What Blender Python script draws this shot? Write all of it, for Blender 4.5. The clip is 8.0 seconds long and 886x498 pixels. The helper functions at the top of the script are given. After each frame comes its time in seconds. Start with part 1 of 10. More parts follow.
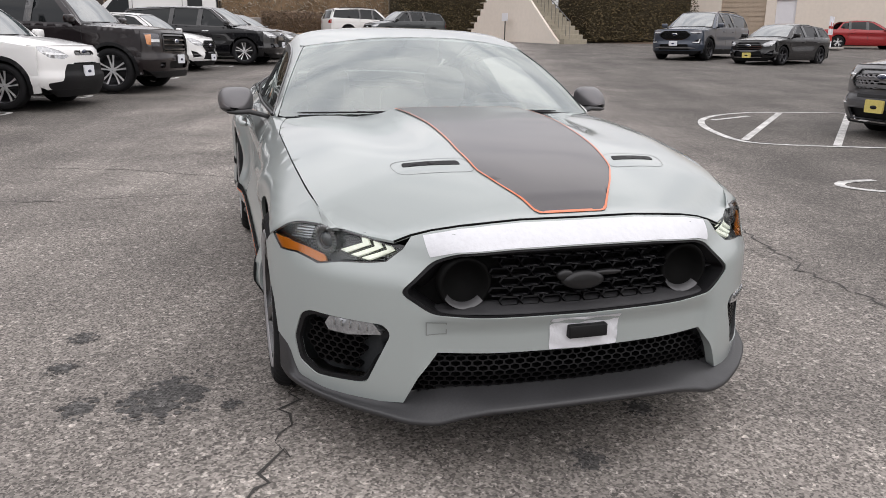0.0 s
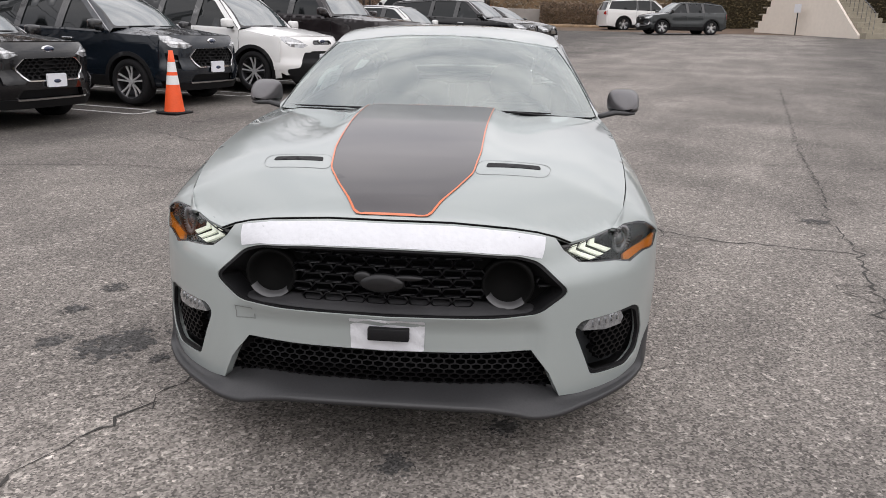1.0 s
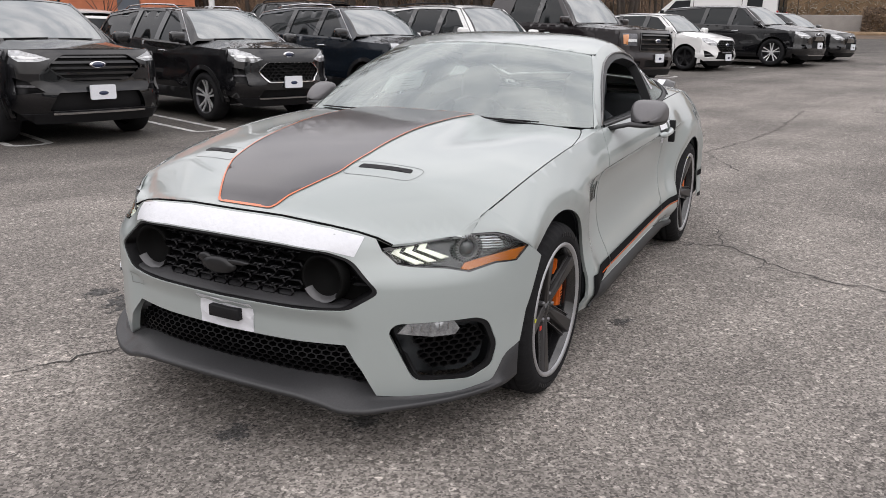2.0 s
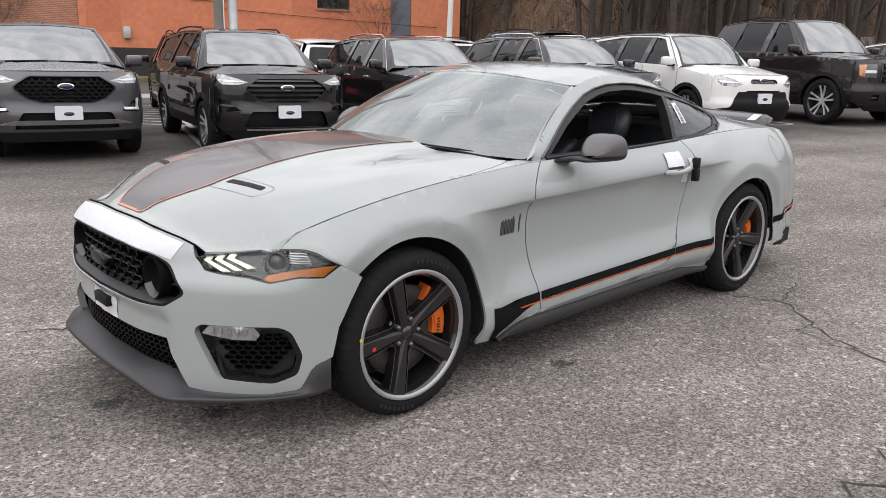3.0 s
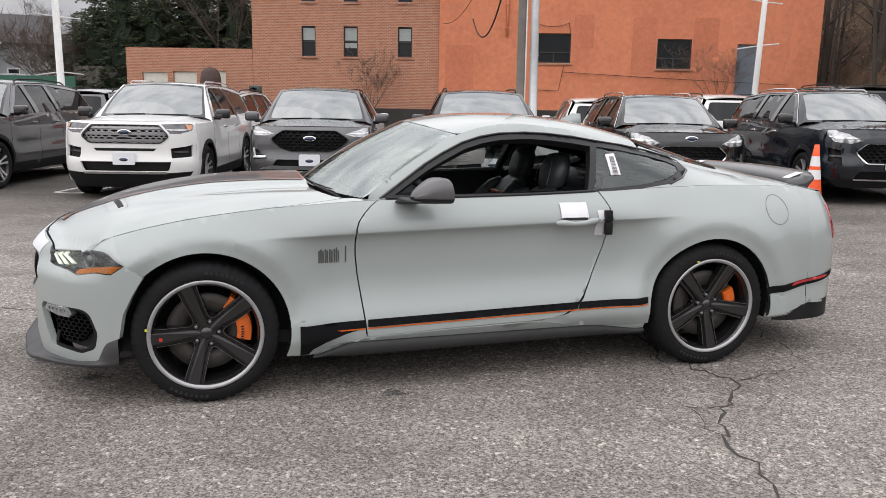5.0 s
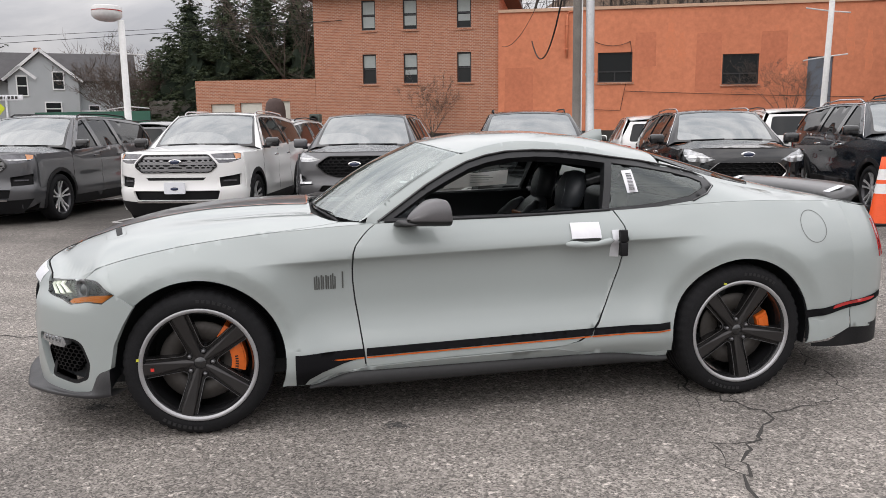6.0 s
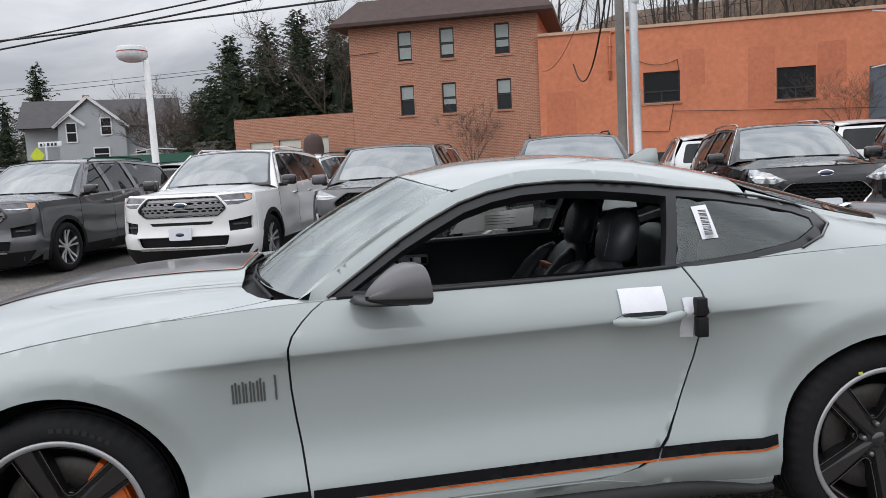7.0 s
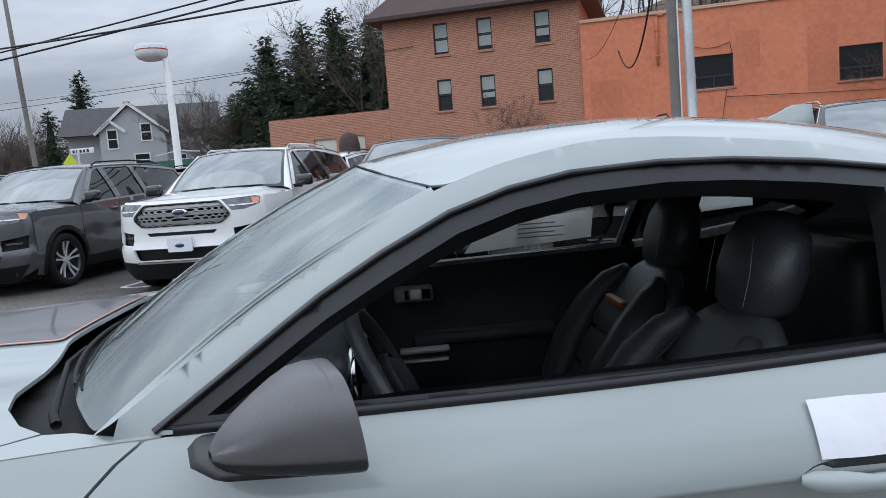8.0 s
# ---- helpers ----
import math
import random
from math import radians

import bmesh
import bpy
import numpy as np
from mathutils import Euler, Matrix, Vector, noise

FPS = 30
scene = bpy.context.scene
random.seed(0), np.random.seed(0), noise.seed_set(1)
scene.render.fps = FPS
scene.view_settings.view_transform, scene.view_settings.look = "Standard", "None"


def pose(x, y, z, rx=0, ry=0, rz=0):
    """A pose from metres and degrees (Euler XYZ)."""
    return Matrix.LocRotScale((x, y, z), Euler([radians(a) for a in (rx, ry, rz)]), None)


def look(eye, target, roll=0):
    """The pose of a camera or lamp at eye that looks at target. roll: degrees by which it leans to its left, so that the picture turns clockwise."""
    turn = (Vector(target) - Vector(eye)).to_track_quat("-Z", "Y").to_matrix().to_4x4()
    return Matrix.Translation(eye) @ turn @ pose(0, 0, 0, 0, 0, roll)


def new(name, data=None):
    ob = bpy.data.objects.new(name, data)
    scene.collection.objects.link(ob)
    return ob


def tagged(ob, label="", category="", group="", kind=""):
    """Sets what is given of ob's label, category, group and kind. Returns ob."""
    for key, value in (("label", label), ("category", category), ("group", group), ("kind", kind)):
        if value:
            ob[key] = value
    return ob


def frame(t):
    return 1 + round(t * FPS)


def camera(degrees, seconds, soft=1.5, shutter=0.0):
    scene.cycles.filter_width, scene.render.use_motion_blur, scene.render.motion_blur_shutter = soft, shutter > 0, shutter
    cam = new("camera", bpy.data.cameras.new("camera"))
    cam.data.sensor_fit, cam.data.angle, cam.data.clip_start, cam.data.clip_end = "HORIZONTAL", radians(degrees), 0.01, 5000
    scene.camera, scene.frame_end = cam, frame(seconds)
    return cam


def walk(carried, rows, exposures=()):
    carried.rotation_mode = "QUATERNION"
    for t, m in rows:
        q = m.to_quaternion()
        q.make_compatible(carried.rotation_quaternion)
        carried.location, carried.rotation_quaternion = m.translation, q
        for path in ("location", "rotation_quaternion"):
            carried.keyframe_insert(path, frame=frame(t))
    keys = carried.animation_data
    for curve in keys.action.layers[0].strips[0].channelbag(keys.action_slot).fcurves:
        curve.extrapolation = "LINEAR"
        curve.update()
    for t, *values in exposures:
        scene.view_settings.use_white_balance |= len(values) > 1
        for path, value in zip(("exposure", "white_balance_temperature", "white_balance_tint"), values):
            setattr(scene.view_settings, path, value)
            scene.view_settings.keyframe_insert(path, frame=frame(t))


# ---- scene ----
# ---- camera ----
cam = camera(59.7, 8.0, 0.8)
PATH = [
    (0, (-1.07, -2.921, 1.297), (-0.521, -1.066, 0.789), 0.8),
    (0.5, (-0.392, -3.051, 1.328), (-0.171, -1.134, 0.799), 1.3),
    (1, (0.344, -3.101, 1.359), (0.198, -1.181, 0.817), 1.4),
    (1.5, (1.07, -2.971, 1.363), (0.553, -1.118, 0.815), 1.3),
    (2, (1.78, -2.763, 1.379), (0.92, -1.039, 0.841), 1.3),
    (2.2, (2.061, -2.628, 1.404), (1.074, -0.972, 0.87), 1.3),
    (3.3, (3.416, -1.571, 1.425), (1.877, -0.383, 0.958), 1.7),
    (3.5, (3.626, -1.346, 1.404), (2.014, -0.252, 0.95), 1.8),
    (4, (4.108, -0.77, 1.434), (2.356, 0.098, 1.013), 1.9),
    (4.5, (4.501, -0.244, 1.459), (2.657, 0.424, 1.07), 1.6),
    (4.7, (4.595, -0.064, 1.448), (2.726, 0.539, 1.07), 1.4),
    (6, (4.494, 0.503, 1.4), (2.548, 0.853, 1.098), -0.6),
    (6.5, (3.944, 0.708, 1.398), (1.983, 0.999, 1.135), -1.7),
    (7, (3.286, 0.948, 1.386), (1.312, 1.175, 1.164), -2.9),
    (7.5, (2.588, 1.078, 1.363), (0.607, 1.258, 1.152), -3.7),
    (8, (1.913, 1.228, 1.327), (-0.071, 1.34, 1.106), -4.5),
]
walk(cam, [(t, look(eye, target, roll)) for t, eye, target, roll in PATH],
     ((0.0, 0.30, 6550, 14), (0.8, 0.24, 6550, 14), (1.3, 0.24, 6550, 14), (2.2, 0.32, 6550, 14), (3.5, 0.40, 6550, 14), (4.5, 0.42, 6550, 13), (6.5, 0.36, 6550, 13), (7.0, 0.25, 6200, 11), (7.5, 0.14, 5850, 9), (8.0, 0.11, 5650, 9)))


# ---- world, sun, exposure ----
SUN_EL, SUN_AZ = 42.0, 150.0
world = bpy.data.worlds.new("overcast_sky")
scene.world = world
world.use_nodes = True
wn, wl = world.node_tree.nodes, world.node_tree.links
wn.clear()
w_out = wn.new("ShaderNodeOutputWorld")
w_bg = wn.new("ShaderNodeBackground")
w_sky = wn.new("ShaderNodeTexSky")
w_sky.sky_type = "NISHITA"
w_sky.sun_disc = False
w_sky.sun_elevation, w_sky.sun_rotation = radians(SUN_EL), radians(SUN_AZ)
w_sky.air_density, w_sky.dust_density = 1.0, 2.0
w_co = wn.new("ShaderNodeTexCoord")
w_map = wn.new("ShaderNodeMapping")
w_map.inputs["Scale"].default_value = (1.5, 1.5, 4.2)
w_no = wn.new("ShaderNodeTexNoise")
w_no.inputs["Scale"].default_value = 2.3
w_no.inputs["Detail"].default_value = 7.0
w_no.inputs["Roughness"].default_value = 0.55
w_no.inputs["Distortion"].default_value = 0.4
w_rc = wn.new("ShaderNodeValToRGB")
w_rc.color_ramp.elements[0].position, w_rc.color_ramp.elements[0].color = 0.34, (6.9, 7.05, 7.4, 1)
w_rc.color_ramp.elements[1].position, w_rc.color_ramp.elements[1].color = 0.64, (11.2, 11.1, 11.0, 1)
w_mix = wn.new("ShaderNodeMixRGB")
w_mix.inputs["Fac"].default_value = 0.93
wl.new(w_co.outputs["Generated"], w_map.inputs["Vector"])
wl.new(w_map.outputs["Vector"], w_no.inputs["Vector"])
wl.new(w_no.outputs["Fac"], w_rc.inputs["Fac"])
wl.new(w_sky.outputs["Color"], w_mix.inputs["Color1"])
wl.new(w_rc.outputs["Color"], w_mix.inputs["Color2"])
# an overcast sky is about three times brighter high up than at the horizon
w_sep = wn.new("ShaderNodeSeparateXYZ")
wl.new(w_co.outputs["Generated"], w_sep.inputs["Vector"])
w_grad = wn.new("ShaderNodeMapRange")
for key, val in (("From Min", 0.0), ("From Max", 0.62), ("To Min", 0.30), ("To Max", 1.34)):
    w_grad.inputs[key].default_value = val
wl.new(w_sep.outputs["Z"], w_grad.inputs["Value"])
w_mul = wn.new("ShaderNodeMixRGB")
w_mul.blend_type = "MULTIPLY"
w_mul.inputs["Fac"].default_value = 1.0
wl.new(w_mix.outputs["Color"], w_mul.inputs["Color1"])
wl.new(w_grad.outputs["Result"], w_mul.inputs["Color2"])
wl.new(w_mul.outputs["Color"], w_bg.inputs["Color"])
w_bg.inputs["Strength"].default_value = 0.114
wl.new(w_bg.outputs["Background"], w_out.inputs["Surface"])
sun_data = bpy.data.lights.new("sun", "SUN")
sun_data.energy, sun_data.angle, sun_data.color = 0.6, radians(100), (1.0, 0.97, 0.92)
sun = new("sun", sun_data)
sun.matrix_world = pose(0, 0, 30, 90 - SUN_EL, 0, 180 - SUN_AZ)


# ---- materials ----
def surface(name, base, rough=0.6, metal=0.0, var=0.12, scale=6.0, fine=60.0, bump=0.0, coat=0.0, spec=0.5, rough_var=0.1,
            second=None, emit=None, coords="Object"):
    """Principled material with colour variation at two scales, roughness variation and fine relief."""
    m = bpy.data.materials.new(name)
    m.use_nodes = True
    nt = m.node_tree
    b = nt.nodes["Principled BSDF"]
    b.inputs["Metallic"].default_value = metal
    b.inputs["Specular IOR Level"].default_value = spec
    b.inputs["Coat Weight"].default_value = coat
    b.inputs["Coat Roughness"].default_value = 0.03
    co = nt.nodes.new("ShaderNodeTexCoord")
    n1 = nt.nodes.new("ShaderNodeTexNoise")
    n1.inputs["Scale"].default_value = scale
    n1.inputs["Detail"].default_value = 5.0
    n2 = nt.nodes.new("ShaderNodeTexNoise")
    n2.inputs["Scale"].default_value = fine
    n2.inputs["Detail"].default_value = 3.0
    for n in (n1, n2):
        nt.links.new(co.outputs[coords], n.inputs["Vector"])
    add = nt.nodes.new("ShaderNodeMath")
    add.operation = "ADD"
    nt.links.new(n1.outputs["Fac"], add.inputs[0])
    nt.links.new(n2.outputs["Fac"], add.inputs[1])
    ramp = nt.nodes.new("ShaderNodeMapRange")
    ramp.inputs["From Min"].default_value = 0.6
    ramp.inputs["From Max"].default_value = 1.4
    nt.links.new(add.outputs[0], ramp.inputs["Value"])
    mix = nt.nodes.new("ShaderNodeMixRGB")
    lo = [max(0.0, c * (1 - var)) for c in base]
    hi = [min(1.0, c * (1 + var)) for c in (second or base)]
    mix.inputs["Color1"].default_value = (*lo, 1)
    mix.inputs["Color2"].default_value = (*hi, 1)
    nt.links.new(ramp.outputs["Result"], mix.inputs["Fac"])
    nt.links.new(mix.outputs["Color"], b.inputs["Base Color"])
    rr = nt.nodes.new("ShaderNodeMapRange")
    rr.inputs["To Min"].default_value = max(0.02, rough - rough_var * rough)
    rr.inputs["To Max"].default_value = min(1.0, rough + rough_var * rough)
    nt.links.new(n1.outputs["Fac"], rr.inputs["Value"])
    nt.links.new(rr.outputs["Result"], b.inputs["Roughness"])
    if bump:
        bp = nt.nodes.new("ShaderNodeBump")
        bp.inputs["Strength"].default_value = min(1.0, bump)
        bp.inputs["Distance"].default_value = 0.004
        nt.links.new(n2.outputs["Fac"], bp.inputs["Height"])
        nt.links.new(bp.outputs["Normal"], b.inputs["Normal"])
    if emit:
        b.inputs["Emission Color"].default_value = (*emit[:3], 1)
        b.inputs["Emission Strength"].default_value = emit[3]
    return m


def paint(name, base, flake=0.05, metal=0.0, spec=0.25, coat=1.0):
    """Clear-coated car paint."""
    return surface(name, base, 0.42, metal, flake, 1.3, 900.0, 0.0, coat=coat, spec=spec, rough_var=0.08)


def clear_glass(name, tint, ior=1.5, haze=0.0, film=0.0):
    """Thin pane: clear with a mirror-like film whose strength follows Fresnel's law."""
    m = bpy.data.materials.new(name)
    m.use_nodes = True
    nt = m.node_tree
    nt.nodes.remove(nt.nodes["Principled BSDF"])
    tr = nt.nodes.new("ShaderNodeBsdfTransparent")
    tr.inputs["Color"].default_value = (*tint, 1)
    gl = nt.nodes.new("ShaderNodeBsdfGlossy")
    gl.inputs["Color"].default_value = (0.90, 0.97, 0.955, 1)
    gl.inputs["Roughness"].default_value = 0.012
    fr = nt.nodes.new("ShaderNodeFresnel")
    fr.inputs["IOR"].default_value = ior
    mx = nt.nodes.new("ShaderNodeMixShader")
    rf = nt.nodes.new("ShaderNodeMapRange")
    rf.inputs["To Min"].default_value = film
    nt.links.new(fr.outputs["Fac"], rf.inputs["Value"])
    nt.links.new(rf.outputs["Result"], mx.inputs["Fac"])
    nt.links.new(tr.outputs["BSDF"], mx.inputs[1])
    nt.links.new(gl.outputs["BSDF"], mx.inputs[2])
    last = mx
    if haze:
        # thin pale diffuse haze standing in for a brighter sky reflection
        df = nt.nodes.new("ShaderNodeBsdfDiffuse")
        df.inputs["Color"].default_value = (0.72, 0.74, 0.74, 1)
        sp = nt.nodes.new("ShaderNodeTexNoise")
        sp.inputs["Scale"].default_value = 3.0
        sp.inputs["Detail"].default_value = 6.0
        rg = nt.nodes.new("ShaderNodeMapRange")
        rg.inputs["From Min"].default_value, rg.inputs["From Max"].default_value = 0.3, 0.7
        rg.inputs["To Min"].default_value, rg.inputs["To Max"].default_value = haze * 0.75, haze * 1.25
        nt.links.new(sp.outputs["Fac"], rg.inputs["Value"])
        last = nt.nodes.new("ShaderNodeMixShader")
        nt.links.new(rg.outputs["Result"], last.inputs["Fac"])
        nt.links.new(mx.outputs["Shader"], last.inputs[1])
        nt.links.new(df.outputs["BSDF"], last.inputs[2])
    nt.links.new(last.outputs["Shader"], nt.nodes["Material Output"].inputs["Surface"])
    return m


def coated_glass(name, base, ior):
    m = bpy.data.materials.new(name)
    m.use_nodes = True
    b = m.node_tree.nodes["Principled BSDF"]
    b.inputs["Base Color"].default_value = (*base, 1)
    b.inputs["Roughness"].default_value = 0.03
    b.inputs["IOR"].default_value = ior
    return m


M_PAINT = paint("pale_grey_paint", (0.318, 0.350, 0.343), 0.03)
M_BLACK = surface("black_plastic", (0.010, 0.010, 0.011), 0.55, var=0.25, scale=9, fine=300, bump=0.15, spec=0.2)
M_GLOSS = surface("gloss_black", (0.012, 0.012, 0.013), 0.16, var=0.2, coat=0.6)
M_RUBBER = surface("tyre_rubber", (0.014, 0.014, 0.015), 0.8, var=0.25, scale=14, fine=120, bump=0.2, spec=0.12)
M_DARKMETAL = surface("dark_alloy", (0.055, 0.055, 0.06), 0.38, 0.7, 0.15)
M_ALLOY = surface("machined_alloy", (0.74, 0.74, 0.75), 0.32, 0.6, 0.1, 8, 200)
M_CHROME = surface("chrome", (0.72, 0.72, 0.73), 0.12, 1.0, 0.05)
M_WHITETAPE = surface("white_film", (0.64, 0.65, 0.68), 0.45, var=0.05, scale=18, fine=60, bump=0.5)
M_SHEET = surface("thin_paper", (0.70, 0.72, 0.70), 0.8, var=0.05)
M_SHEET.node_tree.nodes["Principled BSDF"].inputs["Transmission Weight"].default_value = 0.45
M_PAPER = surface("white_paper", (0.74, 0.74, 0.77), 0.7, var=0.04, scale=4, fine=40, bump=0.25)
M_STRIPE = surface("satin_black_vinyl", (0.030, 0.025, 0.028), 0.30, var=0.15, scale=3, fine=200, spec=0.7, coat=0.5)
M_PINSTRIPE = surface("orange_vinyl", (0.62, 0.13, 0.03), 0.3, var=0.1, spec=0.7, coat=0.6)
M_FOG = surface("clear_fog_lens", (0.30, 0.31, 0.32), 0.14, 0.5, 0.5, 40, 150, coat=1.0)
M_SIDEPIN = surface("orange_side_vinyl", (0.50, 0.10, 0.016), 0.8, var=0.08, spec=0.1)
M_SIDESTRIPE = surface("black_side_vinyl", (0.009, 0.009, 0.010), 0.8, var=0.1, scale=3, fine=200, spec=0.06)
M_VOID = surface("unlit_black", (0.004, 0.004, 0.004), 0.7, var=0.2, spec=0.08)
M_LEATHER = surface("black_leather", (0.038, 0.042, 0.047), 0.38, var=0.25, scale=12, fine=220, bump=0.3)
M_CABIN = surface("cabin_trim", (0.026, 0.029, 0.032), 0.55, var=0.25, scale=7, fine=160, bump=0.15, spec=0.3)
M_SEATCLOTH = surface("perforated_leather", (0.026, 0.028, 0.031), 0.6, var=0.4, scale=30, fine=400, bump=0.6)
M_SATIN = surface("satin_silver", (0.62, 0.63, 0.64), 0.35, 0.35, 0.08, 12, 200)
M_DULLSILVER = surface("dull_silver", (0.22, 0.23, 0.24), 0.4, 0.4, 0.1, 12, 200)
M_WINTRIM = surface("window_surround_black", (0.014, 0.0145, 0.016), 0.42, var=0.15, scale=9, fine=300, bump=0.1, spec=0.4)
M_GLASS = clear_glass("window_glass", (0.62, 0.67, 0.65), 1.75)
M_SHIELD = clear_glass("coated_windscreen", (0.60, 0.69, 0.67), 2.3, haze=0.03, film=0.11)
M_LENS = clear_glass("lamp_lens", (0.96, 0.97, 0.97), 1.4)
M_TINT = coated_glass("tinted_glass", (0.010, 0.012, 0.013), 1.36)
M_SCREEN = coated_glass("car_windscreen", (0.050, 0.070, 0.073), 3.0)
M_DRL = surface("lamp_strip", (0.8, 0.82, 0.74), 0.3, emit=(0.95, 1.0, 0.80, 0.28))
M_AMBER = surface("amber_lens", (0.50, 0.15, 0.010), 0.15, var=0.1, coat=0.6)
M_RED = surface("red_lens", (0.4, 0.012, 0.012), 0.15, var=0.15, coat=0.6)
M_REFLECTOR = surface("lamp_reflector", (0.45, 0.46, 0.47), 0.15, 0.9, 0.2, 30, 120)
M_PLATE = surface("white_plate", (0.72, 0.74, 0.78), 0.4, var=0.06)
M_NJPLATE = surface("yellow_plate", (0.62, 0.52, 0.16), 0.4, var=0.15, scale=9)
M_BLUE = surface("emblem_blue", (0.015, 0.026, 0.065), 0.25, var=0.1, coat=0.6)


# ---- mesh tools ----
def part(name, bm, material, parent=None, label="", smooth=True):
    """Links a bmesh as one mesh object under its parent."""
    me = bpy.data.meshes.new(name)
    bm.to_mesh(me)
    bm.free()
    if smooth:
        me.polygons.foreach_set("use_smooth", [True] * len(me.polygons))
    for mm in material if isinstance(material, (list, tuple)) else (material,):
        me.materials.append(mm)
    ob = new(name, me)
    if parent is not None:
        ob.parent = parent
    if label:
        tagged(ob, label)
    return ob


def thing(name, m, label, category, group="", kind=""):
    ob = new(name)
    ob.matrix_basis = m
    ob.empty_display_size = 0.2
    return tagged(ob, label, category, group, kind)


def curve(*pts):
    """Monotone cubic through (t, v) pairs."""
    xs = np.array([p[0] for p in pts], float)
    ys = np.array([p[1] for p in pts], float)
    h = np.diff(xs)
    d = np.diff(ys) / h
    m = np.zeros(len(xs))
    m[0], m[-1] = d[0], d[-1]
    for i in range(1, len(xs) - 1):
        if d[i - 1] * d[i] > 0:
            w1, w2 = 2 * h[i] + h[i - 1], h[i] + 2 * h[i - 1]
            m[i] = (w1 + w2) / (w1 / d[i - 1] + w2 / d[i])

    def f(t):
        t = min(max(t, xs[0]), xs[-1])
        i = min(max(int(np.searchsorted(xs, t)) - 1, 0), len(h) - 1)
        s = (t - xs[i]) / h[i]
        return float(ys[i] * (1 + 2 * s) * (1 - s) ** 2 + m[i] * h[i] * s * (1 - s) ** 2
                     + ys[i + 1] * s * s * (3 - 2 * s) + m[i + 1] * h[i] * s * s * (s - 1))
    return f


def blend(a, b, t):
    t = min(max((t - a) / (b - a), 0.0), 1.0)
    return t * t * (3 - 2 * t)


def dense(poly, step):
    out = []
    for (x0, y0), (x1, y1) in zip(poly, poly[1:] + poly[:1]):
        n = max(1, int(math.ceil(math.hypot(x1 - x0, y1 - y0) / step)))
        out += [(x0 + (x1 - x0) * k / n, y0 + (y1 - y0) * k / n) for k in range(n)]
    return out


def rounded(poly, r, n=4):
    """Polygon with its corners rounded."""
    out = []
    k = len(poly)
    for i in range(k):
        p, a, b = Vector(poly[i]), Vector(poly[i - 1]), Vector(poly[(i + 1) % k])
        ra = min(r, (a - p).length * 0.45)
        rb = min(r, (b - p).length * 0.45)
        s, e = p + (a - p).normalized() * ra, p + (b - p).normalized() * rb
        for j in range(n + 1):
            t = j / n
            q = s * (1 - t) ** 2 + p * 2 * t * (1 - t) + e * t * t
            out.append((q.x, q.y))
    return out


def inset_poly(poly, d):
    """The outline drawn inward by d."""
    n = len(poly)
    area = sum(poly[i][0] * poly[(i + 1) % n][1] - poly[(i + 1) % n][0] * poly[i][1] for i in range(n))
    s = 1.0 if area > 0 else -1.0
    out = []
    for i in range(n):
        a, p, b = Vector(poly[i - 1]), Vector(poly[i]), Vector(poly[(i + 1) % n])
        e1, e2 = (p - a).normalized(), (b - p).normalized()
        n1, n2 = Vector((-e1.y, e1.x)) * s, Vector((-e2.y, e2.x)) * s
        m = (n1 + n2)
        m = m / max(0.3, m.length_squared / 2)
        out.append((p.x + m.x * d, p.y + m.y * d))
    return out


def inside(pts, poly):
    x, y = pts[:, 0], pts[:, 1]
    res = np.zeros(len(pts), bool)
    for (x0, y0), (x1, y1) in zip(poly, poly[1:] + poly[:1]):
        if y0 == y1:
            continue
        c = (y0 > y) != (y1 > y)
        res ^= c & (x < (x1 - x0) * (y - y0) / (y1 - y0) + x0)
    return res


def near_edge(pts, poly, d):
    res = np.zeros(len(pts), bool)
    for (x0, y0), (x1, y1) in zip(poly, poly[1:] + poly[:1]):
        l2 = (x1 - x0) ** 2 + (y1 - y0) ** 2 + 1e-12
        t = np.clip(((pts[:, 0] - x0) * (x1 - x0) + (pts[:, 1] - y0) * (y1 - y0)) / l2, 0, 1)
        res |= np.hypot(pts[:, 0] - x0 - t * (x1 - x0), pts[:, 1] - y0 - t * (y1 - y0)) < d
    return res


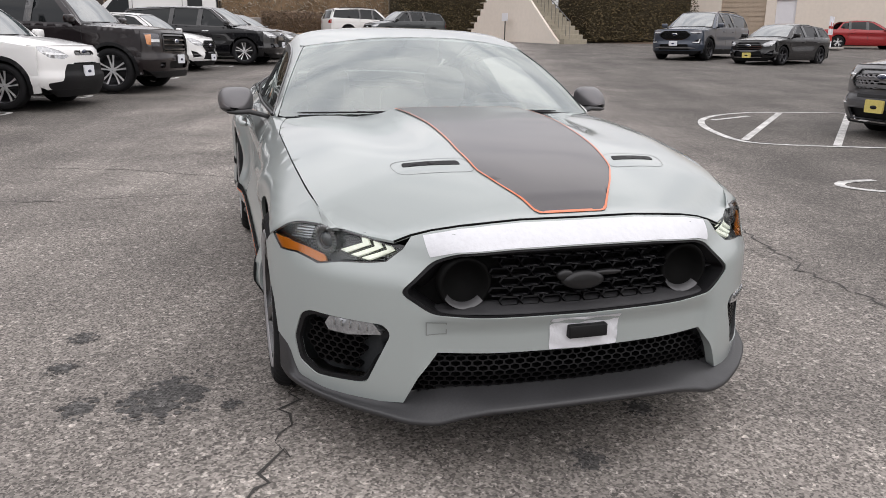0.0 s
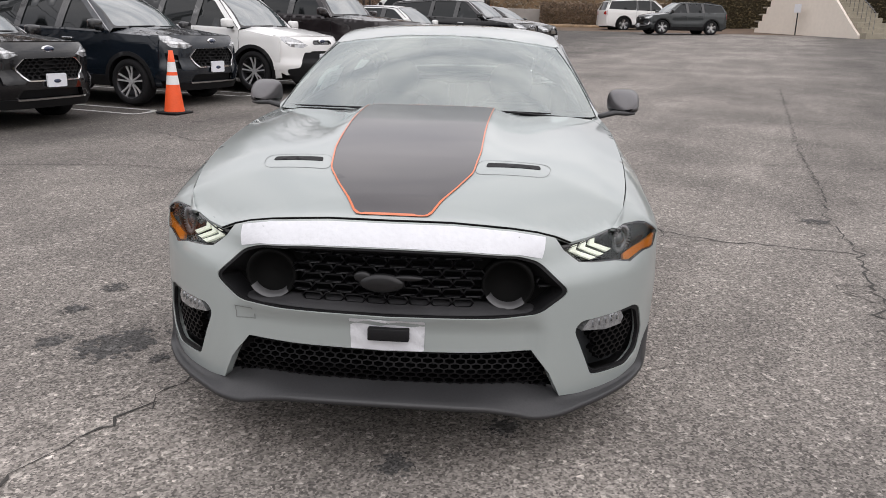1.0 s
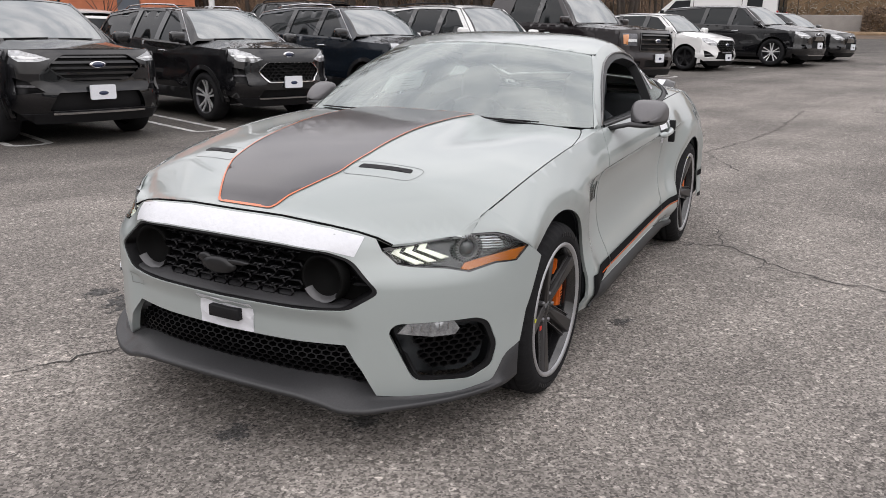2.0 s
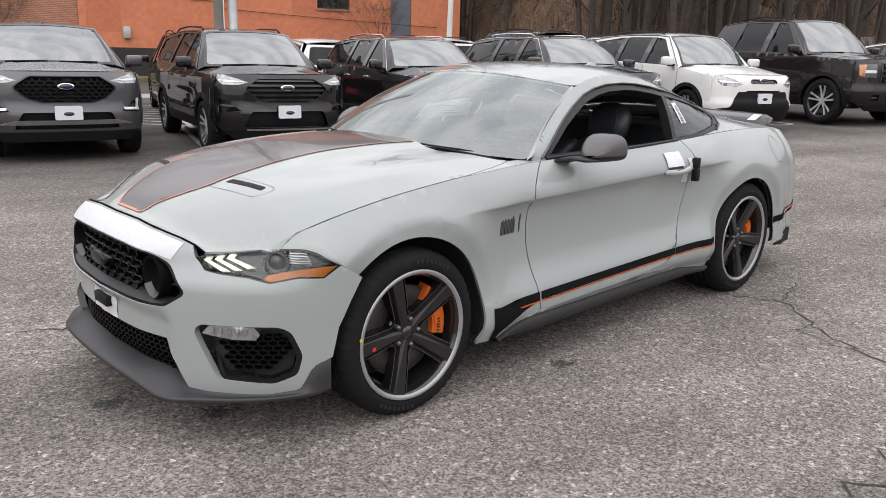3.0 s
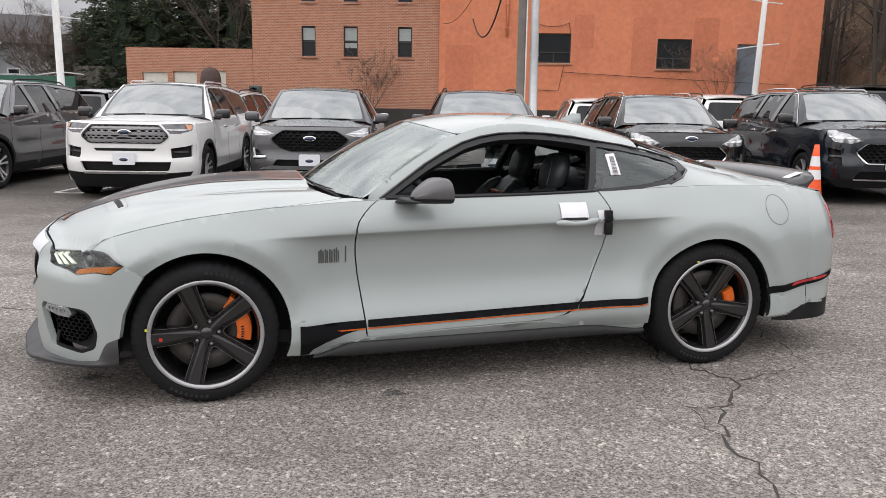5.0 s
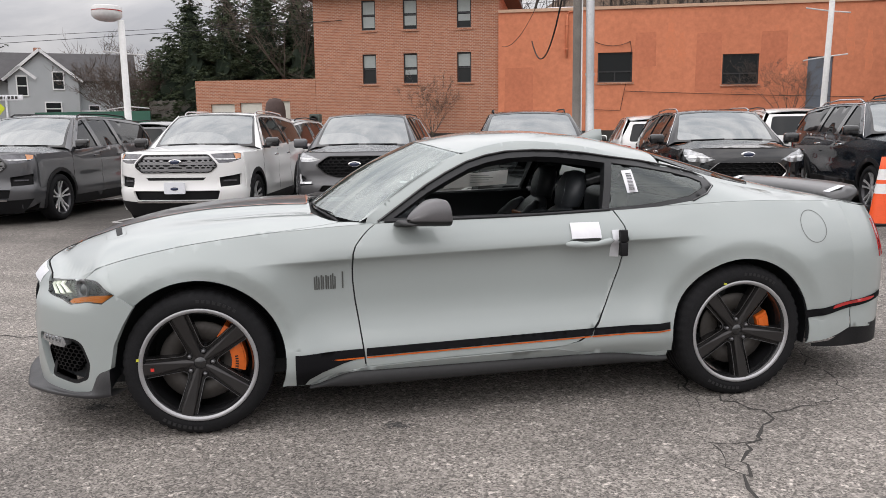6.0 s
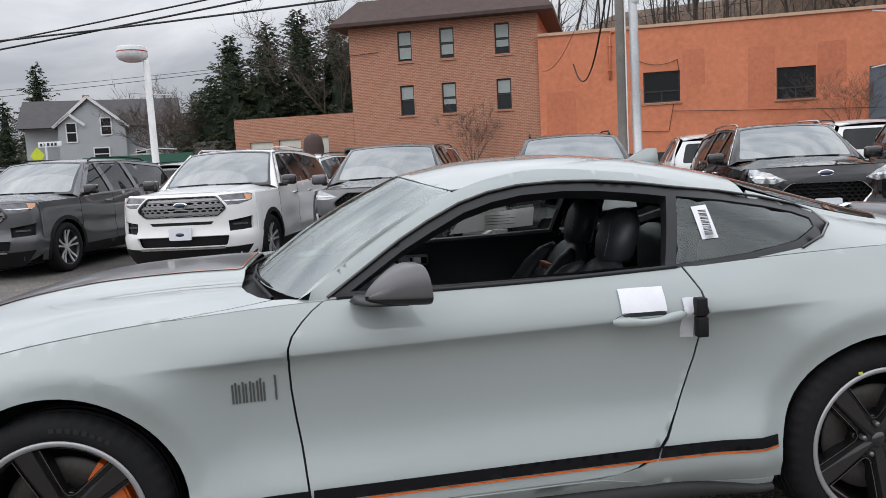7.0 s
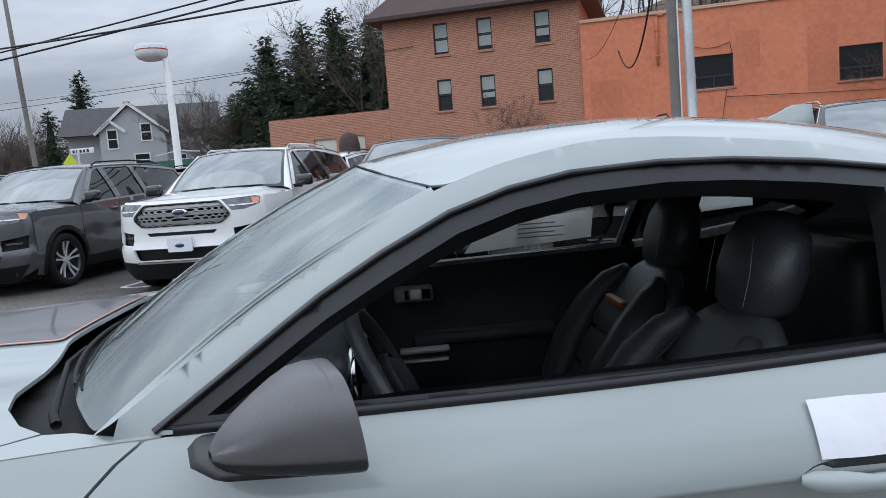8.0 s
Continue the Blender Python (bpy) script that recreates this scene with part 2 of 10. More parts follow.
def panel(outline, fmap, step=0.04, holes=(), away=None, depth=0.012, bm=None, index=0, mirror=False, lines=()):
    """A sheet cut to a flat outline with holes and laid on a curved surface by fmap; depth turns its edges inward."""
    from mathutils.geometry import delaunay_2d_cdt
    bm = bm or bmesh.new()
    loops = [dense(list(outline), step)] + [dense(list(h), step) for h in holes]
    allp = np.array(loops[0])
    lo, hi = allp.min(0), allp.max(0)
    gx, gy = np.meshgrid(np.arange(lo[0] + step / 2, hi[0], step), np.arange(lo[1] + step / 2, hi[1], step))
    grid = np.stack([gx.ravel(), gy.ravel()], 1)
    ok = inside(grid, loops[0]) & ~near_edge(grid, loops[0], step * 0.45)
    for h in loops[1:]:
        ok &= ~inside(grid, h) & ~near_edge(grid, h, step * 0.45)
    for ln in lines:
        ok &= ~near_edge(grid, list(ln) + list(ln)[::-1], step * 0.3)
    verts, edges = [], []
    for lp in loops:
        k = len(verts)
        verts += lp
        edges += [(k + i, k + (i + 1) % len(lp)) for i in range(len(lp))]
    for ln in lines:
        lp = np.array(dense(list(ln), step)[:-1])
        lp = lp[inside(lp, loops[0]) & ~near_edge(lp, loops[0], step * 0.2)]
        k = len(verts)
        verts += [tuple(p) for p in lp]
        edges += [(k + i, k + i + 1) for i in range(len(lp) - 1) if math.hypot(*(lp[i + 1] - lp[i])) < step * 1.5]
    verts += [tuple(p) for p in grid[ok]]
    v2, _, tris, *_ = delaunay_2d_cdt([Vector(p) for p in verts], edges, [], 0, 1e-6)
    v2 = np.array([(p.x, p.y) for p in v2])
    tris = np.array([t for t in tris if len(t) == 3])
    cen = v2[tris].mean(1)
    keep = inside(cen, loops[0])
    for h in loops[1:]:
        keep &= ~inside(cen, h)
    tris = tris[keep]
    pts = [Vector(fmap(float(p[0]), float(p[1]))) for p in v2]
    for side in ((1, -1) if mirror else (1,)):
        made = {}
        faces = []
        for t in tris:
            vs = []
            for i in t:
                if i not in made:
                    p = pts[i]
                    made[i] = bm.verts.new((p.x * side, p.y, p.z))
                vs.append(made[i])
            try:
                f = bm.faces.new(vs)
            except ValueError:
                continue
            f.material_index = index
            faces.append(f)
        total = Vector((0, 0, 0))
        for f in faces:
            f.normal_update()
            total += f.normal * f.calc_area()
        if away is not None:
            aw = Vector((away[0] * side, away[1], away[2]))
            if total.dot(aw) < 0:
                bmesh.ops.reverse_faces(bm, faces=faces)
        if depth:
            for v in made.values():
                v.normal_update()
            rim = [e for f in faces for e in f.edges if e.is_boundary]
            inner, outer = {}, {}
            for e in rim:
                for v in e.verts:
                    if v not in inner:
                        outer[v] = bm.verts.new(v.co)
                        inner[v] = bm.verts.new(v.co - v.normal * depth)
            for e in rim:
                lp = e.link_loops[0]
                a, b = lp.vert, lp.link_loop_next.vert
                f = bm.faces.new((outer[b], outer[a], inner[a], inner[b]))
                f.material_index = index
                f.smooth = False
    return bm


def box(bm, x0, y0, z0, x1, y1, z1, bevel=0.0, index=0, m=None):
    r = bmesh.ops.create_cube(bm, size=1.0)
    vs = r["verts"]
    for v in vs:
        v.co = Vector((x0 + (v.co.x + 0.5) * (x1 - x0), y0 + (v.co.y + 0.5) * (y1 - y0), z0 + (v.co.z + 0.5) * (z1 - z0)))
    fs = list({f for v in vs for f in v.link_faces})
    if bevel:
        es = list({e for v in vs for e in v.link_edges})
        r2 = bmesh.ops.bevel(bm, geom=es, offset=bevel, segments=2, affect="EDGES", profile=0.5)
        vs = list({v for v in r2["verts"]} | {v for v in vs if v.is_valid})
        fs = list({f for v in vs for f in v.link_faces})
    for f in fs:
        f.material_index = index
    if m is not None:
        for v in vs:
            v.co = m @ v.co
    return vs


def lathe(bm, profile, n=32, axis="X", at=(0, 0, 0), index=0, closed=False, a0=0.0, a1=360.0):
    """Turns (radius, offset along the axis) pairs round an axis."""
    full = abs(a1 - a0) >= 360
    cnt = n if full else n + 1
    rings = []
    for r, o in profile:
        ring = []
        for k in range(cnt):
            a = radians(a0 + (a1 - a0) * k / n)
            c, s = r * math.cos(a), r * math.sin(a)
            p = (o, c, s) if axis == "X" else ((c, o, s) if axis == "Y" else (c, s, o))
            ring.append(bm.verts.new(Vector(p) + Vector(at)))
        rings.append(ring)
    pairs = list(zip(rings, rings[1:])) + ([(rings[-1], rings[0])] if closed else [])
    for ra, rb in pairs:
        for k in range(n):
            j = (k + 1) % cnt
            f = bm.faces.new((ra[k], ra[j], rb[j], rb[k]))
            f.material_index = index
    return rings


def tube(bm, pts, r, n=8, index=0, caps=True):
    """A round bar along a line of points; r may be a list."""
    pts = [Vector(p) for p in pts]
    rings = []
    for i, p in enumerate(pts):
        d = (pts[min(i + 1, len(pts) - 1)] - pts[max(i - 1, 0)]).normalized()
        a = d.orthogonal().normalized() if abs(d.z) > 0.95 else d.cross(Vector((0, 0, 1))).normalized()
        b = d.cross(a)
        rr = r[i] if isinstance(r, (list, tuple)) else r
        rings.append([bm.verts.new(p + (a * math.cos(2 * math.pi * k / n) + b * math.sin(2 * math.pi * k / n)) * rr) for k in range(n)])
    for ra, rb in zip(rings, rings[1:]):
        for k in range(n):
            f = bm.faces.new((ra[k], ra[(k + 1) % n], rb[(k + 1) % n], rb[k]))
            f.material_index = index
    if caps:
        for ring in (rings[0], rings[-1]):
            f = bm.faces.new(ring)
            f.material_index = index


def prism(bm, poly, fa, fb, index=0):
    """A solid between two laid-out copies of one outline."""
    a = [bm.verts.new(fa(*p)) for p in poly]
    b = [bm.verts.new(fb(*p)) for p in poly]
    fs = [bm.faces.new(a), bm.faces.new(list(reversed(b)))]
    for i in range(len(poly)):
        j = (i + 1) % len(poly)
        fs.append(bm.faces.new((a[j], a[i], b[i], b[j])))
    for f in fs:
        f.material_index = index
    return fs


def fix(bm):
    bmesh.ops.recalc_face_normals(bm, faces=bm.faces)
    return bm


# ---- the site's own axes: u along the row of parked cars, v away towards the buildings ----
SITE = pose(0, 0, 0, 0, 0, 71)


def ground_rise(u):
    return 0.04 * (math.sqrt((u - 3.5) ** 2 + 1.0) + (u - 3.5)) / 2 - 0.0028


def at_site(u, v, z=0.0, turn=0.0):
    return SITE @ pose(u, v, z, 0, 0, turn)


# ---- ground ----
def asphalt(name, dark, light, scale_big=0.5, lanes=False):
    m = bpy.data.materials.new(name)
    m.use_nodes = True
    nt = m.node_tree
    N, K = nt.nodes, nt.links
    b = N["Principled BSDF"]
    co = N.new("ShaderNodeTexCoord")

    def noise_node(scale, detail, rough=0.55):
        n = N.new("ShaderNodeTexNoise")
        n.inputs["Scale"].default_value, n.inputs["Detail"].default_value = scale, detail
        n.inputs["Roughness"].default_value = rough
        K.new(co.outputs["Object"], n.inputs["Vector"])
        return n

    def rng(src, a, c, lo, hi):
        r = N.new("ShaderNodeMapRange")
        for key, val in (("From Min", a), ("From Max", c), ("To Min", lo), ("To Max", hi)):
            r.inputs[key].default_value = val
        K.new(src, r.inputs["Value"])
        return r.outputs["Result"]

    def mul(a, c):
        n = N.new("ShaderNodeMath")
        n.operation = "MULTIPLY"
        K.new(a, n.inputs[0])
        K.new(c, n.inputs[1])
        return n.outputs[0]

    vo = N.new("ShaderNodeTexVoronoi")
    vo.inputs["Scale"].default_value = 120.0
    K.new(co.outputs["Object"], vo.inputs["Vector"])
    vo2 = N.new("ShaderNodeTexVoronoi")
    vo2.inputs["Scale"].default_value = 55.0
    K.new(co.outputs["Object"], vo2.inputs["Vector"])
    sep = N.new("ShaderNodeSeparateColor")
    K.new(vo.outputs["Color"], sep.inputs["Color"])
    sep2 = N.new("ShaderNodeSeparateColor")
    K.new(vo2.outputs["Color"], sep2.inputs["Color"])
    stone = rng(sep.outputs["Red"], 0.0, 1.0, 0.34, 1.42)
    chip = rng(sep2.outputs["Green"], 0.86, 0.97, 1.0, 1.75)
    big = rng(noise_node(scale_big, 5).outputs["Fac"], 0.3, 0.7, 0.80, 1.16)
    stain = rng(noise_node(1.9, 4, 0.6).outputs["Fac"], 0.60, 0.72, 1.0, 0.72)
    grit = rng(noise_node(28.0, 4, 0.7).outputs["Fac"], 0.3, 0.7, 0.72, 1.25)
    val = mul(mul(mul(stone, chip), mul(big, stain)), grit)
    if lanes:
        # the driven lane is worn pale; the bays and the far side keep their darker sealed surface
        xyz = N.new("ShaderNodeSeparateXYZ")
        K.new(co.outputs["Object"], xyz.inputs["Vector"])
        wob = N.new("ShaderNodeMath")
        wob.operation = "MULTIPLY_ADD"
        wob.inputs[1].default_value = 3.0
        K.new(noise_node(0.35, 4).outputs["Fac"], wob.inputs[0])
        K.new(xyz.outputs["Y"], wob.inputs[2])
        val = mul(val, mul(rng(wob.outputs[0], 5.2, 9.2, 1.12, 0.44), rng(wob.outputs[0], -1.8, 0.2, 0.52, 1.0)))
        lane = N.new("ShaderNodeMapping")
        lane.inputs["Scale"].default_value = (0.22, 1.5, 1.0)
        K.new(co.outputs["Object"], lane.inputs["Vector"])
        worn = noise_node(1.0, 6, 0.6)
        K.new(lane.outputs["Vector"], worn.inputs["Vector"])
        val = mul(val, rng(worn.outputs["Fac"], 0.35, 0.68, 1.12, 0.80))
    mix = N.new("ShaderNodeMixRGB")
    mix.blend_type = "MULTIPLY"
    mix.inputs["Fac"].default_value = 1.0
    warm = N.new("ShaderNodeMixRGB")
    warm.inputs["Color1"].default_value = (*dark, 1)
    warm.inputs["Color2"].default_value = (*light, 1)
    K.new(rng(noise_node(0.8, 3).outputs["Fac"], 0.35, 0.65, 0, 1), warm.inputs["Fac"])
    K.new(warm.outputs["Color"], mix.inputs["Color1"])
    K.new(val, mix.inputs["Color2"])
    K.new(mix.outputs["Color"], b.inputs["Base Color"])
    b.inputs["Roughness"].default_value = 0.88
    b.inputs["Specular IOR Level"].default_value = 0.3
    bp = N.new("ShaderNodeBump")
    bp.inputs["Strength"].default_value = 0.55
    bp.inputs["Distance"].default_value = 0.006
    K.new(val, bp.inputs["Height"])
    K.new(bp.outputs["Normal"], b.inputs["Normal"])
    return m


M_ASPHALT = asphalt("worn_asphalt", (0.168, 0.153, 0.140), (0.230, 0.209, 0.190), lanes=True)
M_LEAF = surface("leaf_litter", (0.045, 0.027, 0.016), 0.9, var=0.7, scale=1.2, fine=14.0, bump=0.8, second=(0.105, 0.066, 0.04))
M_GRASS = surface("worn_grass", (0.09, 0.1, 0.035), 0.9, var=0.4, scale=2.0, fine=40.0, bump=0.6, second=(0.16, 0.13, 0.06))


def hill(u, v):
    """The wooded bank behind the lot and the buildings."""
    start = 47.0 - 27.0 * blend(14.5, 21.0, u)
    amount = blend(-16.0, 4.0, u)
    return amount * 16.0 * blend(0.0, 36.0, v - start) if v > start else 0.0


def ground_z(u, v):
    return ground_rise(min(u, 60.0)) * (1 - 0.0 * v) + hill(u, v)


def build_ground():
    bm = bmesh.new()

    def ticks(fine_lo, fine_hi, step, far):
        t = list(np.arange(fine_lo, fine_hi + 0.01, step))
        k, d = fine_hi, step
        while k < far:
            d *= 1.35
            k += d
            t.append(k)
        k, d = fine_lo, step
        while k > -far:
            d *= 1.35
            k -= d
            t.insert(0, k)
        return t
    us, vs = ticks(-26, 42, 1.0, 900), ticks(-16, 70, 1.0, 900)
    rows = [[bm.verts.new((u, v, ground_z(u, v))) for u in us] for v in vs]
    for j in range(len(vs) - 1):
        for i in range(len(us) - 1):
            f = bm.faces.new((rows[j][i], rows[j][i + 1], rows[j + 1][i + 1], rows[j + 1][i]))
            cu, cv = (us[i] + us[i + 1]) / 2, (vs[j] + vs[j + 1]) / 2
            if cv > 47.0 - 27.0 * blend(14.5, 21.0, cu) - 1.0 or cu > 43 or cv > 72:
                f.material_index = 1
    g = part("ground", bm, [M_ASPHALT, M_LEAF])
    g.matrix_basis = SITE
    tagged(g, "worn grey asphalt parking lot with leaf-littered wooded bank", "ground", kind="structure")


build_ground()

# ---- buildings ----
def brickwork(name, one, two, mortar):
    """Running-bond brick pattern at its real size on an upright wall."""
    m = surface(name, one, 0.85, var=0.2, scale=1.2, fine=30, second=two)
    nt = m.node_tree
    b = nt.nodes["Principled BSDF"]
    co = nt.nodes.new("ShaderNodeTexCoord")
    sep = nt.nodes.new("ShaderNodeSeparateXYZ")
    com = nt.nodes.new("ShaderNodeCombineXYZ")
    br = nt.nodes.new("ShaderNodeTexBrick")
    nt.links.new(co.outputs["Object"], sep.inputs["Vector"])
    add = nt.nodes.new("ShaderNodeMath")
    nt.links.new(sep.outputs["X"], add.inputs[0])
    nt.links.new(sep.outputs["Y"], add.inputs[1])
    nt.links.new(add.outputs[0], com.inputs["X"])
    nt.links.new(sep.outputs["Z"], com.inputs["Y"])
    nt.links.new(com.outputs["Vector"], br.inputs["Vector"])
    br.inputs["Scale"].default_value = 1.0
    br.inputs["Brick Width"].default_value = 0.215
    br.inputs["Row Height"].default_value = 0.075
    br.inputs["Mortar Size"].default_value = 0.009
    br.inputs["Mortar Smooth"].default_value = 0.1
    br.inputs["Color1"].default_value = (*one, 1)
    br.inputs["Color2"].default_value = (*two, 1)
    br.inputs["Mortar"].default_value = (*mortar, 1)
    old = b.inputs["Base Color"].links[0].from_socket
    mx = nt.nodes.new("ShaderNodeMixRGB")
    mx.inputs["Fac"].default_value = 0.85
    nt.links.new(old, mx.inputs["Color1"])
    nt.links.new(br.outputs["Color"], mx.inputs["Color2"])
    nt.links.new(mx.outputs["Color"], b.inputs["Base Color"])
    bp = nt.nodes.new("ShaderNodeBump")
    bp.inputs["Strength"].default_value = 0.6
    bp.inputs["Distance"].default_value = 0.01
    bp.invert = True
    nt.links.new(br.outputs["Fac"], bp.inputs["Height"])
    nt.links.new(bp.outputs["Normal"], b.inputs["Normal"])
    return m


M_BRICK = brickwork("red_brick", (0.32, 0.118, 0.064), (0.45, 0.185, 0.104), (0.52, 0.38, 0.30))
M_STUCCO = surface("orange_stucco", (0.58, 0.194, 0.100), 0.9, var=0.12, scale=0.35, fine=5.0, bump=0.2, second=(0.64, 0.230, 0.124))
M_STUCCO_PATCH = surface("patched_stucco", (0.52, 0.168, 0.088), 0.9, var=0.12, scale=0.6, fine=6.0, bump=0.2, second=(0.57, 0.196, 0.107))
M_STUCCO_PALE = surface("washed_stucco", (0.67, 0.245, 0.13), 0.9, var=0.15, scale=1.2, fine=7.0, bump=0.2, second=(0.62, 0.205, 0.104))
M_DARKSTONE = surface("dark_stone", (0.035, 0.033, 0.032), 0.9, var=0.4, scale=2, fine=20, bump=0.5)
M_SHINGLE = surface("brown_shingle", (0.075, 0.05, 0.045), 0.9, var=0.3, scale=3, fine=30, bump=0.5)
M_WINFRAME = surface("dark_window_frame", (0.02, 0.02, 0.022), 0.5, var=0.2)
M_GARAGE = surface("cream_panel", (0.62, 0.60, 0.54), 0.6, var=0.1)
M_BLIND = surface("pale_blind", (0.32, 0.35, 0.34), 0.6, var=0.1)


def wall_with_holes(bm, u0, u1, z0, z1, v0, v1, holes, index=0):
    """An upright wall from v0 (face) to v1 (back) with rectangular openings through it."""
    us = sorted({u0, u1, *[h[0] for h in holes], *[h[2] for h in holes]})
    zs = sorted({z0, z1, *[h[1] for h in holes], *[h[3] for h in holes]})
    for a, b in zip(us, us[1:]):
        for c, d in zip(zs, zs[1:]):
            mu, mz = (a + b) / 2, (c + d) / 2
            if any(h[0] < mu < h[2] and h[1] < mz < h[3] for h in holes):
                continue
            box(bm, a, v0, c, b, v1, d, index=index)
    bmesh.ops.remove_doubles(bm, verts=bm.verts, dist=0.0005)
    return bm


def window_unit(parent, u0, z0, u1, z1, v, sash=0.5, blind=0.0, cross=False):
    bm = bmesh.new()
    t = 0.06
    for a in ((u0, z0, u0 + t, z1), (u1 - t, z0, u1, z1), (u0 + t, z0, u1 - t, z0 + t), (u0 + t, z1 - t, u1 - t, z1),
              (u0 + t, z0 + (z1 - z0) * sash - t / 2, u1 - t, z0 + (z1 - z0) * sash + t / 2)):
        box(bm, a[0], v, a[1], a[2], v + 0.08, a[3])
    if cross:
        m = (u0 + u1) / 2
        box(bm, m - t / 2, v + 0.01, z0 + t, m + t / 2, v + 0.07, z0 + (z1 - z0) * sash - t / 2)
    fr = part("window", bm, M_WINFRAME, parent, smooth=False)
    zm = z0 + (z1 - z0) * sash
    for lo, hi, dv in ((z0 + t, zm - t / 2, 0.05), (zm + t / 2, z1 - t, 0.03)):
        bm = bmesh.new()
        box(bm, u0 + t, v + dv, lo, u1 - t, v + dv + 0.01, hi)
        part("pane", bm, M_TINT, fr, smooth=False)
    if blind:
        bm = bmesh.new()
        box(bm, u0 + t, v + 0.015, zm + t, u1 - t, v + 0.02, z1 - t - 0.02)
        if blind > 0.6:
            box(bm, u0 + t, v + 0.015, z0 + t + (1 - blind) * (z1 - z0), u1 - t, v + 0.02, zm - t)
        part("blind", bm, M_BLIND, fr, smooth=False)
    bm = bmesh.new()
    box(bm, u0 - 0.08, v - 0.16, z0 - 0.10, u1 + 0.08, v - 0.095, z0)
    part("sill", bm, M_BRICK, fr, smooth=False)
    return fr


def brick_house():
    h = thing("brick_building", SITE, "three-storey red brick building with dark hipped shingle roof", "building")
    wins = []
    for k, u in enumerate((-8.02, -5.92, -3.24)):
        for z in (3.78, 6.38):
            wins.append((u, z, u + 0.7, z + 1.45))
    V = 34.5
    bm = bmesh.new()
    wall_with_holes(bm, -10.5, -1.2, -1.0, 8.2, V, V + 0.35, wins)
    part("wall", bm, M_BRICK, h, smooth=False)
    for x0, y0, x1, y1 in ((-10.5, V + 0.35, -10.15, V + 9.0), (-1.55, V + 0.35, -1.2, V + 9.0), (-10.15, V + 8.65, -1.55, V + 9.0)):
        bm = bmesh.new()
        box(bm, x0, y0, -1.0, x1, y1, 8.2)
        part("wall", bm, M_BRICK, h, smooth=False)
    for i, w in enumerate(wins):
        window_unit(h, *w, V + 0.1, blind=(0.3, 0.95, 0.75, 0.9, 0.3, 0.8)[i])
    bm = bmesh.new()
    lo = [(-11.2, V - 0.7, 8.15), (-0.4, V - 0.7, 8.15), (-0.4, V + 9.7, 8.15), (-11.2, V + 9.7, 8.15)]
    hi = [(-10.2, V + 0.9, 9.6), (-1.4, V + 0.9, 9.6), (-1.4, V + 8.1, 9.6), (-10.2, V + 8.1, 9.6)]
    a = [bm.verts.new(p) for p in lo]
    a2 = [bm.verts.new((p[0], p[1], 8.32)) for p in lo]
    b = [bm.verts.new(p) for p in hi]
    bm.faces.new(list(reversed(a)))
    bm.faces.new(b)
    for k in range(4):
        j = (k + 1) % 4
        bm.faces.new((a[k], a[j], a2[j], a2[k]))
        bm.faces.new((a2[k], a2[j], b[j], b[k]))
    part("roof", bm, M_SHINGLE, h, smooth=False)
    # low garage wing
    bm = bmesh.new()
    doors = [(-16.2, -1.0, -14.9, 2.9), (-14.6, -1.0, -13.4, 2.95), (-13.1, -1.0, -11.9, 3.0)]
    wall_with_holes(bm, -17.0, -10.52, -1.0, 4.1, V + 0.02, V + 0.3, doors)
    box(bm, -17.0, V + 0.3, -1.0, -16.75, V + 7, 4.1)
    box(bm, -16.75, V + 0.3, 3.95, -10.52, V + 7, 4.09)
    part("garage_wall", bm, M_BRICK, h, smooth=False)
    for d in doors:
        bm = bmesh.new()
        box(bm, d[0], V + 0.16, d[1], d[2], V + 0.19, d[3])
        gd = part("garage_door", bm, M_GARAGE, h, smooth=False)
        for k in range(6):
            z = d[1] + (d[3] - d[1]) * k / 6
            bm = bmesh.new()
            box(bm, d[0] + 0.01, V + 0.12, z + 0.012, d[2] - 0.01, V + 0.156, z + (d[3] - d[1]) / 6, bevel=0.008)
            part("door_panel", bm, M_GARAGE, gd, smooth=False)
    return h


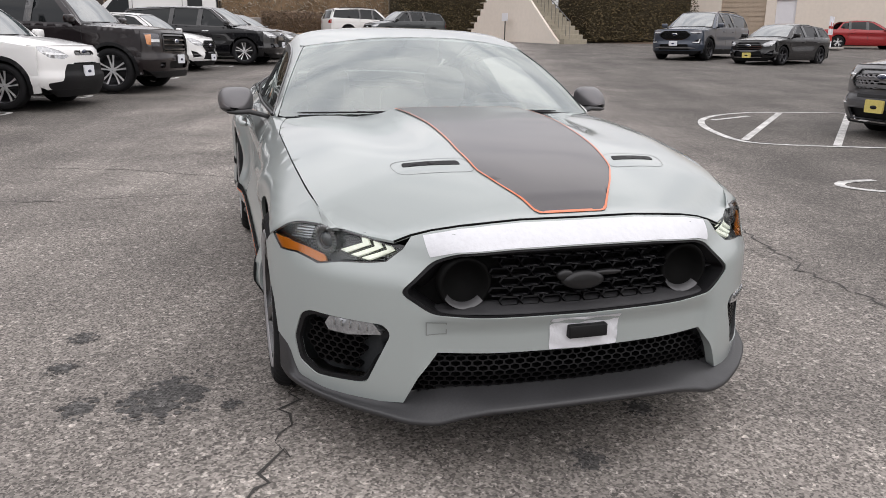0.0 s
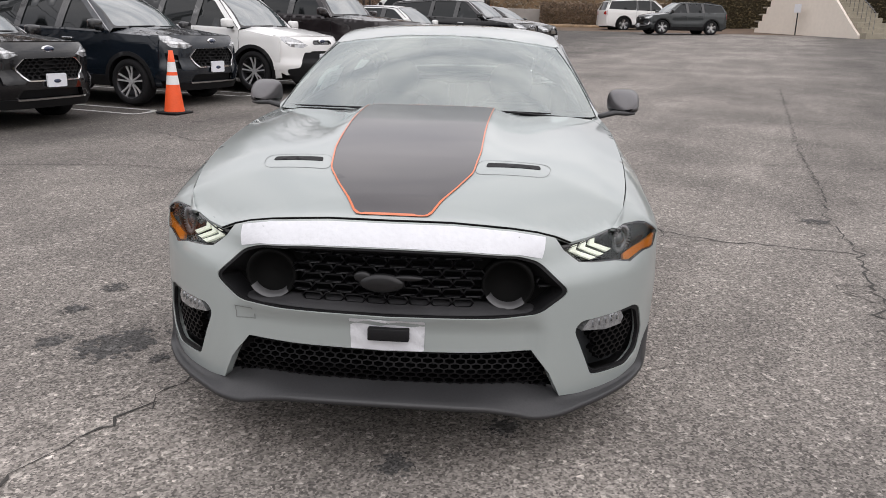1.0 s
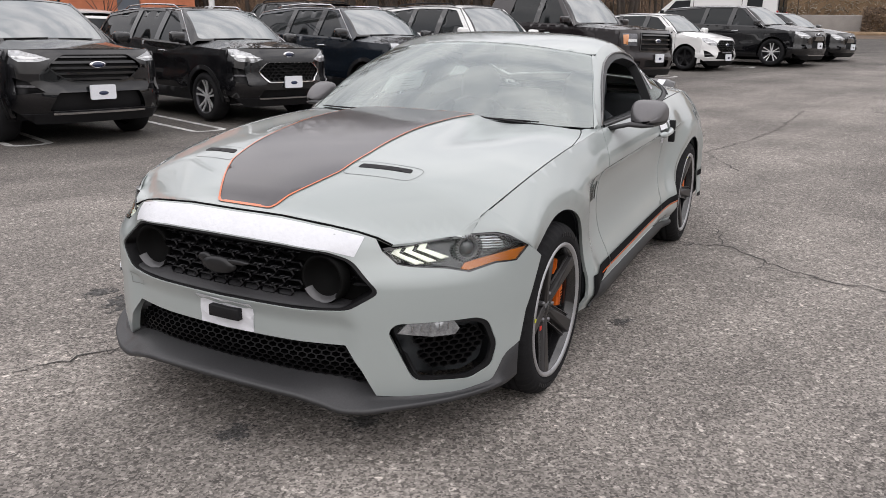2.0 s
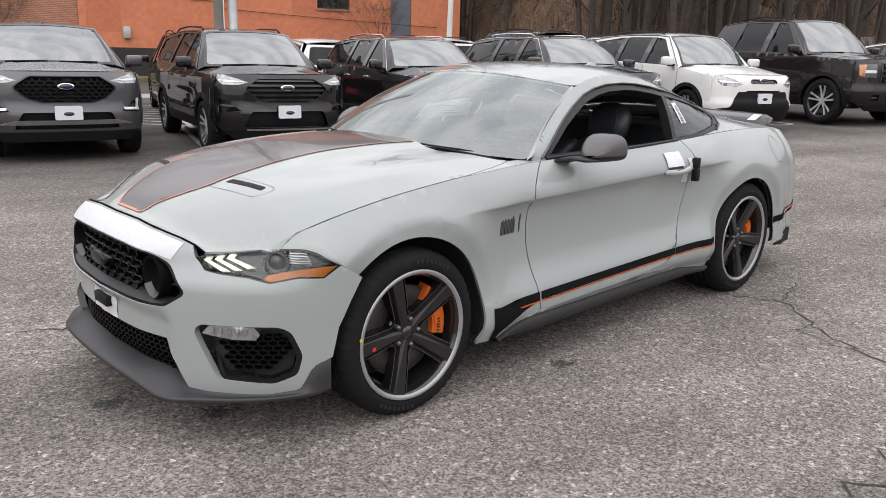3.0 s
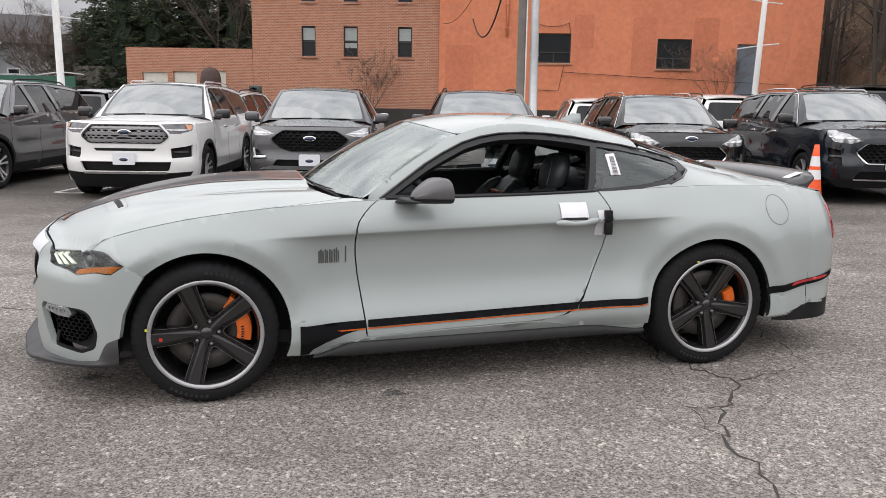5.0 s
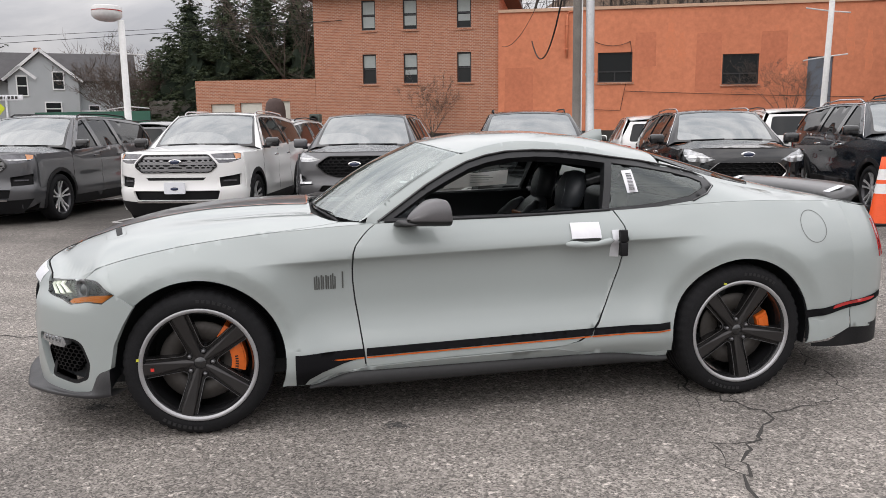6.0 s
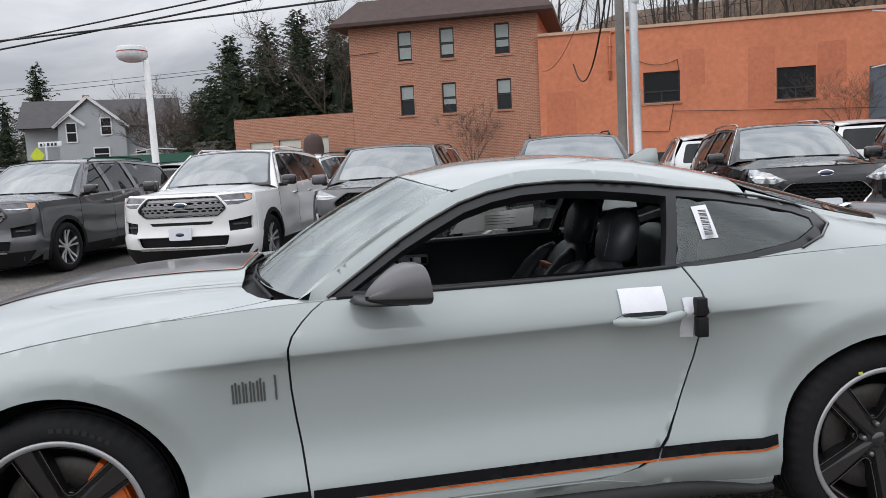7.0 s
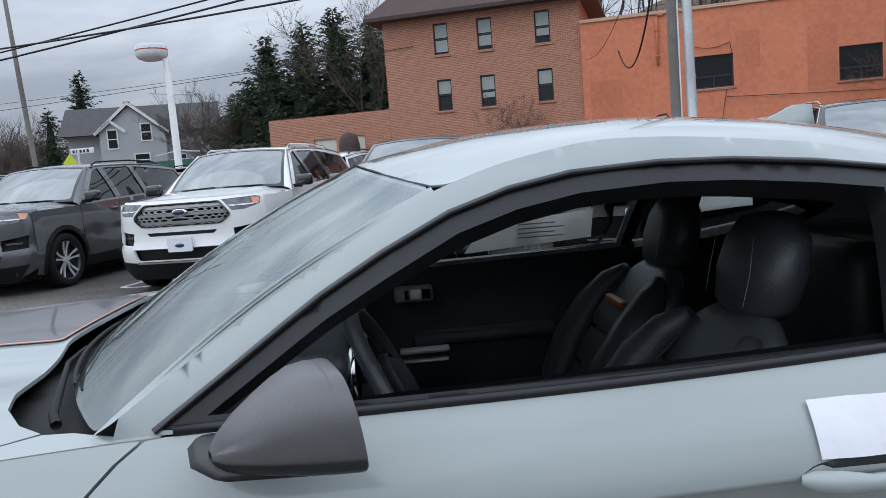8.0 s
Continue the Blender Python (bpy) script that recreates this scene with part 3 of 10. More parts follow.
def stucco_hall():
    h = thing("stucco_building", SITE, "orange painted flat-roofed commercial building", "building")
    V = 34.3
    wins = [(3.55, 3.62, 5.16, 5.0), (9.25, 3.42, 10.88, 4.8)]
    door = (13.0, 1.4, 14.1, 4.6)
    bm = bmesh.new()
    wall_with_holes(bm, -1.19, 16.8, 1.35, 7.0, V, V + 0.35, wins + [door])
    box(bm, 16.45, V + 0.35, 1.35, 16.8, V + 10, 6.7)
    box(bm, -1.19, V + 0.35, 6.55, 16.45, V + 10, 6.75)
    part("wall", bm, M_STUCCO, h, smooth=False)
    bm = bmesh.new()
    box(bm, -1.19, V - 0.08, 6.98, 16.9, V + 0.45, 7.12)
    part("coping", bm, surface("pale_coping", (0.55, 0.36, 0.25), 0.8), h, smooth=False)
    bm = bmesh.new()
    box(bm, -1.19, V - 0.05, -1.0, 16.8, V + 0.3, 1.36)
    part("plinth", bm, M_DARKSTONE, h, smooth=False)
    for w in wins:
        window_unit(h, *w, V + 0.1, sash=0.36, cross=True)
    bm = bmesh.new()
    box(bm, door[0], V + 0.1, door[1], door[2], V + 0.16, door[3], bevel=0.01)
    part("door", bm, surface("grey_door", (0.13, 0.15, 0.18), 0.6), h, smooth=False)
    bm = bmesh.new()
    tube(bm, [(2.40, V - 0.02, 6.95), (2.18, V - 0.06, 6.92), (2.08, V - 0.07, 6.75), (2.08, V - 0.07, 4.8)], 0.055)
    dp = part("downpipe", bm, M_STUCCO_PALE, h)
    for z in (6.3, 5.2):
        bm = bmesh.new()
        box(bm, 1.98, V - 0.14, z - 0.03, 2.18, V - 0.004, z + 0.03, bevel=0.008)
        part("pipe_clip", bm, M_STUCCO_PATCH, dp)
    # repaired and rain-washed areas of the wall
    for u0, z0, u1, z1, mt in ((5.25, 4.29, 6.24, 5.89, M_STUCCO_PATCH), (8.04, 3.1, 9.2, 5.8, M_STUCCO_PATCH), (10.9, 3.96, 12.1, 5.8, M_STUCCO_PATCH), (-0.9, 2.0, 0.5, 4.4, M_STUCCO_PATCH)):
        bm = bmesh.new()
        prism(bm, rounded([(u0, z0), (u1, z0 + 0.03), (u1 - 0.02, z1), (u0 + 0.03, z1 - 0.02)], 0.06, 3), lambda x, z: (x, V - 0.004, z), lambda x, z: (x, V + 0.01, z))
        part("wall_patch", fix(bm), mt, h, smooth=False)
    rnd = random.Random(12)
    for u in (0.9, 2.9, 6.9, 7.4, 11.6, 12.4, 14.8, 15.6):
        w, zt, zb = rnd.uniform(0.10, 0.35), rnd.uniform(5.6, 6.9), rnd.uniform(3.0, 4.8)
        left = [(u - w * rnd.uniform(0.6, 1.1) * (1 - abs(2 * k / 9 - 0.8) * 0.5), zb + (zt - zb) * k / 9) for k in range(10)]
        right = [(u + w * rnd.uniform(0.5, 1.1) * (1 - abs(2 * k / 9 - 0.8) * 0.5), zb + (zt - zb) * k / 9) for k in range(10)]
        bm = bmesh.new()
        prism(bm, left + right[::-1], lambda x, z: (x, V - 0.003, z), lambda x, z: (x, V + 0.01, z))
        part("washed_streak", fix(bm), M_STUCCO_PALE, h, smooth=False)
    return h


brick_house()
stucco_hall()
bm = bmesh.new()
box(bm, -20, 33.9, -0.5, -1.0, 34.2, 1.3)
low_wall = part("retaining_wall", bm, M_DARKSTONE, smooth=False)
low_wall.matrix_basis = SITE
tagged(low_wall, "low dark stone wall along the verge", "wall", kind="structure")


M_HEADLAMP = surface("headlamp", (0.10, 0.10, 0.11), 0.12, 0.4, 0.7, 14, 60, coat=0.6)
M_CLEARLAMP = surface("clear_headlamp", (0.40, 0.41, 0.42), 0.12, 0.4, 0.6, 16, 60, coat=0.6)
M_BAR = surface("satin_bar", (0.24, 0.24, 0.245), 0.35, 0.6, 0.15, 12, 80)
M_LAMPCORE = surface("lamp_core", (0.74, 0.75, 0.76), 0.2, 0.1, 0.3, 20, 80, coat=0.4)
M_AMBERLIGHT = surface("indicator_lens", (0.62, 0.26, 0.10), 0.12, var=0.15, coat=1.0)


# ---- parked vehicles ----
def make_wheel(parent, x, y, r, width, side, rim_mat, spokes=5, rim_r=0.72, face=None, twin=False):
    """Tyre with tread shoulder, barrel, disc and spokes; side is +1 or -1 for the outer face."""
    w = width / 2
    R = r * rim_r
    bm = bmesh.new()
    lathe(bm, [(R, -w * 0.85), (R * 1.03, -w), (r * 0.93, -w), (r * 0.985, -w * 0.8), (r, -w * 0.55), (r, w * 0.55), (r * 0.985, w * 0.8),
               (r * 0.93, w), (R * 1.06, w), (R, w * 0.85)], 40, "X", closed=False)
    fix(bm)
    wheel = part("wheel", bm, M_RUBBER, parent)
    wheel.matrix_basis = pose(x, y, r)
    s = side
    bm = bmesh.new()
    lathe(bm, [(R, s * w * 0.95), (R * 0.965, s * w * 0.9), (R * 0.93, s * w * 0.5), (R * 0.9, -s * w * 0.6), (R * 0.3, -s * w * 0.6), (0.01, -s * w * 0.6)], 32, "X")
    fix(bm)
    part("rim", bm, M_DARKMETAL if face is None else face, wheel)
    bm = bmesh.new()
    lathe(bm, [(0.005, s * w * 0.72), (R * 0.16, s * w * 0.70), (R * 0.2, s * w * 0.5)], 16, "X")
    for k in range(spokes):
        for off in ((-0.10, 0.10) if twin else (0.0,)):
            a = 2 * math.pi * k / spokes + 0.3 + off * 2
            c, sn = math.cos(a), math.sin(a)
            hw0, hw1 = (R * 0.10, R * 0.12) if not twin else (R * 0.052, R * 0.050)
            pts = []
            for rad, hw, o in ((R * 0.12, hw0, 0.68), (R * 0.55, hw1 * 0.85, 0.66), (R * 0.95, hw1 * 1.25, 0.88)):
                for q in (-1, 1):
                    for dep in (0.0, -0.16):
                        pts.append(bm.verts.new((s * w * (o + dep), c * rad - sn * hw * q, sn * rad + c * hw * q)))
            for i in (0, 4):
                p = pts[i:i + 8]
                for q in ((0, 2, 6, 4), (1, 3, 7, 5), (0, 1, 5, 4), (2, 3, 7, 6)):
                    bm.faces.new([p[j] for j in q])
    fix(bm)
    part("spokes", bm, rim_mat, wheel, smooth=False)
    return wheel


def honeycomb(bm, poly, fmap, cell=0.05, bar=0.006, depth=0.03, squash=0.7):
    """A lattice of six-sided cells inside a flat outline, laid on a surface."""
    p = np.array(poly)
    lo, hi = p.min(0), p.max(0)
    nx, nz = int((hi[0] - lo[0]) / cell) + 2, int((hi[1] - lo[1]) / (cell * squash)) + 2
    for j in range(nz):
        for i in range(nx):
            cx = lo[0] + (i + 0.5 * (j % 2)) * cell
            cz = lo[1] + j * cell * squash
            if not inside(np.array([[cx, cz]]), list(poly))[0]:
                continue
            outer, inner, back = [], [], []
            for k in range(6):
                a = math.pi / 6 + k * math.pi / 3
                ca, sa = math.cos(a) * cell * 0.577, math.sin(a) * cell * 0.577 * squash / 0.866
                outer.append(bm.verts.new(fmap(cx + ca, cz + sa, 0.0)))
                f = 1 - bar / (cell * 0.5)
                inner.append(bm.verts.new(fmap(cx + ca * f, cz + sa * f, 0.0)))
                back.append(bm.verts.new(fmap(cx + ca * f, cz + sa * f, depth)))
            for k in range(6):
                m = (k + 1) % 6
                bm.faces.new((outer[k], outer[m], inner[m], inner[k]))
                bm.faces.new((inner[k], inner[m], back[m], back[k]))
    return bm


def vehicle(name, m, label, category, body, L, W, H, r=0.36, nose=0.86, cowl=(1.15, 1.12), roof_y=1.85, belt=1.08, wb=2.85, fa=0.92,
            clear=0.24, grille="bar", lamp="slim", clad=True, rails=True, rim=None, plate=M_PLATE, hatch=0.45, group="parked cars", emblem=True,
            chrome=False, pickup=False, spokes=5, trim=None, deck=None, dark_chin=False):
    """A parked car: y runs from the front bumper to the back."""
    car = thing(name, m, label, category, group)
    A, B = W / 2 * 0.985, 0.62
    rim = rim or M_ALLOY
    mid = clear + 0.42 * (nose - clear)
    lean = curve((0.10, 0.16), (clear + 0.10, 0.035), (mid - 0.05, 0.0), (mid + 0.01, 0.003), (mid + 0.045, 0.030), (nose - 0.12, 0.040), (nose, 0.080), (nose + 0.14, 0.21))

    def plan(q):
        s, c = math.sin(q), abs(math.cos(q))
        return math.copysign(A * abs(s) ** 0.62, s), B * (1 - c ** 0.62)

    def q_of(x):
        return math.copysign(math.asin(min(1.0, (abs(x) / A)) ** (1 / 0.62)), x)

    def front(c, z, off=0.0):
        q = max(-1.5707, min(1.5707, c))
        x, y = plan(q)
        ln = lean(z) + off
        nx, ny = math.sin(q), math.cos(q)
        return (x - nx * ln * 0.7, y + ny * ln + abs(nx) * ln * 0.25, z)

    def fpoly(pts):
        return [(q_of(x), z) for x, z in pts]

    ya, yr = fa, fa + wb
    hwid = curve((B * 0.8, A), (fa, W / 2), (L - 1.0, W / 2), (L - 0.35, W / 2 * 0.97), (L, W / 2 * 0.86))
    vz = curve((clear, 0.94), (clear + 0.1, 0.975), (0.62, 1.0), (0.85, 0.992), (belt, 0.955), (belt + 0.1, 0.94))
    beltz = curve((0.3, nose + 0.02), (0.6, nose * 0.6 + belt * 0.4), (cowl[0], belt - 0.03), (cowl[0] + 0.8, belt), (L - 0.6, belt + 0.05), (L, belt + 0.03))

    def side(y, z, off=0.0):
        # waisted doors below a shoulder line
        door = blend(fa + 0.35, fa + 0.75, y) * (1 - blend(fa + wb - 0.75, fa + wb - 0.35, y))
        x = hwid(y) * vz(z) - 0.022 * door * math.exp(-((z - (clear + 0.42 + 0.03 * (y - fa))) / 0.10) ** 2) - 0.012 * (1 - blend(belt - 0.20, belt - 0.17, z)) * (1 - door * 0.4)
        if y < B * 0.8:
            x = A * vz(z) * (0.93 + 0.07 * y / (B * 0.8))
        return (x + off, y, z)

    R1 = r + 0.055

    def arch(yc, r1, n=18):
        z0 = clear
        a0 = math.asin(max(-1, min(1, (z0 - r) / r1)))
        return [(yc + r1 * math.cos(a), r + r1 * math.sin(a)) for a in np.linspace(math.pi - a0, a0, n)]
    y0, y1 = 0.36, L - 0.12
    outline = [(y0, clear + 0.02)] + arch(ya, R1) + arch(yr, R1) + [(y1, clear + 0.1), (y1, beltz(y1))]
    outline += [(y, beltz(y)) for y in np.linspace(y1 - 0.1, y0, 24)]
    for sg in (1, -1):
        part("body_side", panel(outline, lambda y, z: (sg * side(y, z)[0], y, z), 0.06, away=(sg, 0, 0), depth=0.02), body, car)
    # lower cladding and arch rings
    if clad:
        strip = [(ya + R1 + 0.02, clear), (yr - R1 - 0.02, clear), (yr - R1 - 0.02, clear + 0.17), (ya + R1 + 0.02, clear + 0.15)]
        for sg in (1, -1):
            for yc in (ya, yr):
                ring = arch(yc, R1 + 0.055, 16) + list(reversed(arch(yc, R1 - 0.008, 16)))
                part("wheel_arch_trim", panel(ring, lambda y, z: (sg * side(y, z, 0.012)[0], y, z), 0.1, away=(sg, 0, 0), depth=0.03), trim or M_BLACK, car)
            part("sill_trim", panel(strip, lambda y, z: (sg * side(y, z, 0.012)[0], y, z), 0.12, away=(sg, 0, 0), depth=0.03), trim or M_BLACK, car)
    # door seams
    for yy in (cowl[0] + 0.12, cowl[0] + 1.12, cowl[0] + 2.05):
        if yy < yr - 0.1:
            for sg in (1, -1):
                part("door_seam", panel([(yy, clear + 0.18), (yy + 0.009, clear + 0.18), (yy + 0.009, beltz(yy)), (yy, beltz(yy))], lambda y, z: (sg * side(y, z, 0.002)[0], y, z), 0.05,
                                        away=(sg, 0, 0), depth=0), M_GLOSS, car)
    for yy in (cowl[0] + 0.95, cowl[0] + 1.85):
        for sg in (1, -1):
            bm = bmesh.new()
            x = side(yy, belt - 0.12)[0]
            box(bm, sg * (x + 0.005) - 0.02, yy - 0.1, belt - 0.135, sg * (x + 0.005) + 0.02, yy + 0.1, belt - 0.105, bevel=0.008)
            part("door_handle", bm, M_CHROME if chrome else body, car)
    # front fascia with openings
    gp, ip, fogp = FRONTS[grille](A, nose, clear)
    fogp = None if dark_chin else fogp
    holes = [fpoly(rounded(gp, 0.03)), fpoly(rounded(ip, 0.03))]
    lampc = [(x * A, nose + z) for x, z in LAMPS[lamp]]
    lampl = [(-x, z) for x, z in reversed(lampc)]
    holes += [fpoly(lampc), fpoly(lampl)]
    fogs = [[(x, z) for x, z in fogp], [(-x, z) for x, z in reversed(fogp)]] if fogp else []
    holes += [fpoly(f) for f in fogs]
    QE = q_of(A * 0.999) * 0.985
    top = nose + 0.05
    rim_line = [(-QE, clear + 0.16), (-QE * 0.55, clear), (QE * 0.55, clear), (QE, clear + 0.16), (QE, top + 0.0)] + [(q, top) for q in np.linspace(QE, -QE, 12)[1:]]
    part("front_bumper", panel(rim_line, front, 0.06, holes, (0, -1, 0), 0.03), body, car)
    bm = bmesh.new()
    for f in [gp, ip] + fogs:
        panel(fpoly(f), lambda c, z: front(c, z, 0.06), 0.15, away=(0, -1, 0), depth=0, bm=bm)
    part("intake_backing", bm, M_BLACK, car)
    gm = M_BAR if grille == "slats" else M_GLOSS
    bm = bmesh.new()
    if grille in ("net", "chrome_net"):
        honeycomb(bm, fpoly(gp), lambda c, z, d: front(c, z, 0.018 + d), 0.075, 0.009, 0.03, 0.6)
    else:
        zs = [p[1] for p in gp]
        n = 5 if grille == "bars" else (3 if grille == "slats" else 4)
        hb = 0.017 if grille == "slats" else 0.014
        for k in range(n):
            z = min(zs) + (max(zs) - min(zs)) * (k + 0.5) / n
            xw = max((abs(p[0]) for p in gp)) * (1 - 0.28 * abs((k + 0.5) / n - 0.5) ** 1.2)
            c = q_of(xw * 0.93)
            panel([(-c, z - hb), (c, z - hb), (c, z + hb), (-c, z + hb)], lambda a, b: front(a, b, 0.012), 0.12, away=(0, -1, 0), depth=0.03, bm=bm)
        if grille == "slats":
            honeycomb(bm, fpoly(gp), lambda c, z, d: front(c, z, 0.020 + d), 0.085, 0.013, 0.02, 0.42)
    part("grille", bm, M_GRILLE if grille in ("net", "chrome_net") else gm, car)
    bm = bmesh.new()
    out = fpoly(rounded(gp, 0.04))
    g2 = [(x * 0.965, (z - nose) * 0.94 + nose - 0.009) for x, z in gp]
    panel(out, lambda c, z: front(c, z, -0.012), 0.08, [fpoly(rounded(g2, 0.03))], (0, -1, 0), 0.02, bm=bm)
    part("grille_surround", bm, M_CHROME if chrome and grille != "slats" else M_GLOSS, car)
    for lx in (lampc, lampl):
        bm = panel(fpoly(lx), lambda c, z: front(c, z, 0.005), 0.06, away=(0, -1, 0), depth=0.02)
        hl = part("headlight", bm, M_CLEARLAMP if lamp in ("swept", "wing") else M_HEADLAMP, car, "clear headlight")
        cx, cz = sum(p[0] for p in lx) / len(lx), sum(p[1] for p in lx) / len(lx)
        strip = [(cx + (x - cx) * 0.84, cz - (0.030 if lamp == "slim" else 0.016) + (z - cz) * (0.12 if lamp == "slim" else 0.22)) for x, z in lx]
        part("lamp_strip", panel(fpoly(strip), lambda c, z: front(c, z, -0.002), 0.06, away=(0, -1, 0), depth=0.0), M_LAMPCORE, hl)
        if grille in ("slats", "truck"):
            out_x = max(abs(p[0]) for p in lx)
            z_lo, z_hi = (nose - 0.066, nose + 0.018) if lamp == "slim" else (min(p[1] for p in lx) + 0.02, max(p[1] for p in lx) - 0.02)
            lens = [(math.copysign(out_x * k, cx), z) for k, z in ((0.925, z_lo), (0.982, z_lo + 0.018), (0.992, z_hi - 0.010), (0.91, z_hi))]
            part("indicator", panel(fpoly(lens), lambda c, z: front(c, z, -0.004), 0.05, away=(0, -1, 0), depth=0.0), M_AMBERLIGHT, hl)
    for f in fogs:
        cx, cz = sum(p[0] for p in f) / len(f), sum(p[1] for p in f) / len(f)
        bar = [(cx - 0.09, cz - 0.012), (cx + 0.09, cz - 0.012), (cx + 0.09, cz + 0.012), (cx - 0.09, cz + 0.012)]
        part("fog_lamp", panel(fpoly(bar), lambda c, z: front(c, z, 0.03), 0.06, away=(0, -1, 0), depth=0.02), M_HEADLAMP, car)
    # plain lower valance
    low_z = nose - 0.69 if grille == "slats" else clear + 0.07
    lowp = [(-A * 0.8, clear - 0.05), (A * 0.8, clear - 0.05), (A * 0.93, low_z + 0.02 if grille == "slats" else low_z), (A * 0.6, low_z), (-A * 0.6, low_z), (-A * 0.93, low_z + 0.02 if grille == "slats" else low_z)]
    part("front_skirt", panel(fpoly(lowp), lambda c, z: front(c, z, -0.012), 0.12, away=(0, -1, 0), depth=0.05), M_BLACK, car)
    if dark_chin:
        chin = rounded([(-A * 0.92, clear + 0.10), (-A * 0.8, clear), (A * 0.8, clear), (A * 0.92, clear + 0.10), (A * 0.93, clear + 0.17), (A * 0.74, clear + 0.20), (A * 0.60, nose - 0.22), (-A * 0.60, nose - 0.22), (-A * 0.74, clear + 0.20), (-A * 0.93, clear + 0.17)], 0.03, 3)
        part("lower_bumper", panel(fpoly(chin), lambda c, z: front(c, z, -0.008), 0.035, away=(0, -1, 0), depth=0.03), M_BLACK, car, "dark grey lower bumper")
    if chrome or grille in ("chrome_net", "slats", "bars"):
        zs = nose - 0.70 if grille == "slats" else clear + 0.055
        ch = [(-A * 0.6, zs), (A * 0.6, zs), (A * 0.6, zs + 0.023), (-A * 0.6, zs + 0.023)]
        part("skid_strip", panel(fpoly(ch), lambda c, z: front(c, z, -0.03), 0.1, away=(0, -1, 0), depth=0.02), M_CHROME, car)
    if grille == "net" and clad:
        band = [(-A * 0.80, clear + 0.16), (A * 0.80, clear + 0.16), (A * 0.60, clear + 0.21), (-A * 0.60, clear + 0.21)]
        part("chin_bar", panel(fpoly(band), lambda c, z: front(c, z, -0.014), 0.1, away=(0, -1, 0), depth=0.02), M_BAR, car)
        for sg in (1, -1):
            hook = [(sg * A * x, nose + z) for x, z in ((0.70, -0.405), (0.90, -0.415), (0.93, -0.27), (0.90, -0.27), (0.875, -0.385), (0.70, -0.375))]
            part("fog_trim", panel(fpoly(hook), lambda c, z: front(c, z, -0.006), 0.06, away=(0, -1, 0), depth=0.01), M_SATIN, car)
    if grille == "slats":
        slot = [(-A * 0.42, nose - 0.37), (A * 0.42, nose - 0.37), (A * 0.46, nose - 0.33), (-A * 0.46, nose - 0.33)]
        part("air_slot", panel(fpoly(slot), lambda c, z: front(c, z, -0.003), 0.1, away=(0, -1, 0), depth=0.01), M_BLACK, car)
    if plate:
        zc = nose - {"slats": 0.48, "net": 0.435, "bars": 0.435, "chrome_net": 0.42, "truck": 0.50}.get(grille, 0.33)
        pp = rounded([(-0.155, zc - 0.085), (0.155, zc - 0.085), (0.155, zc + 0.085), (-0.155, zc + 0.085)], 0.02, 2)
        bm = bmesh.new()
        yy = front(0.0, zc)[1]
        prism(bm, pp, lambda x, z: (x, yy - 0.045, z), lambda x, z: (x, yy - 0.02, z))
        pl = part("number_plate", fix(bm), plate, car, smooth=False)
        bm = bmesh.new()
        lathe(bm, [(0.001, -0.004), (0.05, -0.003), (0.055, 0.0)], 16, "Y", (0, 0, 0))
        for v in bm.verts:
            v.co = Vector((v.co.x * 1.1, yy - 0.046 + v.co.y, zc - 0.01 + v.co.z * 0.45))
        part("plate_mark", bm, M_BLUE if plate is M_PLATE else M_BLACK, pl)
    if emblem:
        ez = nose - {"slats": 0.10, "net": 0.12, "bars": 0.12, "chrome_net": 0.03, "truck": 0.16}.get(grille, 0.03)
        yy = front(0.0, ez)[1]
        for nm, k, mt, d in (("emblem", 1.0, M_CHROME, 0.02), ("emblem_field", 0.82, M_BLUE, 0.026)):
            bm = bmesh.new()
            lathe(bm, [(0.001, -d), (0.09 * k, -d + 0.004), (0.1 * k, 0.0)], 20, "Y")
            for v in bm.verts:
                v.co = Vector((v.co.x, yy + v.co.y, ez + v.co.z * 0.42))
            part(nm, bm, mt, car)
    # bonnet and wings
    cy, cz = cowl

    def hood_z(x, y):
        k = blend(0.0, 1.0, (y - 0.1) / (cy - 0.1))
        zc = nose + 0.055 + (cz - nose - 0.055) * (1 - (1 - min(1, max(0, (y - 0.06) / (cy - 0.06)))) ** 1.9)
        ze = beltz(y) if y > 0.3 else nose + 0.03
        t = min(1.0, abs(x) / (hwid(y) * 0.955))
        crease = (0.020 * (1 - blend(0.0, 0.12, abs(t - 0.60))) + 0.012 * (1 - blend(0.52, 0.60, t))) * k
        return zc + (ze - zc) * t ** 2.6 + crease
    edge = []
    for q in np.linspace(-QE, QE, 21):
        p = front(q, top)
        edge.append((p[0], p[1]))
    hood_out = edge + [(side(y, beltz(y))[0], y) for y in np.linspace(0.5, cy + 0.1, 6)] + \
        [(-side(y, beltz(y))[0], y) for y in np.linspace(cy + 0.1, 0.5, 6)]
    part("bonnet", panel(hood_out, lambda x, y: (x, y, hood_z(x, y)), 0.055, away=(0, 0, 1), depth=0.02), body, car)
    # windscreen, roof, glasshouse
    rz = H - 0.05
    bx, tx = W / 2 * 0.83, W / 2 * 0.66

    def screen(s, t):
        b = Vector((bx * s, cy - 0.04 + 0.22 * s * s, cz - 0.005 - 0.02 * s * s))
        tp = Vector((tx * s, roof_y + 0.10 * s * s, rz - 0.035 * s * s))
        p = b.lerp(tp, t)
        return (p.x, p.y - 0.03 * math.sin(math.pi * t), p.z + 0.03 * math.sin(math.pi * t))
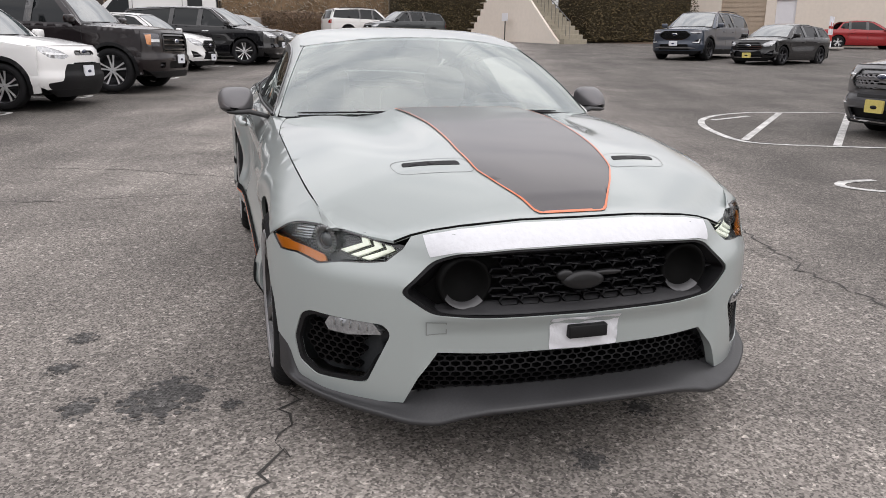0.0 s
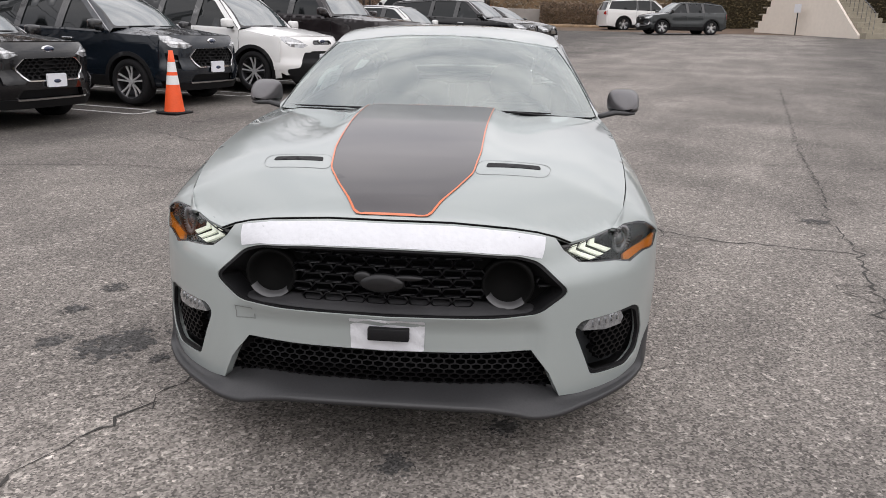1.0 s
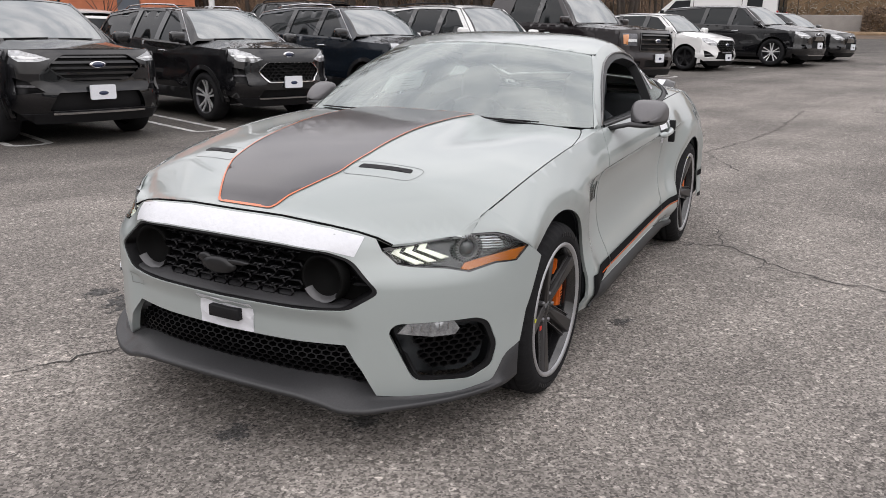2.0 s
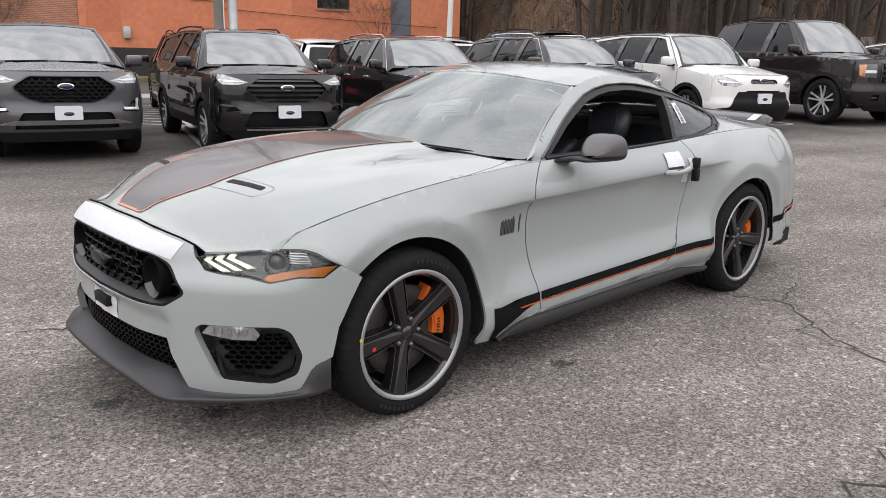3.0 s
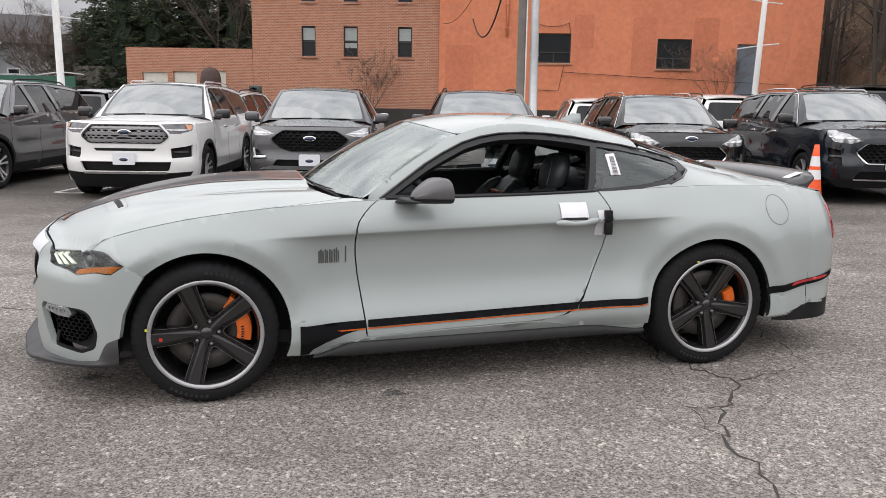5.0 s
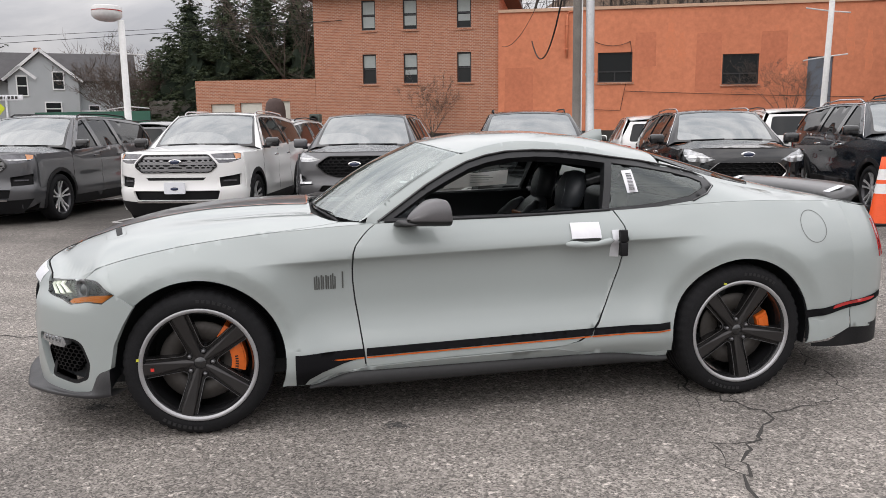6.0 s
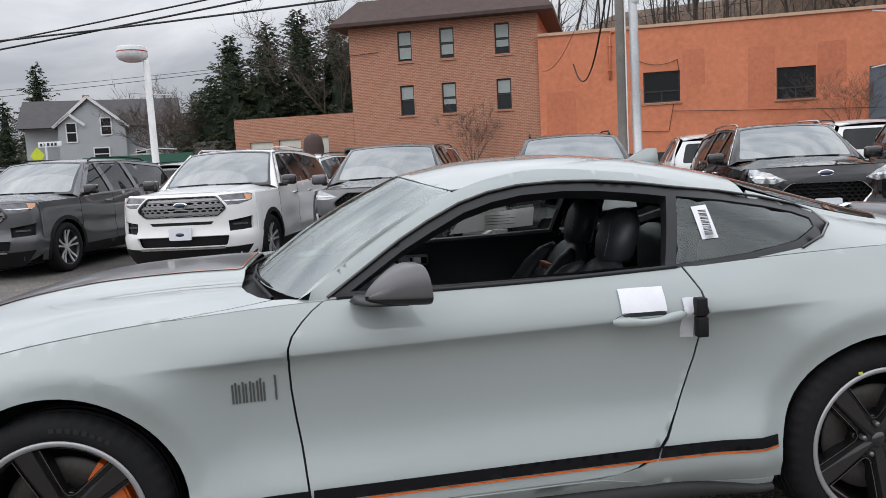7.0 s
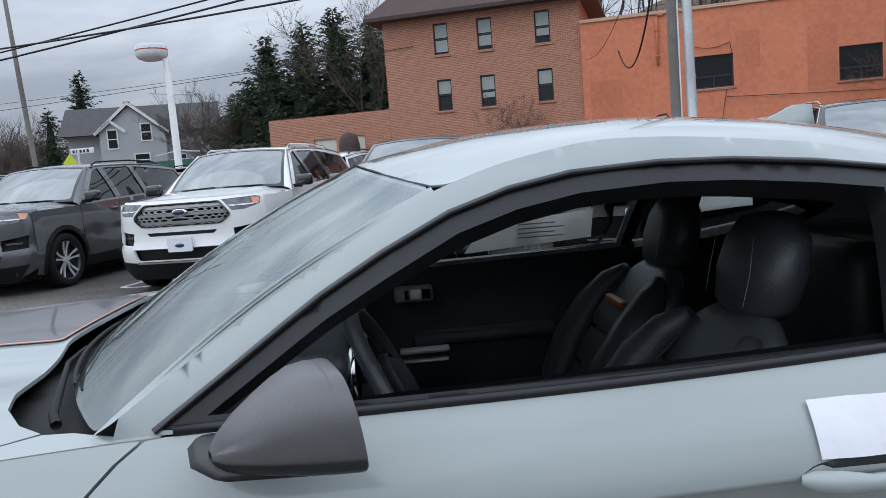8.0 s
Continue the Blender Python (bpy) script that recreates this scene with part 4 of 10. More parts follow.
    part("windscreen", panel([(-1, 0), (1, 0), (1, 1), (-1, 1)], screen, 0.1, away=(0, -1, 1), depth=0.0), M_SCREEN, car)
    bm = bmesh.new()
    for s0 in (-0.70, 0.08):
        pts = [Vector(screen(s0 + 0.62 * k / 5, 0.018 + 0.022 * k / 5)) + Vector((0, -0.012, 0.009)) for k in range(6)]
        tube(bm, pts, [0.012, 0.010, 0.008, 0.008, 0.007, 0.005], 6)
    part("wiper", bm, M_BLACK, car)
    rear_y = L - 0.35 - (1.55 if pickup else 0.0)
    if deck:
        rear_y = deck
    roof_end = curve((roof_y, rz), (roof_y + 0.35, H - 0.012), ((roof_y + rear_y) / 2, H), (rear_y - hatch, H - 0.035), (rear_y, H - 0.09))

    def roof(s, t):
        y = (roof_y + 0.10 * s * s) + t * (rear_y - hatch * 0.2 - roof_y - 0.10 * s * s)
        k = 1 - 0.06 * t
        return (tx * s * k * (1 + 0.05 * math.sin(math.pi * t)), y, roof_end(y) - 0.035 * s * s - 0.012 * abs(s) ** 6)
    part("roof", panel([(-1, 0), (1, 0), (1, 1), (-1, 1)], roof, 0.1, away=(0, 0, 1), depth=0.02), body, car)

    def rail_z(y):
        return roof_end(max(y, roof_y + 0.1)) - 0.045

    def house(y, z, off=0.0):
        zb = beltz(y)
        k = (z - zb) / max(0.1, H - 0.06 - belt)
        return (side(y, zb)[0] * (1 - 0.0 * k) + (tx * 0.985 - side(y, zb)[0]) * max(0.0, k) ** 1.15 + off, y, z)
    ab, at = cy + 0.13, roof_y + 0.10
    db, dt = (rear_y + 0.25 if not pickup else rear_y + 0.05), rear_y - hatch * 0.2
    n = 8
    roofline = [(y, rail_z(y)) for y in np.linspace(at, dt, n)]
    shell = [(ab, beltz(ab))] + roofline + [(db, beltz(db))] + [(y, beltz(y)) for y in np.linspace(db - 0.05, ab + 0.05, 8)]

    def inset(y0, y1, slope0=0.0, slope1=0.0):
        zl = lambda y: beltz(y) + 0.03
        zh = lambda y: rail_z(y) - 0.045
        return [(y0, zl(y0)), (y0 + slope0, zh(y0 + slope0)), (y1 + slope1, zh(y1 + slope1)), (y1, zl(y1))]
    yb = cy + 1.14
    yc2 = min(cy + 2.02, db - 0.55)
    yd = db - 0.16
    panes = [rounded([(ab + 0.16, beltz(ab + 0.16) + 0.03), (at + 0.07, rail_z(at) - 0.05), (yb - 0.05, rail_z(yb) - 0.045), (yb - 0.02, beltz(yb) + 0.03)], 0.05, 3)]
    if yc2 - yb > 0.4:
        panes.append(rounded(inset(yb + 0.06, yc2 - 0.04, 0.0, -0.05), 0.04, 3))
    if yd - yc2 > 0.25 and not pickup:
        panes.append(rounded([(yc2 + 0.06, beltz(yc2) + 0.03), (yc2 + 0.02, rail_z(yc2) - 0.045), (min(dt, yd - 0.1), rail_z(dt) - 0.06), (yd, beltz(yd) + 0.06)], 0.05, 3))
    for sg in (1, -1):
        part("pillar_frame", panel(shell, lambda y, z: (sg * house(y, z)[0], y, z), 0.1, panes, (sg, 0, 0.3), 0.02), body, car)
    for pa, pb in zip(panes, panes[1:]):
        za, zb2 = beltz(yb) + 0.03, rail_z(yb) - 0.045
        ya_, yb_ = max(p[0] for p in pa), min(p[0] for p in pb)
        strip = [(ya_ - 0.03, za), (yb_ + 0.03, za), (yb_ + 0.01, zb2), (ya_ - 0.05, zb2)]
        for sg in (1, -1):
            part("centre_pillar", panel(strip, lambda y, z: (sg * house(y, z, 0.004)[0], y, z), 0.12, away=(sg, 0, 0.3), depth=0.006), M_GLOSS, car)
    for sg in (1, -1):
        bm = bmesh.new()
        cols = []
        lo_q, hi_q = Vector(house(ab + 0.01, beltz(ab))), Vector(house(at, rail_z(at)))
        for t in np.linspace(-0.02, 1.02, 9):
            p, q = Vector(screen(0.985, min(1.0, max(0.0, t)))), lo_q.lerp(hi_q, t)
            m2 = p.lerp(q, 0.5) + Vector((0.012, -0.012, 0.006))
            cols.append([bm.verts.new((sg * v.x, v.y, v.z)) for v in (p, m2, q)])
        for a, b in zip(cols, cols[1:]):
            for i in range(2):
                bm.faces.new((a[i], a[i + 1], b[i + 1], b[i]))
        part("screen_pillar", fix(bm), body, car)
    part("screen_border", panel([(-1, 0), (1, 0), (1, 1), (-1, 1)], lambda s, t: tuple(Vector(screen(s, t)) + Vector((0, -0.004, 0.003))), 0.1,
                                [rounded([(-0.955, 0.05), (0.955, 0.05), (0.955, 0.95), (-0.955, 0.95)], 0.08, 3)], (0, -1, 1), 0.0), M_GLOSS, car)
    for pz in panes:
        for sg in (1, -1):
            part("side_window", panel(pz, lambda y, z: (sg * house(y, z, -0.012)[0], y, z), 0.12, away=(sg, 0, 0.3), depth=0), M_TINT, car)
    bm = bmesh.new()
    for sg in (1, -1):
        line = [Vector(house(y, rail_z(y) - 0.012, 0.004)) for y in np.linspace(at, dt, 8)]
        pts = [Vector(house(ab + 0.02, beltz(ab) + 0.03, 0.004))] + line
        tube(bm, [(p.x * sg, p.y, p.z) for p in pts], 0.009, 6)
    part("window_trim", bm, M_CHROME if chrome and grille != "slats" else M_GLOSS, car)
    if rails:
        bm = bmesh.new()
        for sg in (1, -1):
            pts = [(sg * tx * 0.93, y, roof_end(y) - 0.03 + h2) for y, h2 in
                   [(roof_y + 0.30, 0.0), (roof_y + 0.42, 0.036), ((roof_y + rear_y) / 2, 0.045), (rear_y - 0.6, 0.040), (rear_y - 0.45, 0.0)]]
            tube(bm, pts, 0.014, 6)
        part("roof_rail", bm, M_CHROME if chrome else M_BLACK, car)
    # mirrors
    for sg in (1, -1):
        bm = bmesh.new()
        xm = side(cy + 0.3, belt)[0]
        box(bm, sg * (xm + 0.14) - 0.11, cy + 0.20, belt + 0.02, sg * (xm + 0.14) + 0.11, cy + 0.33, belt + 0.17, bevel=0.035)
        mr = part("mirror", bm, M_GLOSS if grille in ("slats", "chrome_net") else body, car)
        bm = bmesh.new()
        box(bm, min(sg * (xm - 0.06), sg * (xm + 0.1)), cy + 0.24, belt - 0.0, max(sg * (xm - 0.06), sg * (xm + 0.1)), cy + 0.31, belt + 0.045, bevel=0.01)
        part("mirror_arm", bm, M_BLACK, mr)
    # back
    def back(x, z):
        t = (z - belt) / (H - belt)
        lean_in = 0.0 if z < belt else max(0.0, t) * (L - 0.06 - rear_y + hatch * 0.1)
        yb_ = (L - 0.05 if not (pickup or deck) else (L - 0.05 if z < belt else rear_y + 0.2))
        return (x, yb_ - 0.16 * (abs(x) / (W / 2)) ** 3 - lean_in - 0.04 * (1 - min(1, z / 0.7)), z)
    hw = W / 2 * 0.93
    rear_out = [(-hw, clear + 0.06), (hw, clear + 0.06), (hw, belt - 0.05), (tx * 0.97, rail_z(rear_y) - 0.02), (-tx * 0.97, rail_z(rear_y) - 0.02), (-hw, belt - 0.05)]
    rg = rounded([(-tx * 1.02, belt + 0.05), (tx * 1.02, belt + 0.05), (tx * 0.88, H - 0.2), (-tx * 0.88, H - 0.2)], 0.06, 3)
    part("tailgate", panel(rear_out, back, 0.1, [rg], (0, 1, 0), 0.02), body, car)
    part("rear_window", panel(rg, lambda x, z: (back(x, z)[0], back(x, z)[1] - 0.01, z), 0.12, away=(0, 1, 0), depth=0), M_TINT, car)
    for sg in (1, -1):
        tl = [(sg * hw * 0.55, belt - 0.2), (sg * hw * 0.99, belt - 0.24), (sg * hw * 0.97, belt + 0.0), (sg * hw * 0.7, belt - 0.04)]
        part("tail_lamp", panel(tl, lambda x, z: (back(x, z)[0], back(x, z)[1] + 0.015, z), 0.08, away=(0, 1, 0), depth=0.03), M_RED, car)
    if pickup or deck:
        z_d = belt + 0.02
        part("bed_cover", panel([(-hw * 0.98, rear_y - 0.1), (hw * 0.98, rear_y - 0.1), (hw * 0.94, L - 0.1), (-hw * 0.94, L - 0.1)],
                                lambda x, y: (x, y, z_d - 0.04 * (x / hw) ** 2), 0.15, away=(0, 0, 1), depth=0.02), body if deck else M_BLACK, car)
    # floor pan and wheel housings
    bm = bmesh.new()
    box(bm, -W / 2 * 0.86, 0.42, clear - 0.02, W / 2 * 0.86, L - 0.3, clear + 0.08)
    box(bm, -W / 2 * 0.62, 0.3, clear, W / 2 * 0.62, L - 0.3, belt - 0.12)
    part("floor_pan", bm, M_BLACK, car, smooth=False)
    for yc in (ya, yr):
        for sg in (1, -1):
            bm = bmesh.new()
            lathe(bm, [(R1 + 0.02, sg * (W / 2 * 0.93)), (R1 + 0.02, sg * W / 2 * 0.6), (0.02, sg * W / 2 * 0.6)], 20, "X", (0, yc, r), a0=-12, a1=192)
            part("wheel_housing", bm, M_BLACK, car)
    tw = 0.235
    for yc in (ya, yr):
        for sg in (1, -1):
            make_wheel(car, sg * (W / 2 - tw / 2 - 0.02), yc, r, tw, sg, rim, spokes, twin=rim is M_ALLOY)
    return car


def front_wide(A, nose, clear):
    g = [(-0.46 * A, nose - 0.145), (-0.61 * A, nose - 0.27), (-0.44 * A, nose - 0.43), (0.44 * A, nose - 0.43), (0.61 * A, nose - 0.27), (0.46 * A, nose - 0.145)]
    i = [(-0.60 * A, clear + 0.08), (0.60 * A, clear + 0.08), (0.52 * A, clear + 0.19), (-0.52 * A, clear + 0.19)]
    f = [(0.76 * A, nose - 0.45), (0.93 * A, nose - 0.40), (0.94 * A, nose - 0.21), (0.80 * A, nose - 0.24)]
    return g, i, f


def front_slats(A, nose, clear):
    g = [(-0.51 * A, nose + 0.010), (-0.615 * A, nose - 0.11), (-0.645 * A, nose - 0.165), (-0.52 * A, nose - 0.262), (0.52 * A, nose - 0.262), (0.645 * A, nose - 0.165), (0.615 * A, nose - 0.11), (0.51 * A, nose + 0.010)]
    i = [(-0.62 * A, nose - 0.665), (0.62 * A, nose - 0.665), (0.66 * A, nose - 0.52), (-0.66 * A, nose - 0.52)]
    f = [(0.67 * A, nose - 0.47), (0.94 * A, nose - 0.45), (0.95 * A, nose - 0.28), (0.66 * A, nose - 0.33)]
    return g, i, f


def front_oval(A, nose, clear):
    g = [(-0.44 * A, nose + 0.005), (-0.61 * A, nose - 0.11), (-0.62 * A, nose - 0.15), (-0.46 * A, nose - 0.27), (-0.3 * A, nose - 0.315), (0.3 * A, nose - 0.315),
         (0.46 * A, nose - 0.27), (0.62 * A, nose - 0.15), (0.61 * A, nose - 0.11), (0.44 * A, nose + 0.005)]
    i = [(-0.64 * A, clear + 0.10), (0.64 * A, clear + 0.10), (0.52 * A, clear + 0.31), (-0.52 * A, clear + 0.31)]
    f = [(0.66 * A, nose - 0.42), (0.93 * A, nose - 0.45), (0.95 * A, nose - 0.26), (0.84 * A, nose - 0.30)]
    return g, i, f


def front_low(A, nose, clear):
    g = [(-0.30 * A, nose - 0.01), (0.30 * A, nose - 0.01), (0.34 * A, nose - 0.06), (0.3 * A, nose - 0.09), (-0.3 * A, nose - 0.09), (-0.34 * A, nose - 0.06)]
    i = [(-0.52 * A, nose - 0.40), (0.52 * A, nose - 0.40), (0.42 * A, nose - 0.20), (-0.42 * A, nose - 0.20)]
    f = [(0.70 * A, nose - 0.42), (0.86 * A, nose - 0.40), (0.86 * A, nose - 0.30), (0.74 * A, nose - 0.32)]
    return g, i, f


def front_truck(A, nose, clear):
    g = [(-0.60 * A, nose - 0.0), (-0.62 * A, nose - 0.36), (0.62 * A, nose - 0.36), (0.60 * A, nose - 0.0)]
    i = [(-0.45 * A, clear + 0.12), (0.45 * A, clear + 0.12), (0.45 * A, clear + 0.26), (-0.45 * A, clear + 0.26)]
    f = [(0.60 * A, clear + 0.14), (0.74 * A, clear + 0.14), (0.74 * A, clear + 0.24), (0.60 * A, clear + 0.24)]
    return g, i, f


FRONTS = {"net": front_oval, "chrome_net": front_wide, "slats": front_slats, "bars": front_oval, "bar": front_low, "truck": front_truck}
LAMPS = {"slim": [(0.66, -0.120), (0.80, -0.118), (0.955, -0.065), (0.970, 0.016), (0.93, 0.030), (0.72, 0.024), (0.535, 0.016)],
         "wing": [(0.56, -0.05), (0.70, -0.085), (0.90, -0.085), (0.968, -0.02), (0.975, 0.045), (0.90, 0.046), (0.72, 0.0)],
         "block": [(0.68, -0.26), (0.93, -0.26), (0.95, -0.02), (0.68, -0.02)],
         "swept": [(0.50, -0.10), (0.66, -0.145), (0.88, -0.125), (0.968, -0.02), (0.975, 0.045), (0.90, 0.046), (0.70, -0.01)]}

P_WHITE = paint("white_paint", (0.74, 0.74, 0.73), 0.03)
P_BLACK = paint("black_paint", (0.004, 0.004, 0.005), 0.2, spec=0.08, coat=1.0)
P_GREY = paint("dark_grey_paint", (0.085, 0.086, 0.092), 0.12, 0.5)
P_NAVY = paint("dark_navy_paint", (0.006, 0.010, 0.016), 0.2, 0.2, spec=0.08, coat=1.0)
P_DUSK = paint("dark_green_grey_paint", (0.024, 0.029, 0.031), 0.15, 0.3)
P_SLATE = paint("slate_blue_paint", (0.05, 0.062, 0.085), 0.1, 0.4)
P_BROWN = paint("dark_brown_paint", (0.013, 0.009, 0.010), 0.15, 0.3, spec=0.1)
for dark in (P_BLACK, P_NAVY, P_GREY):
    dark.node_tree.nodes["Principled BSDF"].inputs["Coat IOR"].default_value = 1.6
P_RED = paint("red_paint", (0.30, 0.015, 0.018), 0.1, 0.2)


# ---- the coupe: its body surfaces (front towards -y, front axle at y = 0) ----
NOSE_X = curve((0, 0), (0.25, 0.25), (0.464, 0.46), (0.62, 0.60), (0.79, 0.73), (0.943, 0.825), (1.075, 0.888), (1.18, 0.922), (1.30, 0.935))
NOSE_Y = curve((0, -0.885), (0.25, -0.872), (0.464, -0.83), (0.62, -0.765), (0.79, -0.655), (0.943, -0.535), (1.075, -0.42), (1.18, -0.32), (1.30, -0.20))
NOSE_LEAN = curve((0.16, 0.016), (0.28, 0.002), (0.38, 0.0), (0.50, 0.0), (0.60, 0.004), (0.70, 0.012), (0.745, 0.04), (0.78, 0.085), (0.85, 0.2), (0.92, 0.32))


def nose(c, z, off=0.0):
    """The wrap-round front bumper: c runs along it from the middle."""
    a = abs(c)
    x, y = NOSE_X(a), NOSE_Y(a)
    dx, dy = NOSE_X(a + 0.01) - NOSE_X(max(0, a - 0.01)), NOSE_Y(a + 0.01) - NOSE_Y(max(0, a - 0.01))
    k = math.hypot(dx, dy) or 1.0
    nx, ny = (dy / k, dx / k) if a > 1e-4 else (0.0, 1.0)
    ln = NOSE_LEAN(z) + 0.05 * blend(0.60, 0.70, z) * blend(0.35, 0.6, a) * (1 - blend(0.85, 1.1, a)) + off
    ln += 0.022 * (1 - blend(0.455, 0.53, a)) * blend(0.30, 0.37, z) * (1 - blend(0.47, 0.50, z))
    return (math.copysign(x - nx * ln, c) if a > 1e-4 else 0.0, y + ny * ln, z)


EDGE_X = curve((-0.45, 0.765), (-0.3, 0.79), (0, 0.81), (0.4, 0.815), (0.85, 0.805), (1.5, 0.81), (2.0, 0.80), (2.5, 0.79), (3.0, 0.77), (3.4, 0.72), (3.6, 0.66))
EDGE_Z = curve((-0.45, 0.79), (-0.3, 0.835), (0, 0.895), (0.4, 0.94), (0.85, 0.965), (1.5, 0.975), (2.0, 0.99), (2.4, 1.01), (2.8, 1.02), (3.2, 1.01), (3.6, 0.975))
WIDE = curve((-0.5, 0.84), (-0.37, 0.892), (-0.1, 0.915), (0, 0.917), (0.35, 0.91), (0.7, 0.887), (1.3, 0.888), (1.9, 0.893), (2.4, 0.922), (2.73, 0.945), (3.1, 0.93), (3.4, 0.88),
             (3.6, 0.80))
LOWER = curve((0.14, -0.06), (0.22, -0.02), (0.29, 0.026), (0.355, 0.020), (0.40, 0.004), (0.45, -0.020), (0.52, -0.042), (0.60, -0.051), (0.68, -0.050), (0.74, -0.042), (0.772, -0.031), (0.792, -0.012), (0.80, 0.0), (1.1, 0.0))
HUBS = ((0.0, 0.343), (2.72, 0.351))


def flank(y, z, off=0.0):
    """The side of the body."""
    w = WIDE(y)
    zc = 0.80 + 0.03 * (y - 0.4)
    door = blend(0.2, 0.62, y) * (1 - blend(2.15, 2.6, y))
    ze, xe = EDGE_Z(y), EDGE_X(y)
    z0 = zc * door + 0.66 * (1 - door)
    x = w
    if z > z0:
        k = min(1.0, (z - z0) / max(0.05, ze - z0))
        x = w - (w - xe) * k ** (1.7 + 0.5 * (1 - door))
    x += door * LOWER(z - (zc - 0.80)) if z < zc else 0.0
    x += (1 - door) * LOWER(z) * 0.5 if z < 0.4 else 0.0
    # wheel arch flare
    for hy, hz in HUBS:
        d = math.hypot(y - hy, z - hz)
        x += 0.016 * (1 - blend(0.47, 0.62, d)) * (1 - blend(ze - 0.14, ze, z)) - 0.022 * (1 - blend(0.395, 0.475, d))
    return (x + off, y, z)


TAIL_LEAN = curve((0.22, 0.13), (0.30, 0.06), (0.40, 0.02), (0.60, 0.0), (0.80, 0.04), (0.97, 0.09))
TAIL_START = 3.38


def tail(c, z, off=0.0):
    """The wrapped rear bumper, running on from the flanks; c is 1.2 where it leaves them and 0 in the middle."""
    th = math.pi / 2 * min(1.0, abs(c) / 1.2)
    x = (flank(TAIL_START, z)[0] + off) * math.sin(th) ** 0.92
    y = TAIL_START + (3.875 - TAIL_LEAN(z) - TAIL_START + off) * math.cos(th) ** 0.92
    return (math.copysign(x, c), y, z)


def rear_side(y, z, off=0.0):
    """The rear wing's side carried round on to the bumper."""
    return flank(y, z, off) if y <= TAIL_START else tail(1.2 - (y - TAIL_START) / 0.62, z, off)


HOOD_C = curve((-0.82, 0.755), (-0.77, 0.787), (-0.70, 0.828), (-0.55, 0.892), (-0.38, 0.943), (-0.2, 0.975), (0.07, 1.0), (0.4, 1.012), (0.75, 1.01), (1.0, 1.0))


def hood(x, y, off=0.0):
    a = abs(x)
    xe = EDGE_X(y) if y > -0.45 else max(0.30, 0.765 - 0.55 * (-0.45 - y) / 0.36)
    ze = EDGE_Z(y) if y > -0.45 else 0.79 - 0.035 * (-0.45 - y) / 0.36
    t = min(1.15, a / xe)
    zc = HOOD_C(y)
    z = zc + (ze - zc) * t ** 2.9
    rear = blend(-0.45, 0.1, y)
    z += 0.014 * rear * (1 - blend(0.28, 0.36, a)) - 0.011 * rear * math.exp(-((a - 0.43) / 0.09) ** 2)
    z += 0.008 * rear * math.exp(-((a - 0.66) / 0.09) ** 2)
    return (x, y, z + off)


def screen(s, t, off=0.0):
    """The windscreen: s across, t up."""
    b = Vector((0.80 * s, 0.55 + 0.23 * abs(s) ** 2.3, 1.0 - 0.024 * s * s))
    tp = Vector((0.612 * s, 1.135 + 0.163 * abs(s) ** 2.2, 1.338 - 0.054 * s * s))
    p = b.lerp(tp, t)
    k = math.sin(math.pi * t)
    return (p.x, p.y - (0.012 + off) * k - off * (1 - k), p.z + 0.022 * k + off)


ROOF_C = curve((1.13, 1.337), (1.22, 1.356), (1.45, 1.390), (1.7, 1.400), (2.0, 1.378), (2.3, 1.325), (2.6, 1.245), (3.05, 1.11), (3.3, 1.05), (3.6, 0.99), (3.85, 0.96))
RAIL_X = curve((0.78, 0.80), (0.90, 0.746), (1.04, 0.693), (1.18, 0.648), (1.30, 0.617), (1.45, 0.603), (1.6, 0.60), (2.0, 0.585), (2.4, 0.57), (2.8, 0.56), (3.2, 0.57), (3.5, 0.58))
RAIL_Z = curve((0.78, 0.982), (0.90, 1.062), (1.04, 1.150), (1.18, 1.227), (1.30, 1.284), (1.45, 1.327), (1.6, 1.346), (1.93, 1.318), (2.08, 1.288), (2.4, 1.205), (2.8, 1.10), (3.2, 1.03), (3.5, 0.985))


def crown(x, y, off=0.0):
    """Roof, rear window and boot lid."""
    xr, zr, zc = RAIL_X(y), RAIL_Z(y), ROOF_C(y)
    t = min(1.2, abs(x) / xr)
    late = blend(1.28, 1.65, y)
    return (x, y, zc + (zr - zc) * ((1 - late) * t ** 2.4 + late * (0.62 * t ** 2.2 + 0.38 * t ** 9)) + off)


def house(y, z, off=0.0):
    """Side windows, pillars and sail panel."""
    xe, ze = EDGE_X(y) - 0.006, EDGE_Z(y)
    xr, zr = RAIL_X(y), RAIL_Z(y)
    k = (z - ze) / max(0.04, zr - ze)
    k = max(-0.3, min(1.03, k))
    return (xe + (xr - xe) * (k if k < 0 else 0.73 * k + 0.18 * k ** 2.5 + 0.09 * k ** 12) + off, y, z)


# ---- the coupe: panels and parts ----
def mirrored(poly):
    return [(-a, b) for a, b in reversed(poly)]


def closed_half(half):
    """A symmetric outline from its right half, given from the top middle to the bottom middle."""
    return list(half) + [(-a, b) for a, b in reversed(half) if abs(a) > 1e-6]


def arch_line(k, r1, a0, a1, n=22):
    hy, hz = HUBS[k]
    return [(hy + r1 * math.cos(radians(a)), hz + r1 * math.sin(radians(a))) for a in np.linspace(a0, a1, n)]


